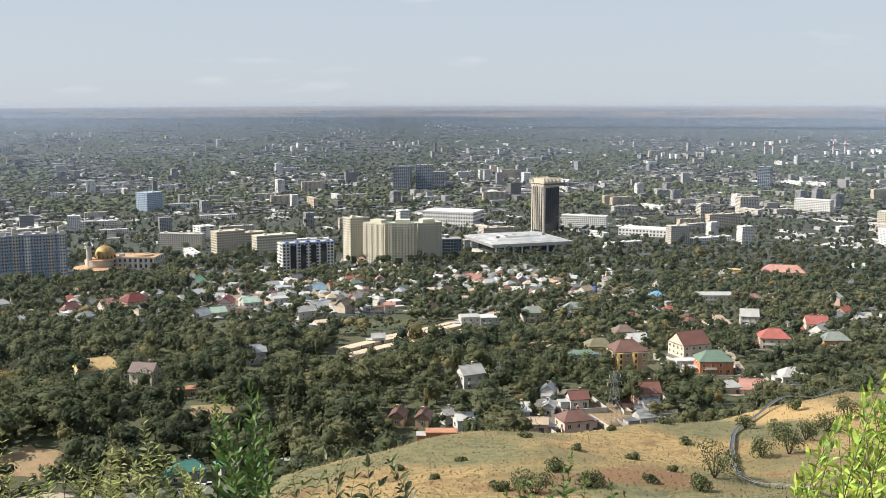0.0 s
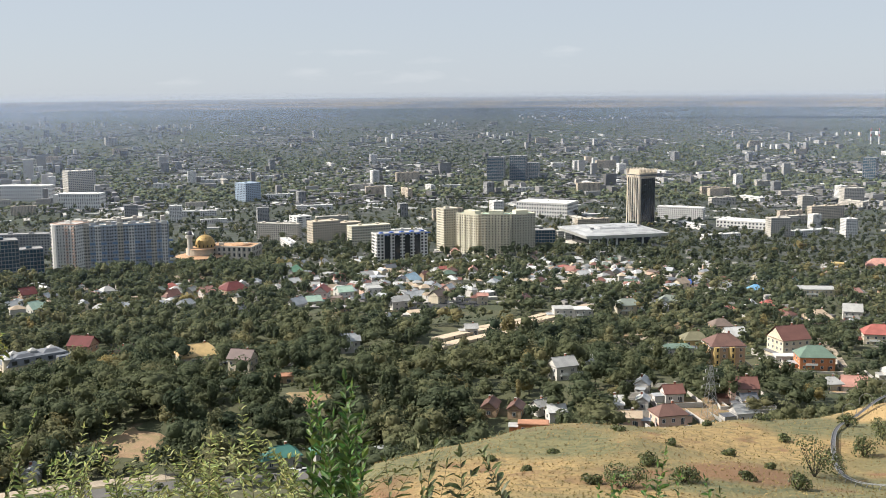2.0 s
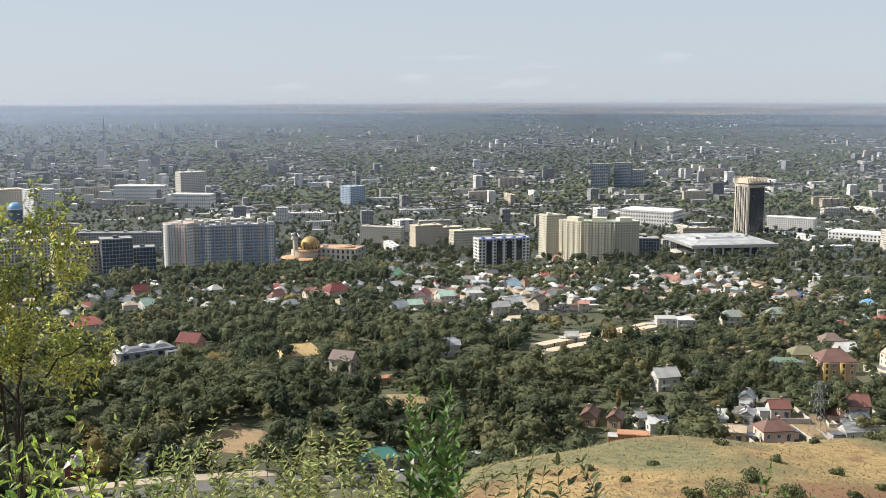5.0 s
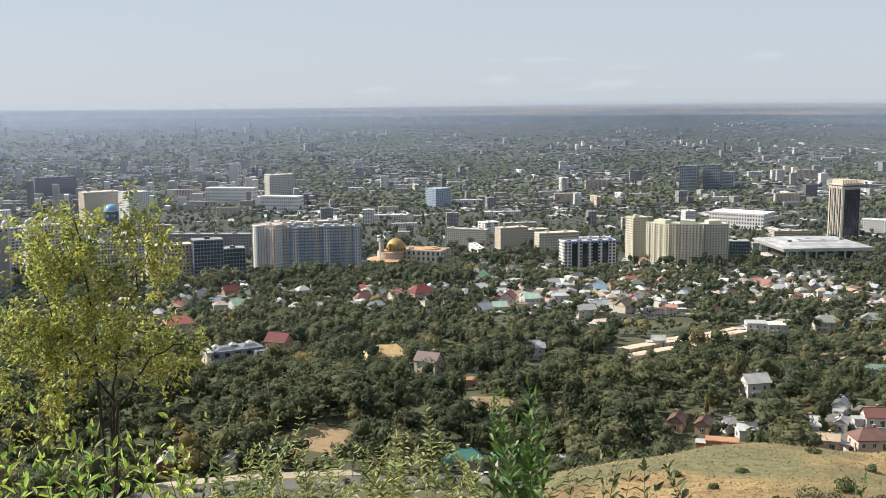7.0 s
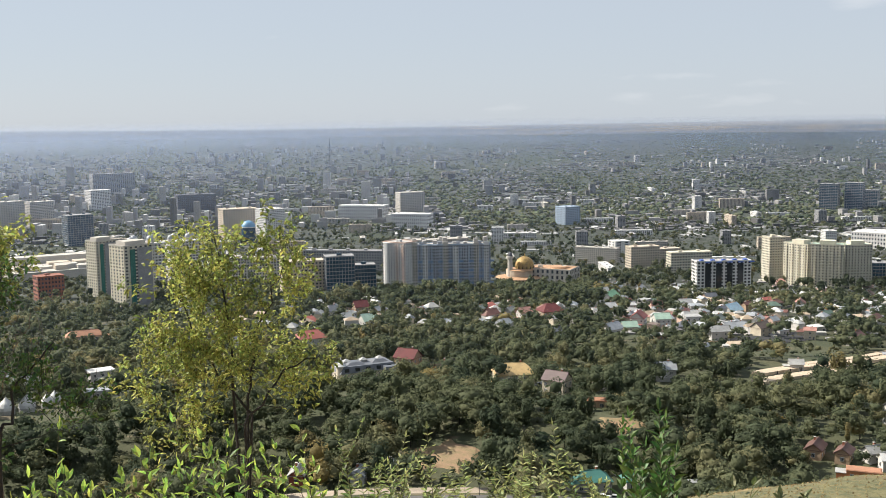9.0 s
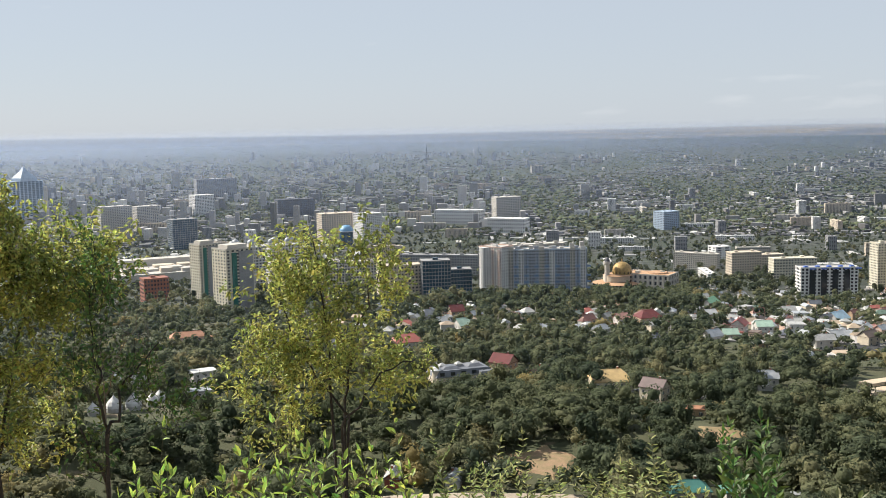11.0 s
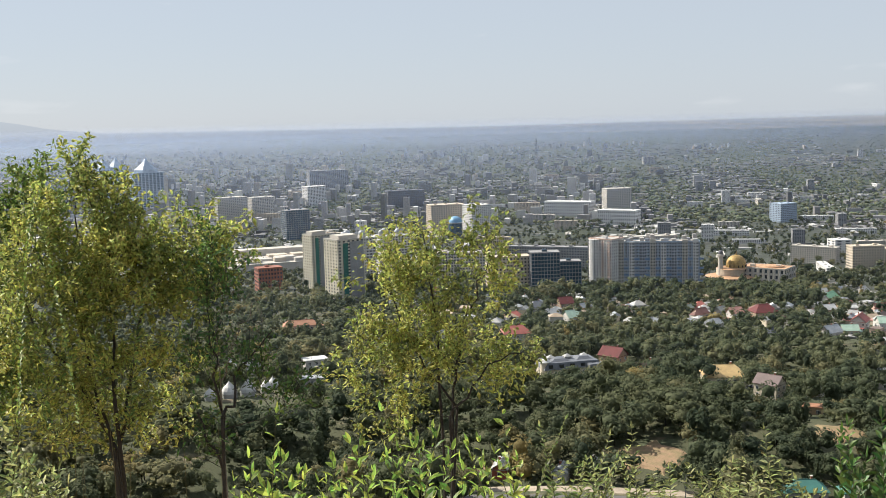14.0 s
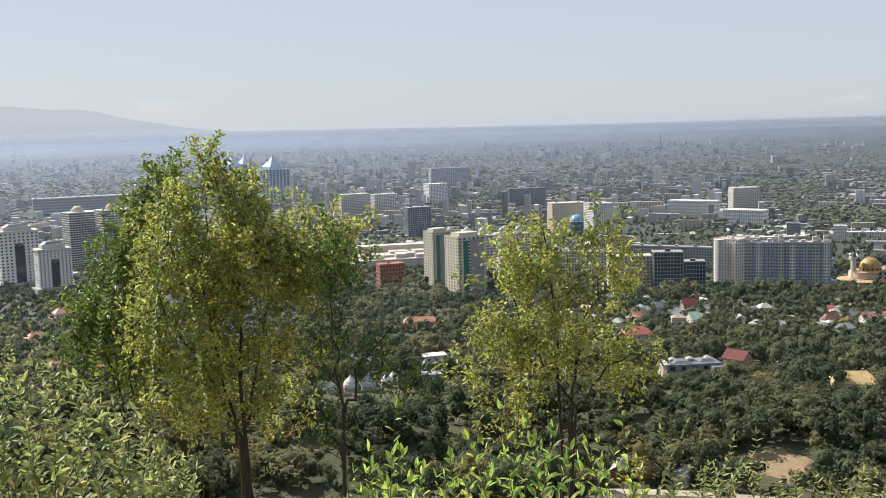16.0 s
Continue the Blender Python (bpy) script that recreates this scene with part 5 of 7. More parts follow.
def far_groves(count, seed):
    """Rows and groves of trees between the far roofs: uneven leafy domes past counting."""
    r = np.random.RandomState(seed)
    az = r.uniform(-68, 28, count)
    d = np.arange(650.0, 4790.0, 4.0)
    dist = np.interp(-r.uniform(0.0148, 0.1, count), -(np.interp(d, FALL_D, FALL) / d), d)
    x, y = dist * np.sin(np.radians(az)), dist * np.cos(np.radians(az))
    keep = np.sin(x / 97 + 1.3 * np.sin(y / 131)) + np.sin(y / 118 + 1.7 * np.sin(x / 173)) + r.normal(0, 0.7, count) < 0.4
    for a, b, c, _ in SOLID:
        keep &= (x - a) ** 2 + (y - b) ** 2 > (c * 1.1 + 4) ** 2
    x, y, dist = x[keep], y[keep], dist[keep]
    n = len(x)
    k = np.interp(dist, (2600, 3200, 3750, 4300, 4800), (1.0, 0.88, 0.7, 0.48, 0.3))
    wide, tall = r.uniform(4, 11, n) * k, r.uniform(5, 10, n) * k
    turn = r.uniform(0, 1, n)
    ring = np.arange(6) * 1.0472
    v = np.zeros((n, 13, 3))
    for j, (f, g) in enumerate(((1.0, 0.0), (0.85, 0.6))):
        s = wide[:, None] * f * r.uniform(0.75, 1.25, (n, 6))
        v[:, j * 6:j * 6 + 6, 0] = x[:, None] + s * np.cos(ring + turn[:, None])
        v[:, j * 6:j * 6 + 6, 1] = y[:, None] + s * np.sin(ring + turn[:, None])
        v[:, j * 6:j * 6 + 6, 2] = tall[:, None] * g * r.uniform(0.8, 1.2, (n, 6))
    v[:, 12] = np.stack([x, y, tall], -1)
    v[:, :, 2] += (ground_z(x, y) - 0.5)[:, None]
    i = np.arange(6)
    side = np.concatenate([np.stack([i, (i + 1) % 6, 6 + i], -1), np.stack([(i + 1) % 6, 6 + (i + 1) % 6, 6 + i], -1), np.stack([6 + i, 6 + (i + 1) % 6, np.full(6, 12)], -1)])
    f = (np.arange(n)[:, None, None] * 13 + side).reshape(-1, 3)
    tagged(new("far_groves", soup("far_groves", v.reshape(-1, 3), f, GROVE)), "dark green groves and tree rows between the far roofs", "trees", kind="stuff")


far_groves(30000, 61)


# ---- trees ----
def crown_points(r, n, lobes, rx, rz, fine=0):
    """Points and outward ways of leaf clumps on a crown of several lobes; with fine, also the lumps of leafy mass inside, as places and triangles."""
    c = np.clip(r.normal(0, 1, (lobes, 3)), -1.3, 1.3) * (rx * 0.42, rx * 0.42, rz * 0.36)
    size = r.uniform(0.4, 0.6, lobes)
    pick = r.randint(0, lobes, n)
    u = r.normal(0, 1, (n, 3)) + (0, 0, 0.35)
    u /= np.linalg.norm(u, axis=1)[:, None]
    p = c[pick] + u * (size[pick] * r.uniform(0.88, 1.12, n))[:, None] * (rx, rx, rz)
    p += r.normal(0, 0.05, (n, 3)) * rx
    p[:, 2] = np.maximum(p[:, 2], -rz * 0.85)
    if not fine:
        return p, u
    bm = bmesh.new()
    bmesh.ops.create_icosphere(bm, subdivisions=fine, radius=1.0)
    unit = np.array([v.co[:] for v in bm.verts])
    tri = np.array([[v.index for v in f.verts] for f in bm.faces])
    bm.free()
    v, f = [], []
    for k in range(lobes):
        ph = r.uniform(0, 6.28, 3)
        wave = 0.2 * np.sin(4.3 * unit[:, 0] + ph[0]) * np.sin(3.9 * unit[:, 1] + ph[1]) + 0.15 * np.sin(6.1 * unit[:, 2] + 4.7 * unit[:, 0] + ph[2]) + r.normal(0, 0.05, len(unit))
        q = c[k] + unit * (0.74 * size[k] * (1 + wave))[:, None] * (rx, rx, rz)
        q[:, 2] = np.maximum(q[:, 2], -rz * 0.85)
        v.append(q), f.append(tri + k * len(unit))
    return p, u, np.concatenate(v), np.concatenate(f)


def clumps(r, p, u, size):
    """A small bent four-sided clump at each point, leaning outwards."""
    n = len(p)
    u = u + r.normal(0, 0.22, (n, 3))
    u /= np.linalg.norm(u, axis=1)[:, None]
    a = np.cross(u, r.normal(0, 1, (n, 3)))
    a /= np.linalg.norm(a, axis=1)[:, None] + 1e-9
    b = np.cross(u, a)
    s = size * r.uniform(0.6, 1.3, n)[:, None]
    return np.stack([p - a * s, p - b * s * 0.7 + u * s * 0.25, p + a * s, p + b * s * 0.7 + u * s * 0.3], 1).reshape(-1, 3)


def tree_kinds():
    """Crown and trunk meshes for broad, round and slim trees of unit height about one metre per unit."""
    kinds = []
    for k in range(7):
        r = np.random.RandomState(50 + k)
        slim = k in (5, 6)
        h = 8.0
        rx, rz = (1.5, 3.6) if slim else (3.0 + 0.5 * (k % 3), 2.9)
        p, u, lv, lf = crown_points(r, 520, 4 if slim else 6, rx, rz, 2)
        v = clumps(r, p, u, 0.3)
        v[:, 2] += h - rz
        lv[:, 2] += h - rz
        crown = leafy("crown", lv, lf, v, CROWN)
        s = Shape()
        s.beam((0, 0, -1), (0.1, 0, h * 0.45), 0.42, 0, 0.26, 7).beam((0.1, 0, h * 0.45), (0.1, 0.1, h * 0.8), 0.26, 0, 0.08, 6)
        for j in range(6):
            a = j * 1.05 + k
            s.beam((0.08, 0, h * (0.3 + 0.07 * j)), (math.cos(a) * rx * 0.7, math.sin(a) * rx * 0.7, h * (0.5 + 0.06 * j)), 0.16, 0, 0.05, 5)
        kinds.append((s.mesh("trunk", BARK), crown))
    return kinds


def place_trees():
    rnd = np.random.RandomState(8)
    solid = np.array(SOLID)
    sd, sa = np.hypot(solid[:, 0], solid[:, 1]), np.degrees(np.arctan2(solid[:, 0], solid[:, 1]))

    def clear(az, dist, slack):
        # not on a house, nor right before its face
        half = np.degrees(solid[:, 2] / sd) * 0.8
        return not np.any((np.abs(sa - az) < half) & (dist > sd - solid[:, 2] - slack * solid[:, 3]) & (dist < sd + solid[:, 2]))

    kinds = tree_kinds()
    near = []
    while len(near) < 300:
        az, dist = rnd.uniform(-66, 24), 285 + 190 * rnd.rand() ** 1.2
        if az > -8 and dist < 350 or open_ground(az, dist) or not clear(az, dist, 0.8):
            continue
        near.append((az, dist))
    for k, (az, dist) in enumerate(near):
        x, y, z = spot(az, dist)
        trunk, crown = kinds[rnd.randint(0, 7) if rnd.rand() < 0.3 else rnd.randint(0, 5)]
        ob = tagged(new("tree", trunk), "leafy green broadleaf tree on the wooded slope", "tree", "trees of the slope")
        s = rnd.uniform(0.65, 1.15) * (0.86 if az > 4 else 1.0)
        ob.matrix_world = pose(x, y, z, 0, 0, rnd.uniform(0, 360)) @ Matrix.Diagonal((s * rnd.uniform(0.9, 1.25), s * rnd.uniform(0.9, 1.25), s, 1))
        part("crown", crown, None, ob)

    def wood(name, count, az0, az1, draw, clump_n, size, label, slack, hmul=1.0, lumps=3, fine=1, sink=0.0):
        pts = []
        tries = 0
        while len(pts) < count and tries < count * 3:
            tries += 1
            az, dist = rnd.uniform(az0, az1), draw()
            if open_ground(az, dist, hmul < 0.8) or not clear(az, dist, slack) or (5 < az < 24 and 360 < dist < 640 and rnd.rand() < 0.12):
                continue
            pts.append((az, dist))
        n = len(pts)
        pa = np.array(pts)
        x, y = pa[:, 1] * np.sin(np.radians(pa[:, 0])), pa[:, 1] * np.cos(np.radians(pa[:, 0]))
        z = ground_z(x, y) + sink * hmul
        low = (pa[:, 0] > 4) & (pa[:, 1] > 350) & (pa[:, 1] < 650)
        sc = np.where(low, 0.8, 1.0) * (0.45 + 1.0 * rnd.rand(n) ** 1.7) * hmul
        shapes = []
        for k in range(6):
            r = np.random.RandomState(90 + k)
            rx, rz = (1.5, 3.8) if k == 5 else (3.0 + 0.25 * k, 3.1 - 0.2 * k)
            p, u, lv, lf = crown_points(r, clump_n, lumps, rx, rz, fine)
            b = clumps(r, p, u, size)
            b[:, 2] += 4.4
            lv[:, 2] += 4.4
            shapes.append((b, lv, lf))
        outs, lumps_v, lumps_f, count_v = [], [], [], 0
        stand_tone = 0.5 + 0.28 * np.sin(x / 31 + 1.7 * np.sin(y / 43)) * np.sin(y / 37 + 1.1 * np.sin(x / 53))
        own = np.clip(0.62 * stand_tone + 0.38 * rnd.rand(n) + rnd.normal(0, 0.16, n) - 0.04, 0, 1)
        tone_l, tone_c = [], []
        which = rnd.randint(0, 6, n)
        for k in range(6):
            i = np.where(which == k)[0]
            t = rnd.uniform(0, 6.283, len(i))
            c, s = np.cos(t)[:, None], np.sin(t)[:, None]
            m = sc[i][:, None]
            wide = m * rnd.uniform(0.85, 1.3, len(i))[:, None]

            def put(b):
                return np.stack([x[i][:, None] + (b[:, 0] * c - b[:, 1] * s) * wide, y[i][:, None] + (b[:, 0] * s + b[:, 1] * c) * wide, z[i][:, None] + b[:, 2] * m], -1).reshape(-1, 3)

            b, lv, lf = shapes[k]
            outs.append(put(b)), lumps_v.append(put(lv))
            tone_l.append(np.repeat(own[i], len(lv))), tone_c.append(np.repeat(own[i], len(b)))
            lumps_f.append((np.arange(len(i))[:, None, None] * len(lv) + lf).reshape(-1, 3) + count_v)
            count_v += len(i) * len(lv)
        tagged(new(name, leafy(name, np.concatenate(lumps_v), np.concatenate(lumps_f), np.concatenate(outs), SHADED_GREEN if name in ("city_trees", "park_trees") else WOODS, np.concatenate(tone_l + tone_c))), label, "woods", kind="stuff")

    wood("valley_woods", 2300, -68, 26, lambda: 285 + 330 * rnd.rand() ** 1.1, 250, 0.3, "dense dark green woods of the valley", 1, 1.7, 4, 1)
    wood("undergrowth", 6500, -68, 26, lambda: 285 + 300 * rnd.rand(), 46, 0.36, "low shrubs under and between the valley trees", 0.5, 0.7, 1, 1, -2.4)
    wood("garden_shrubs", 8000, -68, 26, lambda: 480 + 560 * rnd.rand(), 14, 0.5, "low shrubs and hedges in the gardens", 0.25, 0.55, 1, 1, -1.6)
    wood("tree_belt", 480, -38, -14, lambda: 930 + 170 * rnd.rand(), 60, 0.7, "tall dark trees before the apartment blocks", 0.0, 1.9, 3, 2)
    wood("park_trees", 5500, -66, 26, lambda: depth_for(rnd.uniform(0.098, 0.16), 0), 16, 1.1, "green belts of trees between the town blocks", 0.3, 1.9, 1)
    wood("garden_trees", 7500, -68, 26, lambda: 560 + 560 * rnd.rand(), 40, 0.55, "garden and street trees among the houses", 1, 1.45, 3, 1)
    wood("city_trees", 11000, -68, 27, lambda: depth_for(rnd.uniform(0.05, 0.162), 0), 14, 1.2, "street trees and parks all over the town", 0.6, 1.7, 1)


def open_ground(az, dist, low=False):
    """Clearings: dry slopes, the pit with its slabs, the road and the yards."""
    for a, d, ra, rd in ((-22.3, 344, 1.8, 28), (-12.7, 384, 1.2, 26), (-45, 455, 3.2, 40), (-40.7, 520, 1.4, 34), (-13.4, 312, 2.6, 30), (9.2, 362, 3.6, 26), (-18.5, 478, 1.5, 34), (-16.15, 436, 1.0, 30), (-26.6, 488, 2.0, 32), (-24.4, 524, 0.9, 26), (-22.4, 506, 0.9, 24), (17.2, 452, 2.4, 26), (10.6, 466, 1.7, 26), (-26, 300, 9, 26), (-48, 302, 9, 34), (-14, 302, 5, 20), (12.0, 500, 1.6, 26), (-45, 425, 2.2, 10)):
        if ((az - a) / ra) ** 2 + ((dist - d - (rd * 0.45 if low else 0)) / (rd * 0.55 if low else rd)) ** 2 < 1:
            return True
    if -6.4 < az < 2.4 and (-40 if low else -82) < dist - (545 + (az + 5.5) * 19.5) < 34:
        return True
    if -8.2 < az < -2.2 and -36 < dist - (690 + (az + 5) * 18.7) < 28:
        return True
    if az > -10.5:
        edge = np.interp(az, (-10, 0, 10, 17, 24), (250, 300, 320, 330, 340))
        return dist < edge
    return False


place_trees()


# ---- plants round the standpoint ----
def leafstuff(name, colour, other, through=0.5):
    return paint(name, colour, 0.55, 0.35, 2.2, 18, island=0.6, through=through, second=other)


LEAF_GOLD = leafstuff("yellow_green_leaf", (0.47, 0.48, 0.125), (0.2, 0.245, 0.07), 0.5)
LEAF_FRESH = leafstuff("mid_green_leaf", (0.2, 0.27, 0.06), (0.1, 0.15, 0.035), 0.36)
LEAF_BRIGHT = leafstuff("bright_green_leaf", (0.4, 0.5, 0.1), (0.19, 0.3, 0.06), 0.5)
LEAF_DARK = leafstuff("dark_green_leaf", (0.1, 0.18, 0.035), (0.04, 0.085, 0.022), 0.35)
LEAF_PALE = leafstuff("grey_green_leaf", (0.34, 0.36, 0.14), (0.17, 0.22, 0.07))
LEAF_OLIVE = leafstuff("olive_leaf", (0.11, 0.125, 0.045), (0.065, 0.08, 0.03), 0.3)
STEM = paint("green_brown_stem", (0.12, 0.11, 0.05), 0.8, 0.3, 3, 30, clean=True)


class Leaves:
    """Folded pointed leaves, each two four-sided halves."""

    def __init__(self, seed):
        self.v, self.r = [], np.random.RandomState(seed)

    def add(self, p, way, length, width, droop=0.25):
        way = np.asarray(way, float)
        way = way / (np.linalg.norm(way) + 1e-9)
        side = np.cross(way, self.r.normal(0, 0.45, 3) + (0, 0, 1))
        side /= np.linalg.norm(side) + 1e-9
        up = np.cross(side, way)
        mid = p + way * length * 0.45 - up * width * 0.12
        tip = p + way * length - np.array((0, 0, droop * length))
        l, r = mid + side * width / 2 + up * width * 0.22, mid - side * width / 2 + up * width * 0.22
        near, far = p + way * length * 0.2, p + way * length * 0.74 - np.array((0, 0, droop * length * 0.45))
        spread = side * width / 2
        for s in (1, -1):
            a, b = near + s * spread * 0.72 + up * width * 0.12, far + s * spread * 0.62 + up * width * 0.14
            self.v += [p, a, l if s > 0 else r, mid, mid, l if s > 0 else r, b, tip]

    def mesh(self, name, material):
        v = np.array(self.v)
        return soup(name, v, np.arange(len(v)).reshape(-1, 4), material)


def grown_tree(label, az, dist, blobs, stems, leaf, material, bark, seed, twigs, per_twig, twig_len=0.36, bare=0.0, stem_w=0.06):
    """A small tree. blobs: parts of the crown as bearing, fall angle at the centre, half-widths in degrees; stems: places, likewise, through which the main stems pass."""
    x, y, z = spot(az, dist)
    r = np.random.RandomState(seed)
    base = np.array((x, y, z - 0.1))

    def place(b, e, deep=0.0):
        return np.array((0, 0, EYE_Z)) + (dist + deep) * (np.array((math.sin(radians(b)), math.cos(radians(b)), 0)) + np.array((0, 0, math.tan(radians(e)))))

    ob = thing("tree", tuple(base), 0, label, "tree", "trees beside the standpoint")
    wood = Shape()
    nodes, widths = [], []

    def path(p, q, w0, w1, steps, wiggle):
        last = p
        for k in range(1, steps + 1):
            f = k / steps
            nxt = p + (q - p) * f + (r.normal(0, wiggle, 3) if k < steps else 0) + np.array((0, 0, 1)) * (-0.12 * np.linalg.norm(q - p) * f * (1 - f))
            wood.beam(last - base, nxt - base, w0 + (w1 - w0) * (k - 1) / steps, 0, w0 + (w1 - w0) * f, 6)
            nodes.append(nxt), widths.append(w0 + (w1 - w0) * f)
            last = nxt

    for stem in stems:
        last, w = base, stem_w
        for b, e in stem:
            q = place(b, e, r.uniform(-0.25, 0.25))
            path(last, q, w, w * 0.62, 5, 0.03)
            last, w = q, w * 0.62
    leaves = Leaves(seed)
    ends = []
    for b, e, rb, re, n in blobs:
        for k in range(int(n * twigs)):
            u = r.normal(0, 1, 3)
            u = u / np.linalg.norm(u) * r.rand() ** 0.45
            ends.append(place(b + u[0] * rb, e + u[2] * re, u[1] * dist * math.tan(radians(rb))))
    ends.sort(key=lambda p: np.linalg.norm(p - base))
    for p in ends:
        arr = np.array(nodes)
        gap = np.linalg.norm(arr - p, axis=1) + np.maximum(arr[:, 2] - p[2] + 0.05, 0) * 2.5
        i = int(np.argmin(gap))
        q = nodes[i]
        far = np.linalg.norm(p - q)
        w = min(widths[i] * 0.7, 0.006 + far * 0.014)
        path(q.copy(), p, w, 0.004, 2 if far < 0.5 else 4, far * 0.04)
        if r.rand() < bare:
            continue
        d = (p - q) / (far + 1e-9)
        # a leafy spray that goes on past the twig's end, rising a little
        spray = d * 0.6 + r.normal(0, 0.35, 3) + (0, 0, 0.55)
        spray *= twig_len / np.linalg.norm(spray)
        wood.beam(p - base, p + spray - base, 0.006, 0, 0.003, 4)
        for k in range(per_twig):
            f = (k + r.rand()) / per_twig
            at = p + spray * (f * 1.25 - 0.25) + r.normal(0, 0.035 + 0.05 * (1 - f), 3)
            way = spray / twig_len * 0.6 + r.normal(0, 0.7, 3) + (0, 0, 0.05)
            s = leaf * r.uniform(0.65, 1.25)
            leaves.add(at - base, way, s, s * 0.5)
    part("trunk", wood, bark, ob)
    part("crown", leaves.mesh("crown", material), None, ob, kind="stuff")
    return ob


grown_tree("slender tree with thin yellowing leaves and several stems", -33.6, 14,
           ((-34.6, -8.0, 2.4, 3.0, 0.24), (-31.2, -8.6, 1.6, 3.2, 0.15), (-36.6, -8.2, 1.7, 2.2, 0.1), (-35.0, -12.5, 3.6, 2.5, 0.3), (-37.6, -13.0, 2.4, 2.0, 0.14), (-31.4, -13.2, 2.6, 2.2, 0.14), (-36.2, -15.8, 2.0, 1.4, 0.07), (-29.4, -12.8, 1.0, 0.8, 0.03)),
           (((-33.2, -14.5), (-32.6, -11.0), (-31.0, -7.4)), ((-34.0, -13.5), (-34.2, -9.5), (-34.7, -5.8)), ((-33.0, -15.5), (-35.6, -12), (-36.8, -8.8)), ((-33.4, -16), (-31.2, -13.2), (-29.2, -12.5))), 0.085, LEAF_GOLD, BARK, 4, 150, 46)
grown_tree("full leafy tree with yellow-green leaves and forked dark trunk", -51.4, 13,
           ((-51.4, -5.4, 2.6, 2.6, 0.26), (-52.3, -3.0, 0.8, 1.7, 0.05), (-54.6, -5.4, 1.9, 2.2, 0.1), (-53.6, -8.6, 3.6, 2.6, 0.26), (-49.6, -8.2, 3.0, 2.6, 0.24), (-47.0, -7.2, 2.4, 2.6, 0.16), (-45.6, -6.6, 1.0, 1.4, 0.05), (-52.6, -12.4, 3.2, 2.2, 0.16), (-49.0, -12.2, 2.2, 1.8, 0.07), (-56.2, -10.4, 1.4, 2.0, 0.06), (-53.6, -14.8, 3.4, 1.8, 0.13), (-49.6, -15.2, 2.0, 1.6, 0.06)),
           (((-51.6, -17), (-52.4, -13.2), (-53.2, -8), (-52.6, -3.2)), ((-51.4, -17), (-50.3, -12), (-49.3, -8), (-47.0, -5.6)), ((-51.5, -16.5), (-53.6, -12), (-56, -8)), ((-51.4, -14.5), (-51.2, -8.5), (-51.2, -3.4))), 0.082, LEAF_GOLD, BARK, 9, 265, 42, stem_w=0.075)
grown_tree("thin half-bare tree with a dark trunk and pale twigs", -45.8, 12,
           ((-46.0, -8.4, 1.3, 2.4, 0.3), (-46.6, -12.4, 1.4, 1.8, 0.2), (-44.2, -12.6, 1.3, 1.6, 0.2), (-42.2, -14.6, 1.5, 1.2, 0.2), (-46.8, -16.6, 1.2, 1.2, 0.1)),
           (((-45.9, -16), (-46.0, -12.6), (-46.4, -9.6), (-46.0, -6.6)), ((-45.9, -15.4), (-44.8, -12.8), (-43.0, -11.0)), ((-46, -18), (-47.2, -15.0))), 0.075, LEAF_DARK, BARK, 15, 220, 14, bare=0.5, stem_w=0.06)
grown_tree("young green tree with drooping leaflets behind the yellowing one", -57.6, 14.5,
           ((-57.0, -7.6, 1.8, 1.8, 0.24), (-58.2, -10.0, 1.9, 1.8, 0.26), (-56.6, -12.4, 2.0, 1.8, 0.26), (-59.6, -12.0, 1.2, 1.5, 0.1), (-54.6, -3.8, 1.3, 1.5, 0.18), (-56.2, -4.8, 1.2, 1.0, 0.1)),
           (((-57.4, -15), (-57.0, -11), (-56.6, -7.4), (-55.4, -4.0)), ((-57.6, -14), (-58.4, -10.5), (-58.6, -8.6))), 0.095, LEAF_FRESH, BARK, 22, 170, 34, stem_w=0.05)
grown_tree("bare pale dead sapling with forked dry twigs", -45.8, 12.2,
           ((-45.3, -8.6, 0.9, 2.0, 0.3), (-44.2, -10.4, 1.0, 1.4, 0.22), (-45.6, -11.6, 0.8, 1.2, 0.14)),
           (((-45.9, -16), (-45.9, -12.8), (-45.6, -9.6), (-45.3, -7.2)), ((-45.9, -13.6), (-44.8, -11.0), (-44.0, -9.4))), 0.05, LEAF_DARK, DRYBARK, 27, 110, 3, bare=0.96, stem_w=0.028)


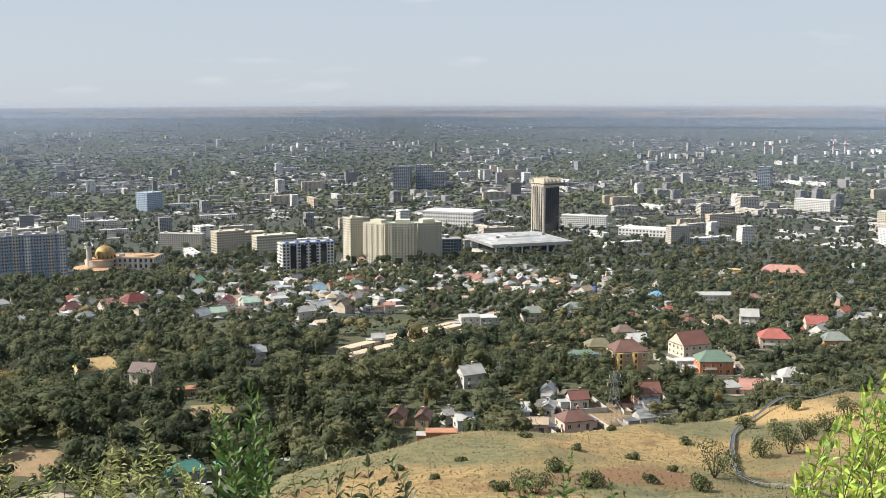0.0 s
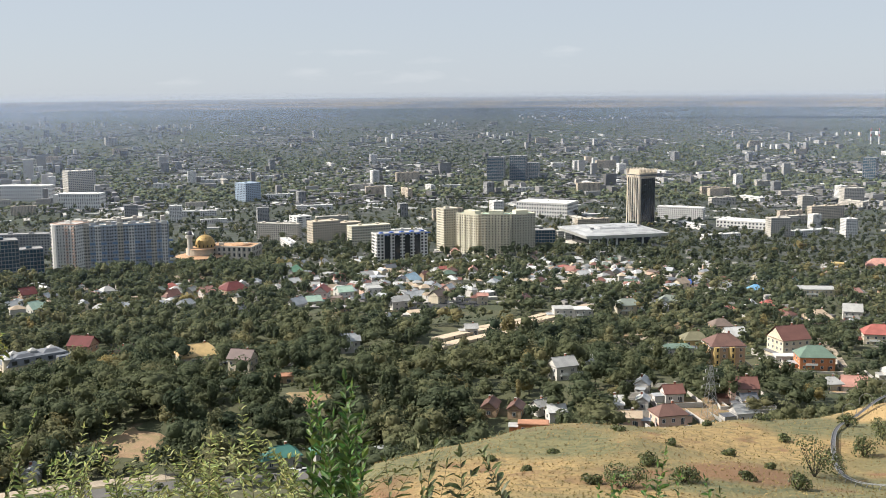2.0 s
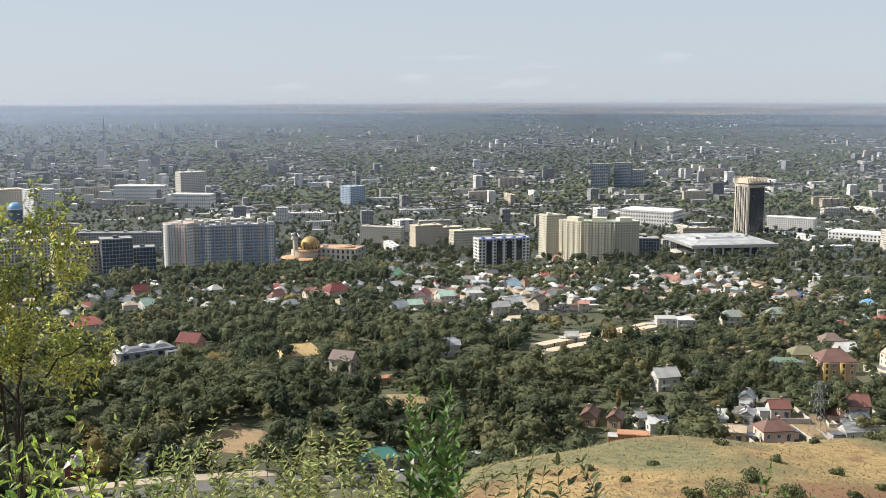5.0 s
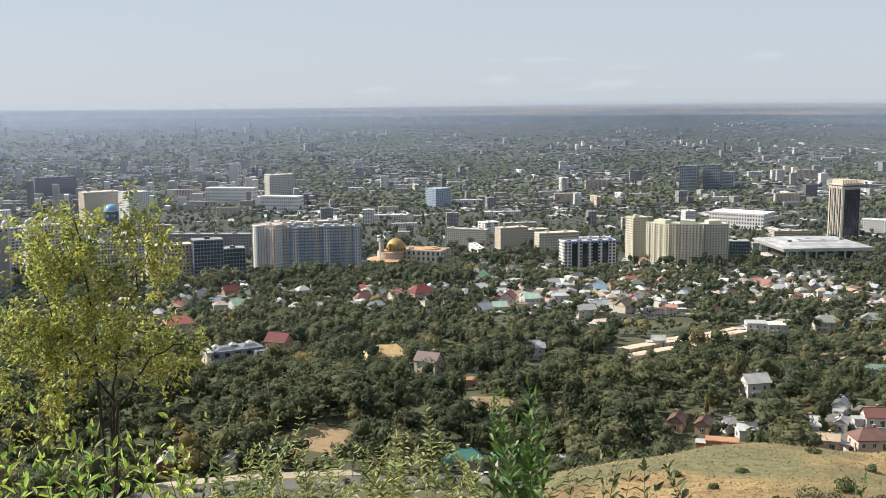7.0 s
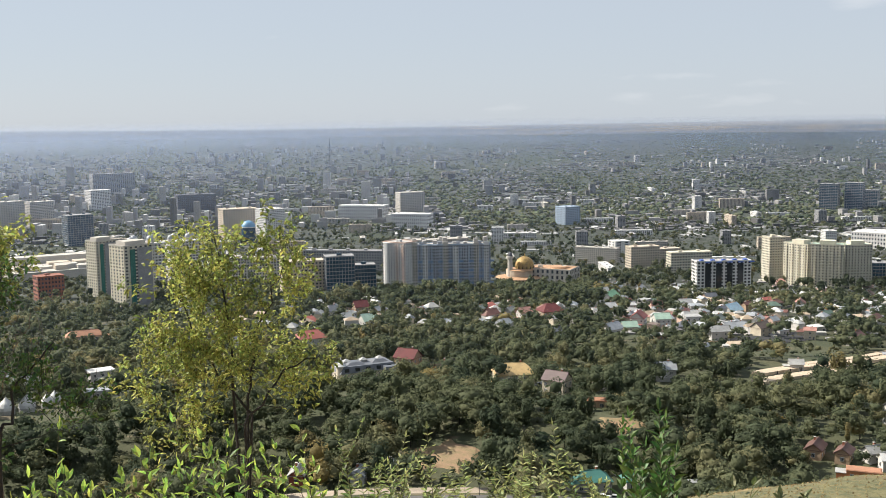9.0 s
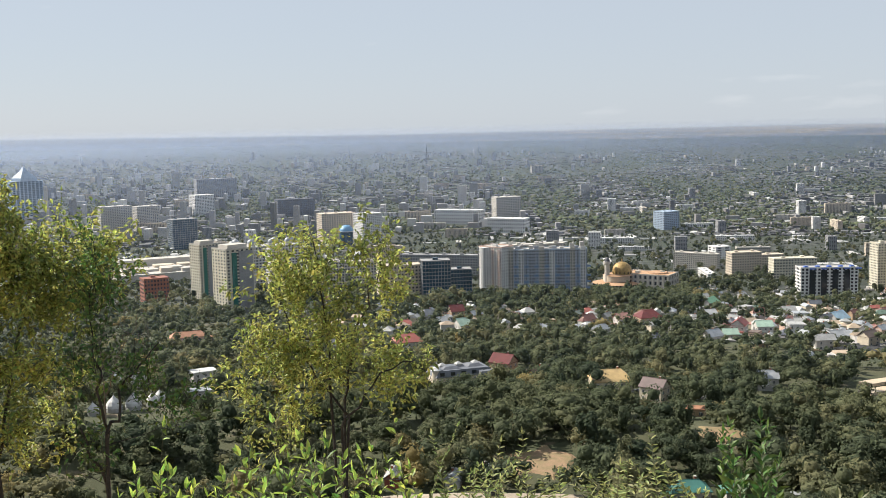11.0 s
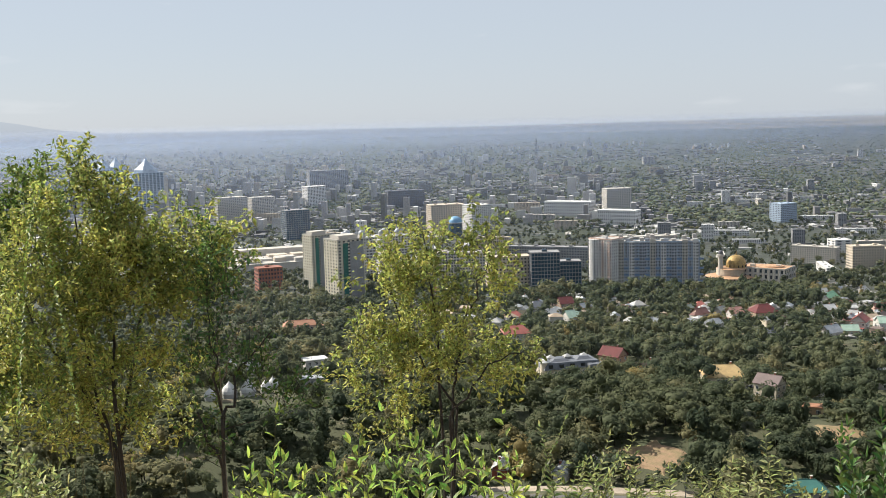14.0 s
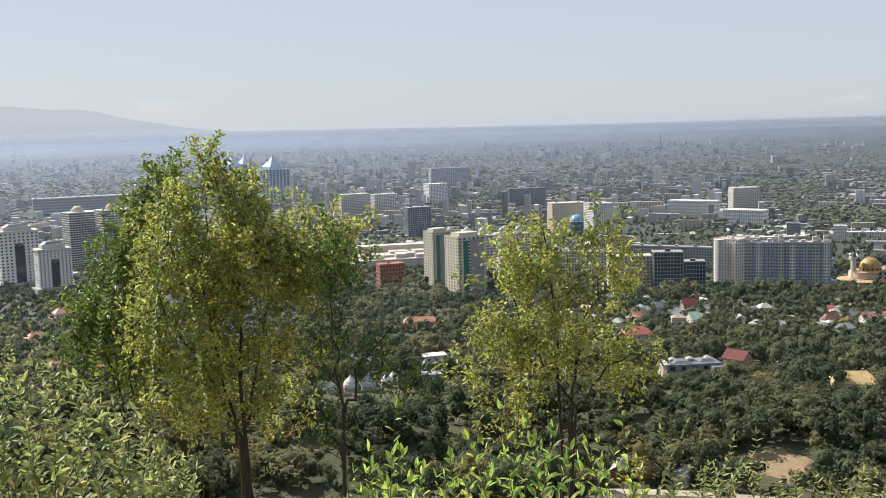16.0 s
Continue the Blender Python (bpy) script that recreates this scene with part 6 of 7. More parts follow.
def shrub(label, name, stems, leaf, material, seed, arrange="spiral", gap=0.03, bend=0.25, shape=0.36, start=0.25, side=1.0):
    """A clump of leafy shoots. stems: rows of bearing, distance and the fall angle of the tip."""
    r = np.random.RandomState(seed)
    x0, y0, z0 = spot(stems[0][0], stems[0][1])
    base0 = np.array((x0, y0, z0))
    ob = thing(name, (x0, y0, z0), 0, label, "shrub", "shrubs beside the standpoint")
    wood, leaves = Shape(), Leaves(seed + 1)
    for az, dist, tip in stems:
        x, y, z = spot(az, dist)
        a = radians(az)
        t = np.array((dist * math.sin(a), dist * math.cos(a), EYE_Z + dist * math.tan(radians(tip))))
        b = np.array((x, y, z - 0.05)) + r.normal(0, 0.08, 3) * (1, 1, 0)
        lean = r.normal(0, bend, 3) * (1, 1, 0)
        h = np.linalg.norm(t - b)
        pts = [b + (t - b) * f + lean * h * 0.5 * (f * (1 - f)) * 2 for f in np.linspace(0, 1, 9)]
        for k in range(8):
            wood.beam(pts[k] - base0, pts[k + 1] - base0, 0.012 * (1 - k / 9), 0, 0.012 * (1 - (k + 1) / 9), 5)
        n = int(h / gap)
        turn = r.uniform(0, 6.28)
        plane = r.uniform(0, 3.14)
        for k in range(int(n * start), n + 1):
            f = k / n
            i = min(int(f * 8), 7)
            p = pts[i] + (pts[i + 1] - pts[i]) * (f * 8 - i)
            d = (pts[i + 1] - pts[i])
            d = d / np.linalg.norm(d)
            if arrange == "pairs":
                sides = [(math.cos(plane + e), math.sin(plane + e), 0.0) for e in (0, 3.1416)]
            else:
                turn += 2.4
                sides = [(math.cos(turn), math.sin(turn), 0.0)]
            for o in sides:
                s = leaf * r.uniform(0.7, 1.2) * (1 - 0.45 * max(0, f - 0.8) / 0.2)
                way = d * (0.75 if arrange != "wide" else 0.3) + np.array(o) * side + r.normal(0, 0.18, 3)
                leaves.add(p - base0, way, s, s * shape, 0.15)
        leaves.add(pts[8] - base0, pts[8] - pts[7], leaf * 0.7, leaf * 0.25, 0.05)
    part("branching", wood, STEM, ob, kind="stuff")
    part("foliage", leaves.mesh("foliage", material), None, ob, kind="stuff")
    return ob


def stand(n, az0, az1, d0, d1, tip, seed, jitter=1.2):
    r = random.Random(seed)
    rows = []
    for k in range(n):
        az = az0 + (az1 - az0) * (k + r.random()) / n
        rows.append((az, r.uniform(d0, d1), float(np.interp(az, *tip)) - abs(r.gauss(0, jitter))))
    return rows


shrub("bright green leafy shrub in full sun", "leafy_shrub", stand(58, -45.5, -29.5, 2.7, 3.9, ((-45, -43, -41, -39, -37, -35, -33, -30, -29), (-18.6, -17.4, -18.6, -17.0, -17.6, -16.0, -17.4, -17.2, -19)), 1, 1.5), 0.066, LEAF_BRIGHT, 30, gap=0.027, bend=0.22, shape=0.36, start=0.3, side=0.8)
shrub("single bright green shoot with broad leaves", "leafy_shoot", [(-43.0, 3.1, -15.4), (-44.6, 3.0, -17.6)], 0.062, LEAF_BRIGHT, 31, gap=0.035, bend=0.1, shape=0.4)
shrub("tall shoot with pale broad leaves", "leafy_shoot", [(-30.6, 3.3, -15.3), (-37.2, 3.4, -15.6)], 0.06, LEAF_BRIGHT, 36, gap=0.036, bend=0.1, shape=0.4)
shrub("upright shrub with many small dark green leaves", "leafy_shrub", stand(11, -12.9, -9.0, 4.0, 4.6, ((-12.9, -12.3, -11.6, -10.7, -10.0, -9), (-16.2, -15.6, -17.6, -15.0, -16.4, -19)), 2, 1.2), 0.085, LEAF_DARK, 40, gap=0.015, bend=0.08, shape=0.36, start=0.3, side=0.7)
shrub("arching shrub with feathery paired leaflets", "feathery_shrub", stand(56, -27.5, -13.4, 4.2, 5.2, ((-27.5, -24, -22, -19, -17, -14, -13), (-18.6, -17.6, -18.4, -18.3, -17.6, -18.6, -19.5)), 3, 1.1), 0.06, LEAF_PALE, 44, "pairs", gap=0.024, bend=0.55, shape=0.34, start=0.3, side=1.0)
shrub("long arching spray with paired leaflets", "feathery_shrub", [(-23.4, 4.4, -16.6), (-24.6, 4.4, -17.0), (-16.4, 4.6, -16.4), (-27.0, 4.3, -16.2), (-28.4, 4.4, -16.6)], 0.055, LEAF_PALE, 47, "pairs", gap=0.024, bend=0.7, shape=0.34, start=0.4)
shrub("dark shoots with pointed paired leaflets", "feathery_shrub", [(-7.6, 3.6, -19.4), (-6.6, 3.6, -19.2), (-5.6, 3.5, -19.0), (-6.9, 3.7, -20.2), (-5.0, 3.6, -20.2), (-3.0, 3.4, -19.4), (-2.6, 3.5, -20.3), (-7.9, 3.5, -20.4), (-4.2, 3.5, -19.6), (-8.4, 3.6, -19.8), (-3.6, 3.6, -20.6)], 0.075, LEAF_OLIVE, 50, "pairs", gap=0.034, bend=0.55, shape=0.3, start=0.4)
shrub("small upright green shrub above the dry grass", "leafy_shrub", [(7.2, 4.2, -19.0), (6.8, 4.2, -19.8), (8.0, 4.3, -20.2), (5.0, 4.4, -20.4), (4.4, 4.3, -20.6), (9.4, 4.3, -20.3), (6.2, 4.2, -20.6), (10.2, 4.3, -20.9), (3.6, 4.3, -21.1)], 0.058, LEAF_DARK, 53, gap=0.014, bend=0.2, shape=0.4, start=0.4)
shrub("broad-leaved bright shrub lit by the sun", "leafy_shrub", stand(58, 18.7, 25.5, 2.2, 2.9, ((18.7, 19.6, 20.6, 21.6, 23, 24.5), (-20.2, -18.4, -16.8, -15.4, -13.6, -12.6)), 5, 1.6), 0.055, LEAF_BRIGHT, 56, gap=0.02, bend=0.2, shape=0.36, start=0.3, side=0.8)
shrub("dense grey-green shrub with pale leaf undersides", "leafy_shrub", stand(60, -66, -54.0, 4.2, 5.6, ((-66, -63, -60, -57, -55, -53), (-11, -11.4, -12.2, -14.2, -15.6, -18)), 6, 1.6), 0.075, LEAF_PALE, 60, gap=0.02, bend=0.3, shape=0.45, start=0.2, side=1.0)
shrub("tall pale shrub with dry yellow leaves", "leafy_shrub", stand(16, -66, -60.8, 5.0, 6.0, ((-66, -63, -61.5, -60.5), (-7.6, -8.2, -9.4, -11)), 7, 1.4), 0.04, LEAF_PALE, 63, gap=0.022, bend=0.3, shape=0.4, start=0.4)
shrub("green shoots with small leaves at the slope's edge", "leafy_shrub", stand(40, -56, -45, 5.0, 6.2, ((-56, -52, -48, -45), (-17.5, -19.6, -20.6, -19.6)), 8, 0.9), 0.06, LEAF_PALE, 66, gap=0.024, bend=0.3, shape=0.42, start=0.3)
shrub("feathery crest shoots above the leafy tree", "leafy_shoot", [(-53.1, 12.6, -0.8), (-53.6, 12.6, -0.7), (-54.0, 12.7, -1.3), (-54.4, 12.8, -1.7), (-55.0, 12.7, -1.6), (-55.8, 12.6, -2.1), (-56.8, 12.8, -2.9), (-57.6, 12.7, -3.6), (-55.4, 12.5, -3.0), (-53.6, 12.5, -2.0), (-47.4, 12.8, -2.9), (-48.4, 12.6, -3.4), (-46.6, 12.7, -3.9)], 0.1, LEAF_FRESH, 70, "pairs", gap=0.045, bend=0.3, shape=0.36, start=0.62)


# ---- the dry hill: bushes, sled track ----
def hill_bush(az, dist, w, h, seed, label="dry grey-green bush on the golden grass"):
    x, y, z = spot(az, dist)
    r = np.random.RandomState(seed)
    ob = thing("hill_bush", (x, y, z - 0.15), 0, label, "bush", "bushes on the dry hill")
    p, u = crown_points(r, int(260 + 500 * w / 4), 7, w / 2, h / 2)
    p[:, 2] += h / 2
    v = clumps(r, p, u, 0.13)
    part("foliage", soup("foliage", v, np.arange(len(v)).reshape(-1, 4), LEAF_OLIVE), None, ob)
    s = Shape()
    for k in range(9):
        a = k * 0.7
        s.beam((0, 0, 0), (math.cos(a) * w * 0.33, math.sin(a) * w * 0.33, h * (0.6 + 0.04 * k)), 0.09, 0, 0.02, 5)
    part("branching", s, BARK, ob, kind="stuff")


for az, dist, w, h in ((15.0, 111, 5.6, 5.0), (14.2, 100, 2.3, 1.9), (17.4, 126, 2.8, 2.6), (18.8, 128, 4.2, 4.4), (19.6, 140, 3.2, 3.2), (18.2, 138, 2.4, 3.0), (5.2, 92, 4.2, 2.2), (3.2, 94, 2.0, 1.0), (8.2, 96, 3.0, 1.7), (10.6, 118, 1.8, 1.0), (13.4, 132, 1.7, 1.2), (20.6, 150, 4.4, 3.2), (21.6, 158, 4.2, 3.6), (16.5, 150, 2.4, 2.4), (12.2, 146, 2.0, 1.1), (9.4, 138, 1.6, 0.8), (4.6, 124, 1.8, 0.7), (6.4, 104, 2.6, 1.2), (11.6, 100, 1.6, 0.9), (12.8, 110, 1.2, 0.8), (-2.6, 108, 1.6, 0.7), (-0.4, 100, 1.3, 0.6), (1.0, 110, 1.4, 0.6), (7.4, 116, 1.5, 0.7), (19.0, 165, 2.4, 2.2)):
    hill_bush(az, dist, w, h, int(az * 10 + dist))


def dry_grass():
    r = np.random.RandomState(77)
    n = 26000
    az, dist = r.uniform(-12, 25, n), 78 + 120 * r.rand(n) ** 1.3
    x, y = dist * np.sin(np.radians(az)), dist * np.cos(np.radians(az))
    keep = fall(az, dist) < np.interp(dist, FALL_D, FALL) - 1.0
    x, y = x[keep], y[keep]
    n = len(x)
    z = ground_z(x, y) - 0.03
    h, w, t = r.uniform(0.06, 0.24, n), r.uniform(0.05, 0.16, n), r.uniform(0, 3.14, n)
    lx, ly = np.cos(t) * w, np.sin(t) * w
    ox, oy = r.normal(0, 0.12, n), r.normal(0, 0.12, n)
    v = np.stack([np.stack([x - lx, y - ly, z], -1), np.stack([x + lx, y + ly, z], -1), np.stack([x + ox, y + oy, z + h], -1)], 1).reshape(-1, 3)
    mat = paint("dry_grass_tufts", (0.33, 0.24, 0.115), 0.9, 0.3, 0.06, 1.5, island=0.3, through=0.35, second=(0.17, 0.15, 0.06))
    tagged(new("dry_grass", soup("dry_grass", v, np.arange(n * 3).reshape(-1, 3), mat)), "short golden dry grass all over the hill", "grass", kind="stuff")


dry_grass()


def sled_track():
    """A metal sled run on short trestles, winding down the hill."""
    way = ((20.6, 98), (20.1, 101), (18.4, 104), (17.2, 108), (16.3, 114), (15.95, 122), (15.85, 132), (16.1, 145), (16.9, 160), (18.35, 176), (19.9, 190), (21.5, 204), (23.2, 216))
    pts = [Vector(spot(*p)) + Vector((0, 0, 0.5 + (max(0, p[1] - 165) * 0.06))) for p in way]
    line = []
    for i in range(len(pts) - 1):
        a, b, c, d = pts[max(i - 1, 0)], pts[i], pts[i + 1], pts[min(i + 2, len(pts) - 1)]
        for k in range(6):
            t = k / 6
            line.append(0.5 * ((2 * b) + (c - a) * t + (2 * a - 5 * b + 4 * c - d) * t * t + (3 * b - a - 3 * c + d) * t ** 3))
    x, y, z = spot(17, 120)
    ob = thing("sled_track", (x, y, z), 0, "winding steel sled track on low trestles down the hill", "track")
    o = Vector((x, y, z))
    for e, name in ((-0.24, "rail"), (0.24, "rail")):
        s = Shape()
        for p, q in zip(line, line[1:]):
            n = (q - p).cross(Vector((0, 0, 1))).normalized() * e
            s.beam(p + n - o, q + n - o, 0.065, 0, None, 6)
        part(name, s, STEEL, ob)
    bed = Shape()
    for p, q in zip(line, line[1:]):
        n = (q - p).cross(Vector((0, 0, 1))).normalized() * 0.2
        d = Vector((0, 0, 0.06))
        bed.add([tuple(v - o) for v in (p - n - d, p + n - d, q + n - d, q - n - d)], [(0, 1, 2, 3)])
    part("bed", bed, DARKPANEL, ob)
    for p in line[::3]:
        g = float(ground_z(p.x, p.y))
        part("trestle", Shape().beam((p.x - 0.4 - o.x, p.y - o.y, g - 0.2 - o.z), (p.x - 0.2 - o.x, p.y - o.y, p.z - 0.05 - o.z), 0.1).beam((p.x + 0.4 - o.x, p.y - o.y, g - 0.2 - o.z), (p.x + 0.2 - o.x, p.y - o.y, p.z - 0.05 - o.z), 0.1), STEEL, ob)
    for p in line[-26::4]:
        s = Shape()
        for k in range(9):
            a, b = radians(-40 + 28 * k), radians(-40 + 28 * (k + 1))
            s.beam((p.x - o.x + 1.0 * math.cos(a), p.y - o.y, p.z - o.z + 1.2 + 1.1 * math.sin(a)), (p.x - o.x + 1.0 * math.cos(b), p.y - o.y, p.z - o.z + 1.2 + 1.1 * math.sin(b)), 0.07)
        part("hoop", s, STEEL, ob, kind="stuff")


sled_track()


def trestle_deck():
    x, y, z = spot(22.6, 214)
    ob = thing("timber_deck", (x, y, z), -22, "grey timber loading deck on posts", "deck")
    part("deck", Shape().box(0, 0, 2.6, 9, 3, 0.3), CONCRETE, ob)
    for k in range(6):
        part("post", Shape().box(-4.2 + 1.7 * k, -1.3, -0.6, 0.22, 0.22, 3.2), PALEBARK, ob)
    for k in range(4):
        part("railing", Shape().box(0, -1.45, 3.0 + 0.3 * k, 9, 0.08, 0.08), STEEL, ob)


trestle_deck()


# ---- pylon, pit, road ----
def pylon(az, dist, h, w):
    x, y, z = spot(az, dist)
    ob = thing("power_pylon", (x, y, z - 0.5), 20, "grey lattice power pylon with three cross arms", "pylon")
    s = Shape()
    for k in range(8):
        a, b = w / 2 * (1 - 0.11 * k), w / 2 * (1 - 0.11 * (k + 1))
        z0, z1 = h * k / 8, h * (k + 1) / 8
        for e, f in ((1, 1), (1, -1), (-1, -1), (-1, 1)):
            s.beam((e * a, f * a, z0), (e * b, f * b, z1), 0.16)
            s.beam((e * a, f * a, z0), (-f * b, e * b, z1), 0.09)
            s.beam((-f * a, e * a, z0), (e * b, f * b, z1), 0.09)
    part("lattice", s, STEEL, ob)
    for k, l in ((0.66, 3.4), (0.8, 2.8), (0.93, 2.2)):
        part("cross_arm", Shape().beam((-l, 0, h * k), (l, 0, h * k), 0.16).beam((-l, 0, h * k), (0, 0, h * k + 0.9), 0.09).beam((l, 0, h * k), (0, 0, h * k + 0.9), 0.09), STEEL, ob)
        for e in (-1, 1):
            part("insulator", Shape().drum(e * l, 0, h * k - 1.1, 0.12, 0.12, 1.1, 8), WHITE, ob)


pylon(9.5, 372, 21, 5.0)


def slab_pit():
    """Long pale foundation strips beside a dark-lined basin."""
    pale = paint("raw_timber_and_concrete", (0.56, 0.45, 0.33), 0.9, 0.2, 0.2, 2)
    dark = paint("dark_liner", (0.03, 0.032, 0.035), 1.0, 0.3, 0.08, 1)
    for (az0, dist0), (az1, dist1), wide in (((-5.5, 528), (1.2, 652), 7), ((-5.5, 552), (1.2, 682), 7), ((-3.2, 598), (1.2, 708), 5)):
        p, q = Vector(spot(az0, dist0)), Vector(spot(az1, dist1))
        ob = thing("foundation_strip", tuple(p - Vector((0, 0, 1.0))), 0, "long pale concrete foundation strip on a building site", "foundation", "foundation strips")
        along = Vector((q.x - p.x, q.y - p.y, 0))
        across = Vector((along.y, -along.x, 0)).normalized() * wide / 2
        run = []
        for k in range(25):
            c = along * k / 24
            run.append(c + Vector((0, 0, float(ground_z(p.x + c.x, p.y + c.y)) - p.z + 1.0)))
        for k in range(24):
            a, b = run[k], run[k + 1] - along * 0.0012
            corners = [tuple(v + Vector((0, 0, z))) for z in (-1.6, 1.5) for v in (a + across, b + across, b - across, a - across)]
            part("slab", Shape().add(corners, ((3, 2, 1, 0), (4, 5, 6, 7), (0, 1, 5, 4), (1, 2, 6, 5), (2, 3, 7, 6), (3, 0, 4, 7))), pale, ob)
        for k in range(0, 24, 2):
            c = run[k] + across * 1.05
            part("prop", Shape().box(c.x, c.y, c.z - 1.8, 0.4, 0.4, 3.4), dark, ob)
    a0, a1 = -7.4, -2.7
    v, n = [], 12
    for i in range(n + 1):
        for j in range(n + 1):
            az, dist = a0 + (a1 - a0) * i / n, 664 + 88 * i / n + 52 * j / n
            x, y, z = spot(az, dist)
            v.append((x, y, z + 0.4))
    q = np.array([(i * (n + 1) + j, (i + 1) * (n + 1) + j, (i + 1) * (n + 1) + j + 1, i * (n + 1) + j + 1) for i in range(n) for j in range(n)])
    tagged(new("basin_liner", soup("basin_liner", np.array(v), q[:, ::-1], dark, True)), "dark sheeted basin floor on the building site", "liner", kind="structure")


slab_pit()


def ribbon(name, way, width, lift, material, label, kind="structure"):
    pts = [Vector(spot(*p)) for p in way]
    line = []
    for p, q in zip(pts, pts[1:]):
        for k in range(10):
            w = p.lerp(q, k / 10)
            line.append(w)
    v = []
    for p, q in zip(line, line[1:]):
        n = (q - p).cross(Vector((0, 0, 1))).normalized() * width / 2
        for e in (-1, -0.33, 0.33, 1):
            c = p + n * e
            v.append((c.x, c.y, float(ground_z(p.x, p.y)) + lift))
    k = len(line) - 1
    q = np.array([(i * 4 + j, i * 4 + j + 1, i * 4 + j + 5, i * 4 + j + 4) for i in range(k - 1) for j in range(3)])
    return tagged(new(name, soup(name, np.array(v), q, material, True)), label, name, kind=kind)


ASPHALT = paint("worn_asphalt", (0.11, 0.105, 0.1), 0.9, 0.2, 0.2, 3)
DUST = paint("pale_dusty_track", (0.36, 0.3, 0.23), 0.95, 0.25, 0.3, 3)
ribbon("road", ((-66, 318), (-58, 318), (-50, 316), (-40, 304), (-30, 296), (-22, 296), (-14, 302), (-8, 296)), 9, 0.5, ASPHALT, "grey asphalt valley road")
ribbon("pavement", ((-34, 322), (-29, 316), (-24, 314), (-19, 318)), 5, 0.45, DUST, "pale dusty yard track beside the road")
ribbon("path", ((12.4, 470), (12.9, 500), (14.2, 560), (15.6, 600), (15.2, 650)), 5, 0.4, DUST, "pale village lane between the houses")
ribbon("lane", ((16.8, 470), (16.2, 520), (15.4, 575), (14.4, 640)), 5, 0.45, DUST, "pale village lane running uphill")
ribbon("track", ((4.8, 560), (5.6, 590), (6.0, 620), (4.6, 640)), 9, 0.4, DUST, "bare pale earth track by the site")


def guard_rail():
    x, y, z = spot(-48, 322)
    yel = paint("yellow_rail_paint", (0.62, 0.4, 0.07), 0.5, 0.2, 1, 9)
    ob = thing("guard_rail", (x, y, z), 0, "yellow painted guard rail along the road", "rail")
    o = Vector((x, y, z))
    pts = [Vector(spot(a, 322 + max(0, a + 50) * -0.6)) for a in np.arange(-60, -38, 0.6)]
    s = Shape()
    for p, q in zip(pts, pts[1:]):
        for h in (0.5, 0.95):
            s.beam(p - o + Vector((0, 0, h)), q - o + Vector((0, 0, h)), 0.28)
    part("rail", s, yel, ob)
    for p in pts:
        c = p - o
        part("post", Shape().box(c.x, c.y, c.z - 0.3, 0.18, 0.18, 1.3), CONCRETE, ob)


guard_rail()


def street_lamp(az, dist, h=8.0):
    x, y, z = spot(az, dist)
    ob = thing("street_lamp", (x, y, z - 0.2), -az, "dark steel street lamp on a tall post", "lamp", "street lamps")
    part("post", Shape().drum(0, 0, 0, 0.11, 0.07, h, 8), DARKPANEL, ob)
    part("arm", Shape().beam((0, 0, h), (1.4, 0, h + 0.3), 0.09), DARKPANEL, ob)
    part("lantern", Shape().box(1.6, 0, h + 0.22, 0.7, 0.28, 0.16), STEEL, ob)


for az, dist in ((-27.8, 303), (-13.2, 318), (-34, 310), (-20.5, 305), (-2.9, 1020), (0.6, 1010), (13.6, 560), (15.9, 545)):
    street_lamp(az, dist)


def car(az, dist, turn, colour, label):
    x, y, z = spot(az, dist)
    ob = thing("car", (x, y, z + 0.45), turn, label, "car", "parked cars")
    part("body", Shape().box(0, 0, 0.35, 4.2, 1.75, 0.55, taper=0.97), colour, ob)
    part("cabin", Shape().box(-0.2, 0, 0.9, 2.4, 1.6, 0.55, taper=0.78), GLASS_DARK, ob)
    part("roof", Shape().box(-0.2, 0, 1.45, 1.8, 1.24, 0.06), colour, ob)
    for a in (-1.3, 1.3):
        for b in (-0.8, 0.8):
            wheel = part("wheel", Shape().beam((a, b - 0.1, 0.32), (a, b + 0.1, 0.32), 0.64, 0, None, 12), DARKPANEL, ob)
            part("rim", Shape().beam((a, b - 0.11, 0.32), (a, b + 0.11, 0.32), 0.38, 0, None, 10), STEEL, wheel)


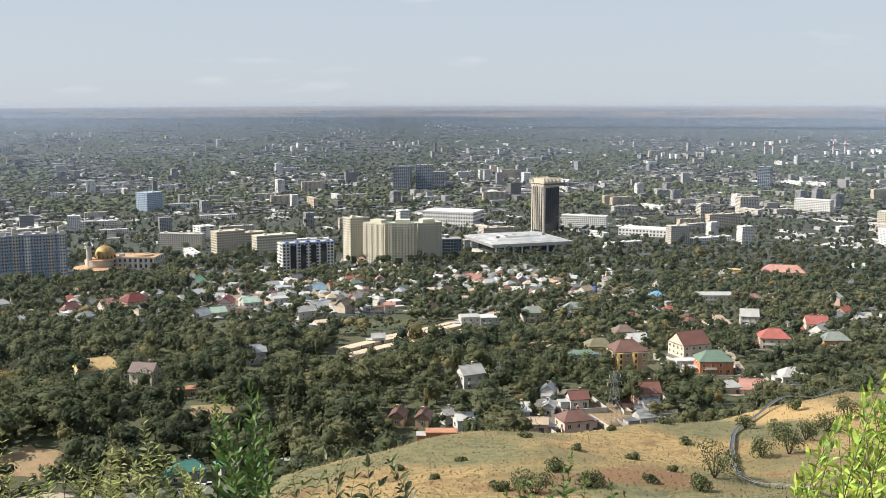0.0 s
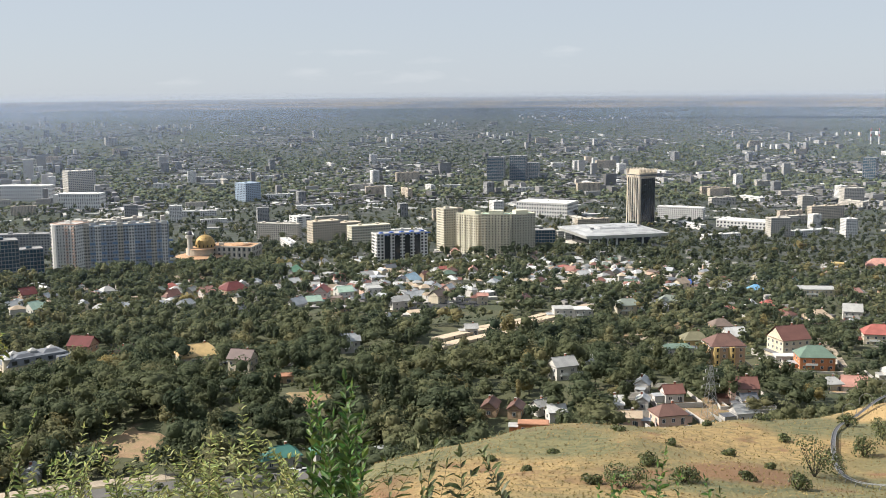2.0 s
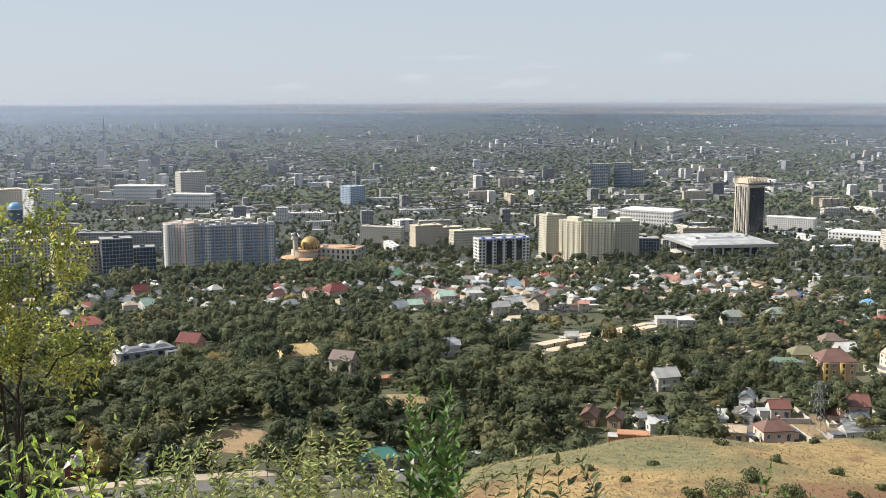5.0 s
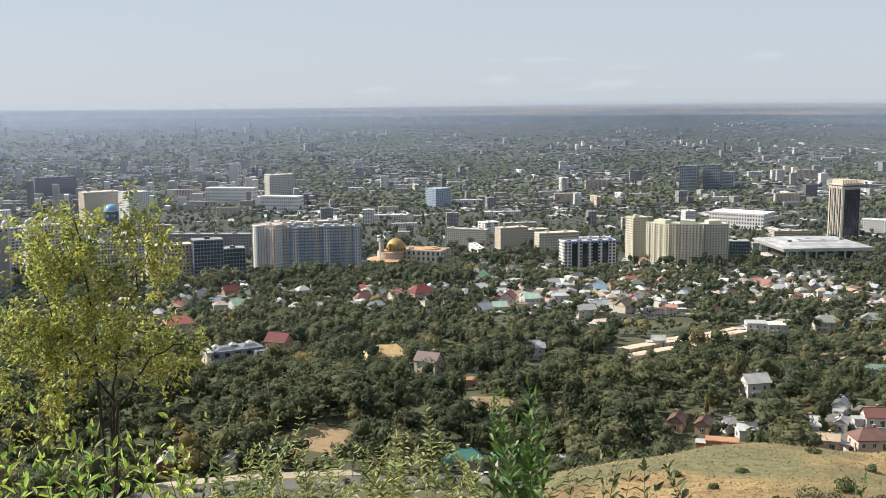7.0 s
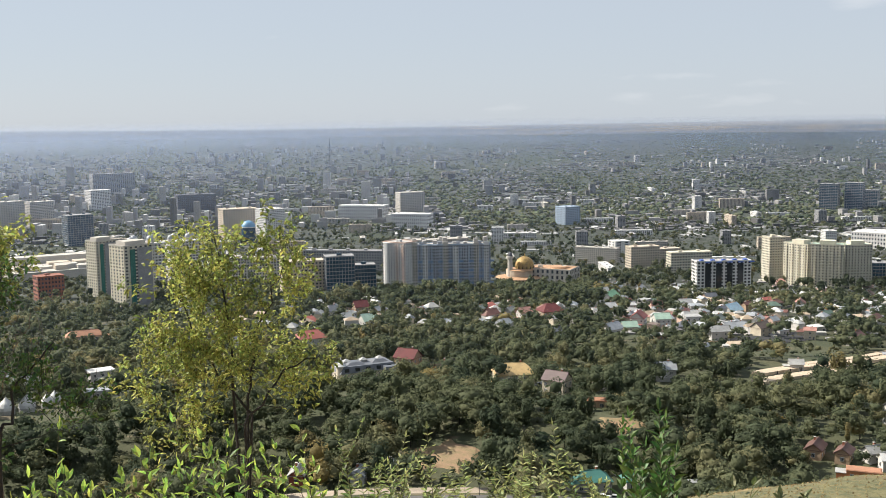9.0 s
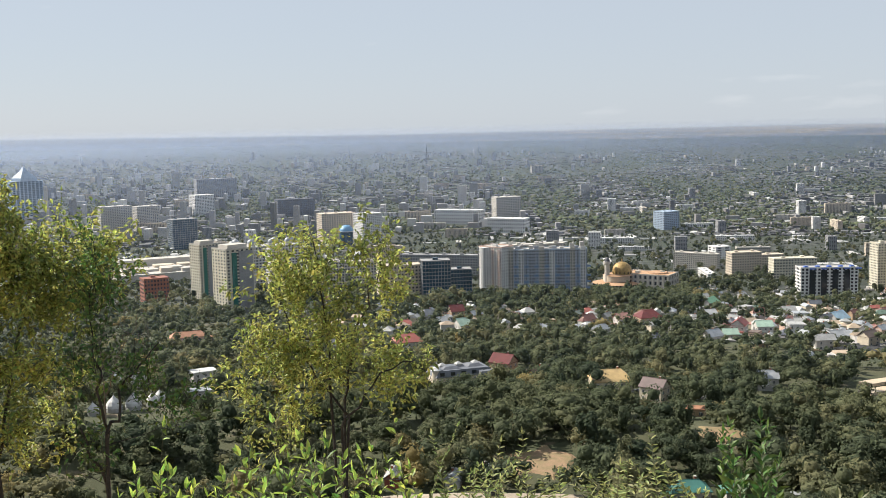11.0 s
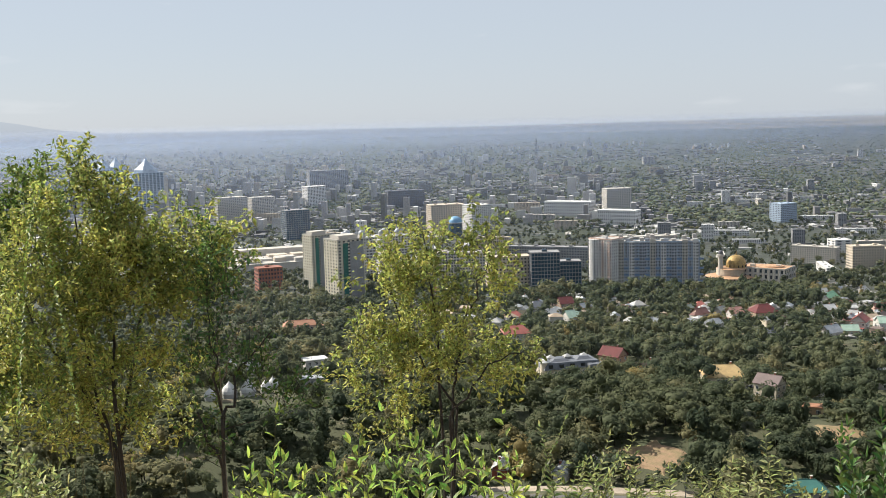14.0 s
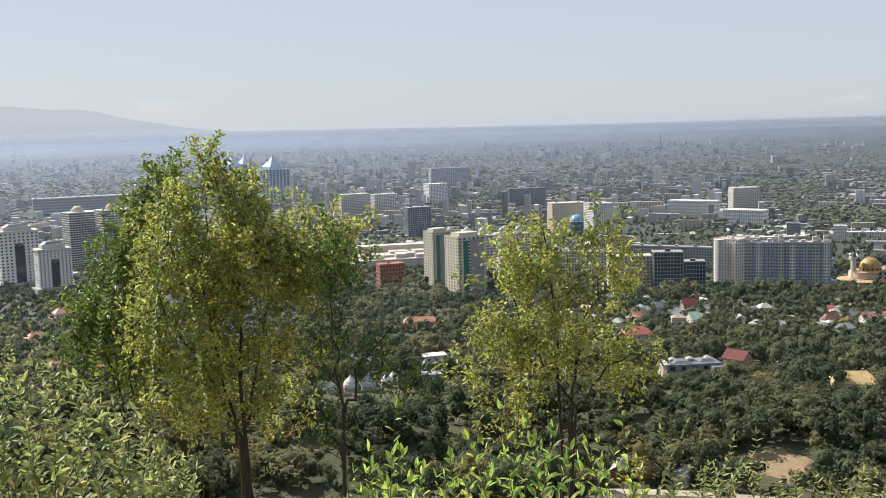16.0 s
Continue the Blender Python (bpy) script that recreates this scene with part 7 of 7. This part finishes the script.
CARS = [paint("car_" + n, c, 0.3, 0.05) for n, c in (("dark", (0.02, 0.02, 0.025)), ("white", (0.7, 0.7, 0.7)), ("silver", (0.4, 0.41, 0.42)))]
car(-25.0, 314, 20, CARS[0], "dark car parked on the yard track")
car(-13.6, 316, 15, CARS[1], "white car parked by the road")
car(-12.9, 317, 10, CARS[2], "silver car parked by the road")
car(-11.0, 306, 40, CARS[1], "white car standing at the verge")
for k in range(5):
    car(-17.2 + 0.25 * k, 498 + 5 * k, 60, CARS[k % 3], "car parked below the yellow-roofed house")


def earth_patch(az, dist, ra, rd, seed):
    """A bare slope of brown earth, lying on the ground."""
    r = np.random.RandomState(seed)
    n, m = 26, 6
    v = [spot(az, dist)]
    v[0] = (v[0][0], v[0][1], v[0][2] + 0.5)
    edge = 1 + 0.22 * np.sin(np.arange(n) * 1.3 + seed) + r.normal(0, 0.1, n)
    for j in range(1, m + 1):
        for i in range(n):
            a = 6.28318 * i / n
            x, y, z = spot(az + ra * edge[i] * j / m * math.cos(a), dist + rd * edge[i] * j / m * math.sin(a))
            v.append((x, y, z + (0.5 if j < m else -0.2)))
    me = Shape()
    me.add(v, [(0, 1 + (i + 1) % n, 1 + i) for i in range(n)] + [(1 + (j - 1) * n + i, 1 + (j - 1) * n + (i + 1) % n, 1 + j * n + (i + 1) % n, 1 + j * n + i) for j in range(1, m) for i in range(n)])
    tagged(new("bare_earth", me.mesh("bare_earth", EARTH)), "bare brown earth slope among the trees", "ground", kind="structure")


EARTH = paint("bare_brown_earth", (0.27, 0.175, 0.105), 0.95, 0.35, 0.25, 2.5, second=(0.19, 0.15, 0.075))
for k, row in enumerate(((-22.3, 354, 1.6, 15), (-12.7, 396, 1.2, 11), (-31.5, 352, 1.1, 6), (-2.0, 600, 1.2, 8), (12.3, 492, 1.3, 24), (4.9, 600, 1.2, 14), (-14.5, 520, 0.7, 12), (9.0, 384, 2.2, 10), (10.7, 468, 1.1, 14), (17.2, 462, 1.4, 10), (7.6, 640, 1.0, 22), (-6.4, 690, 1.4, 16))):
    earth_patch(*row, k)
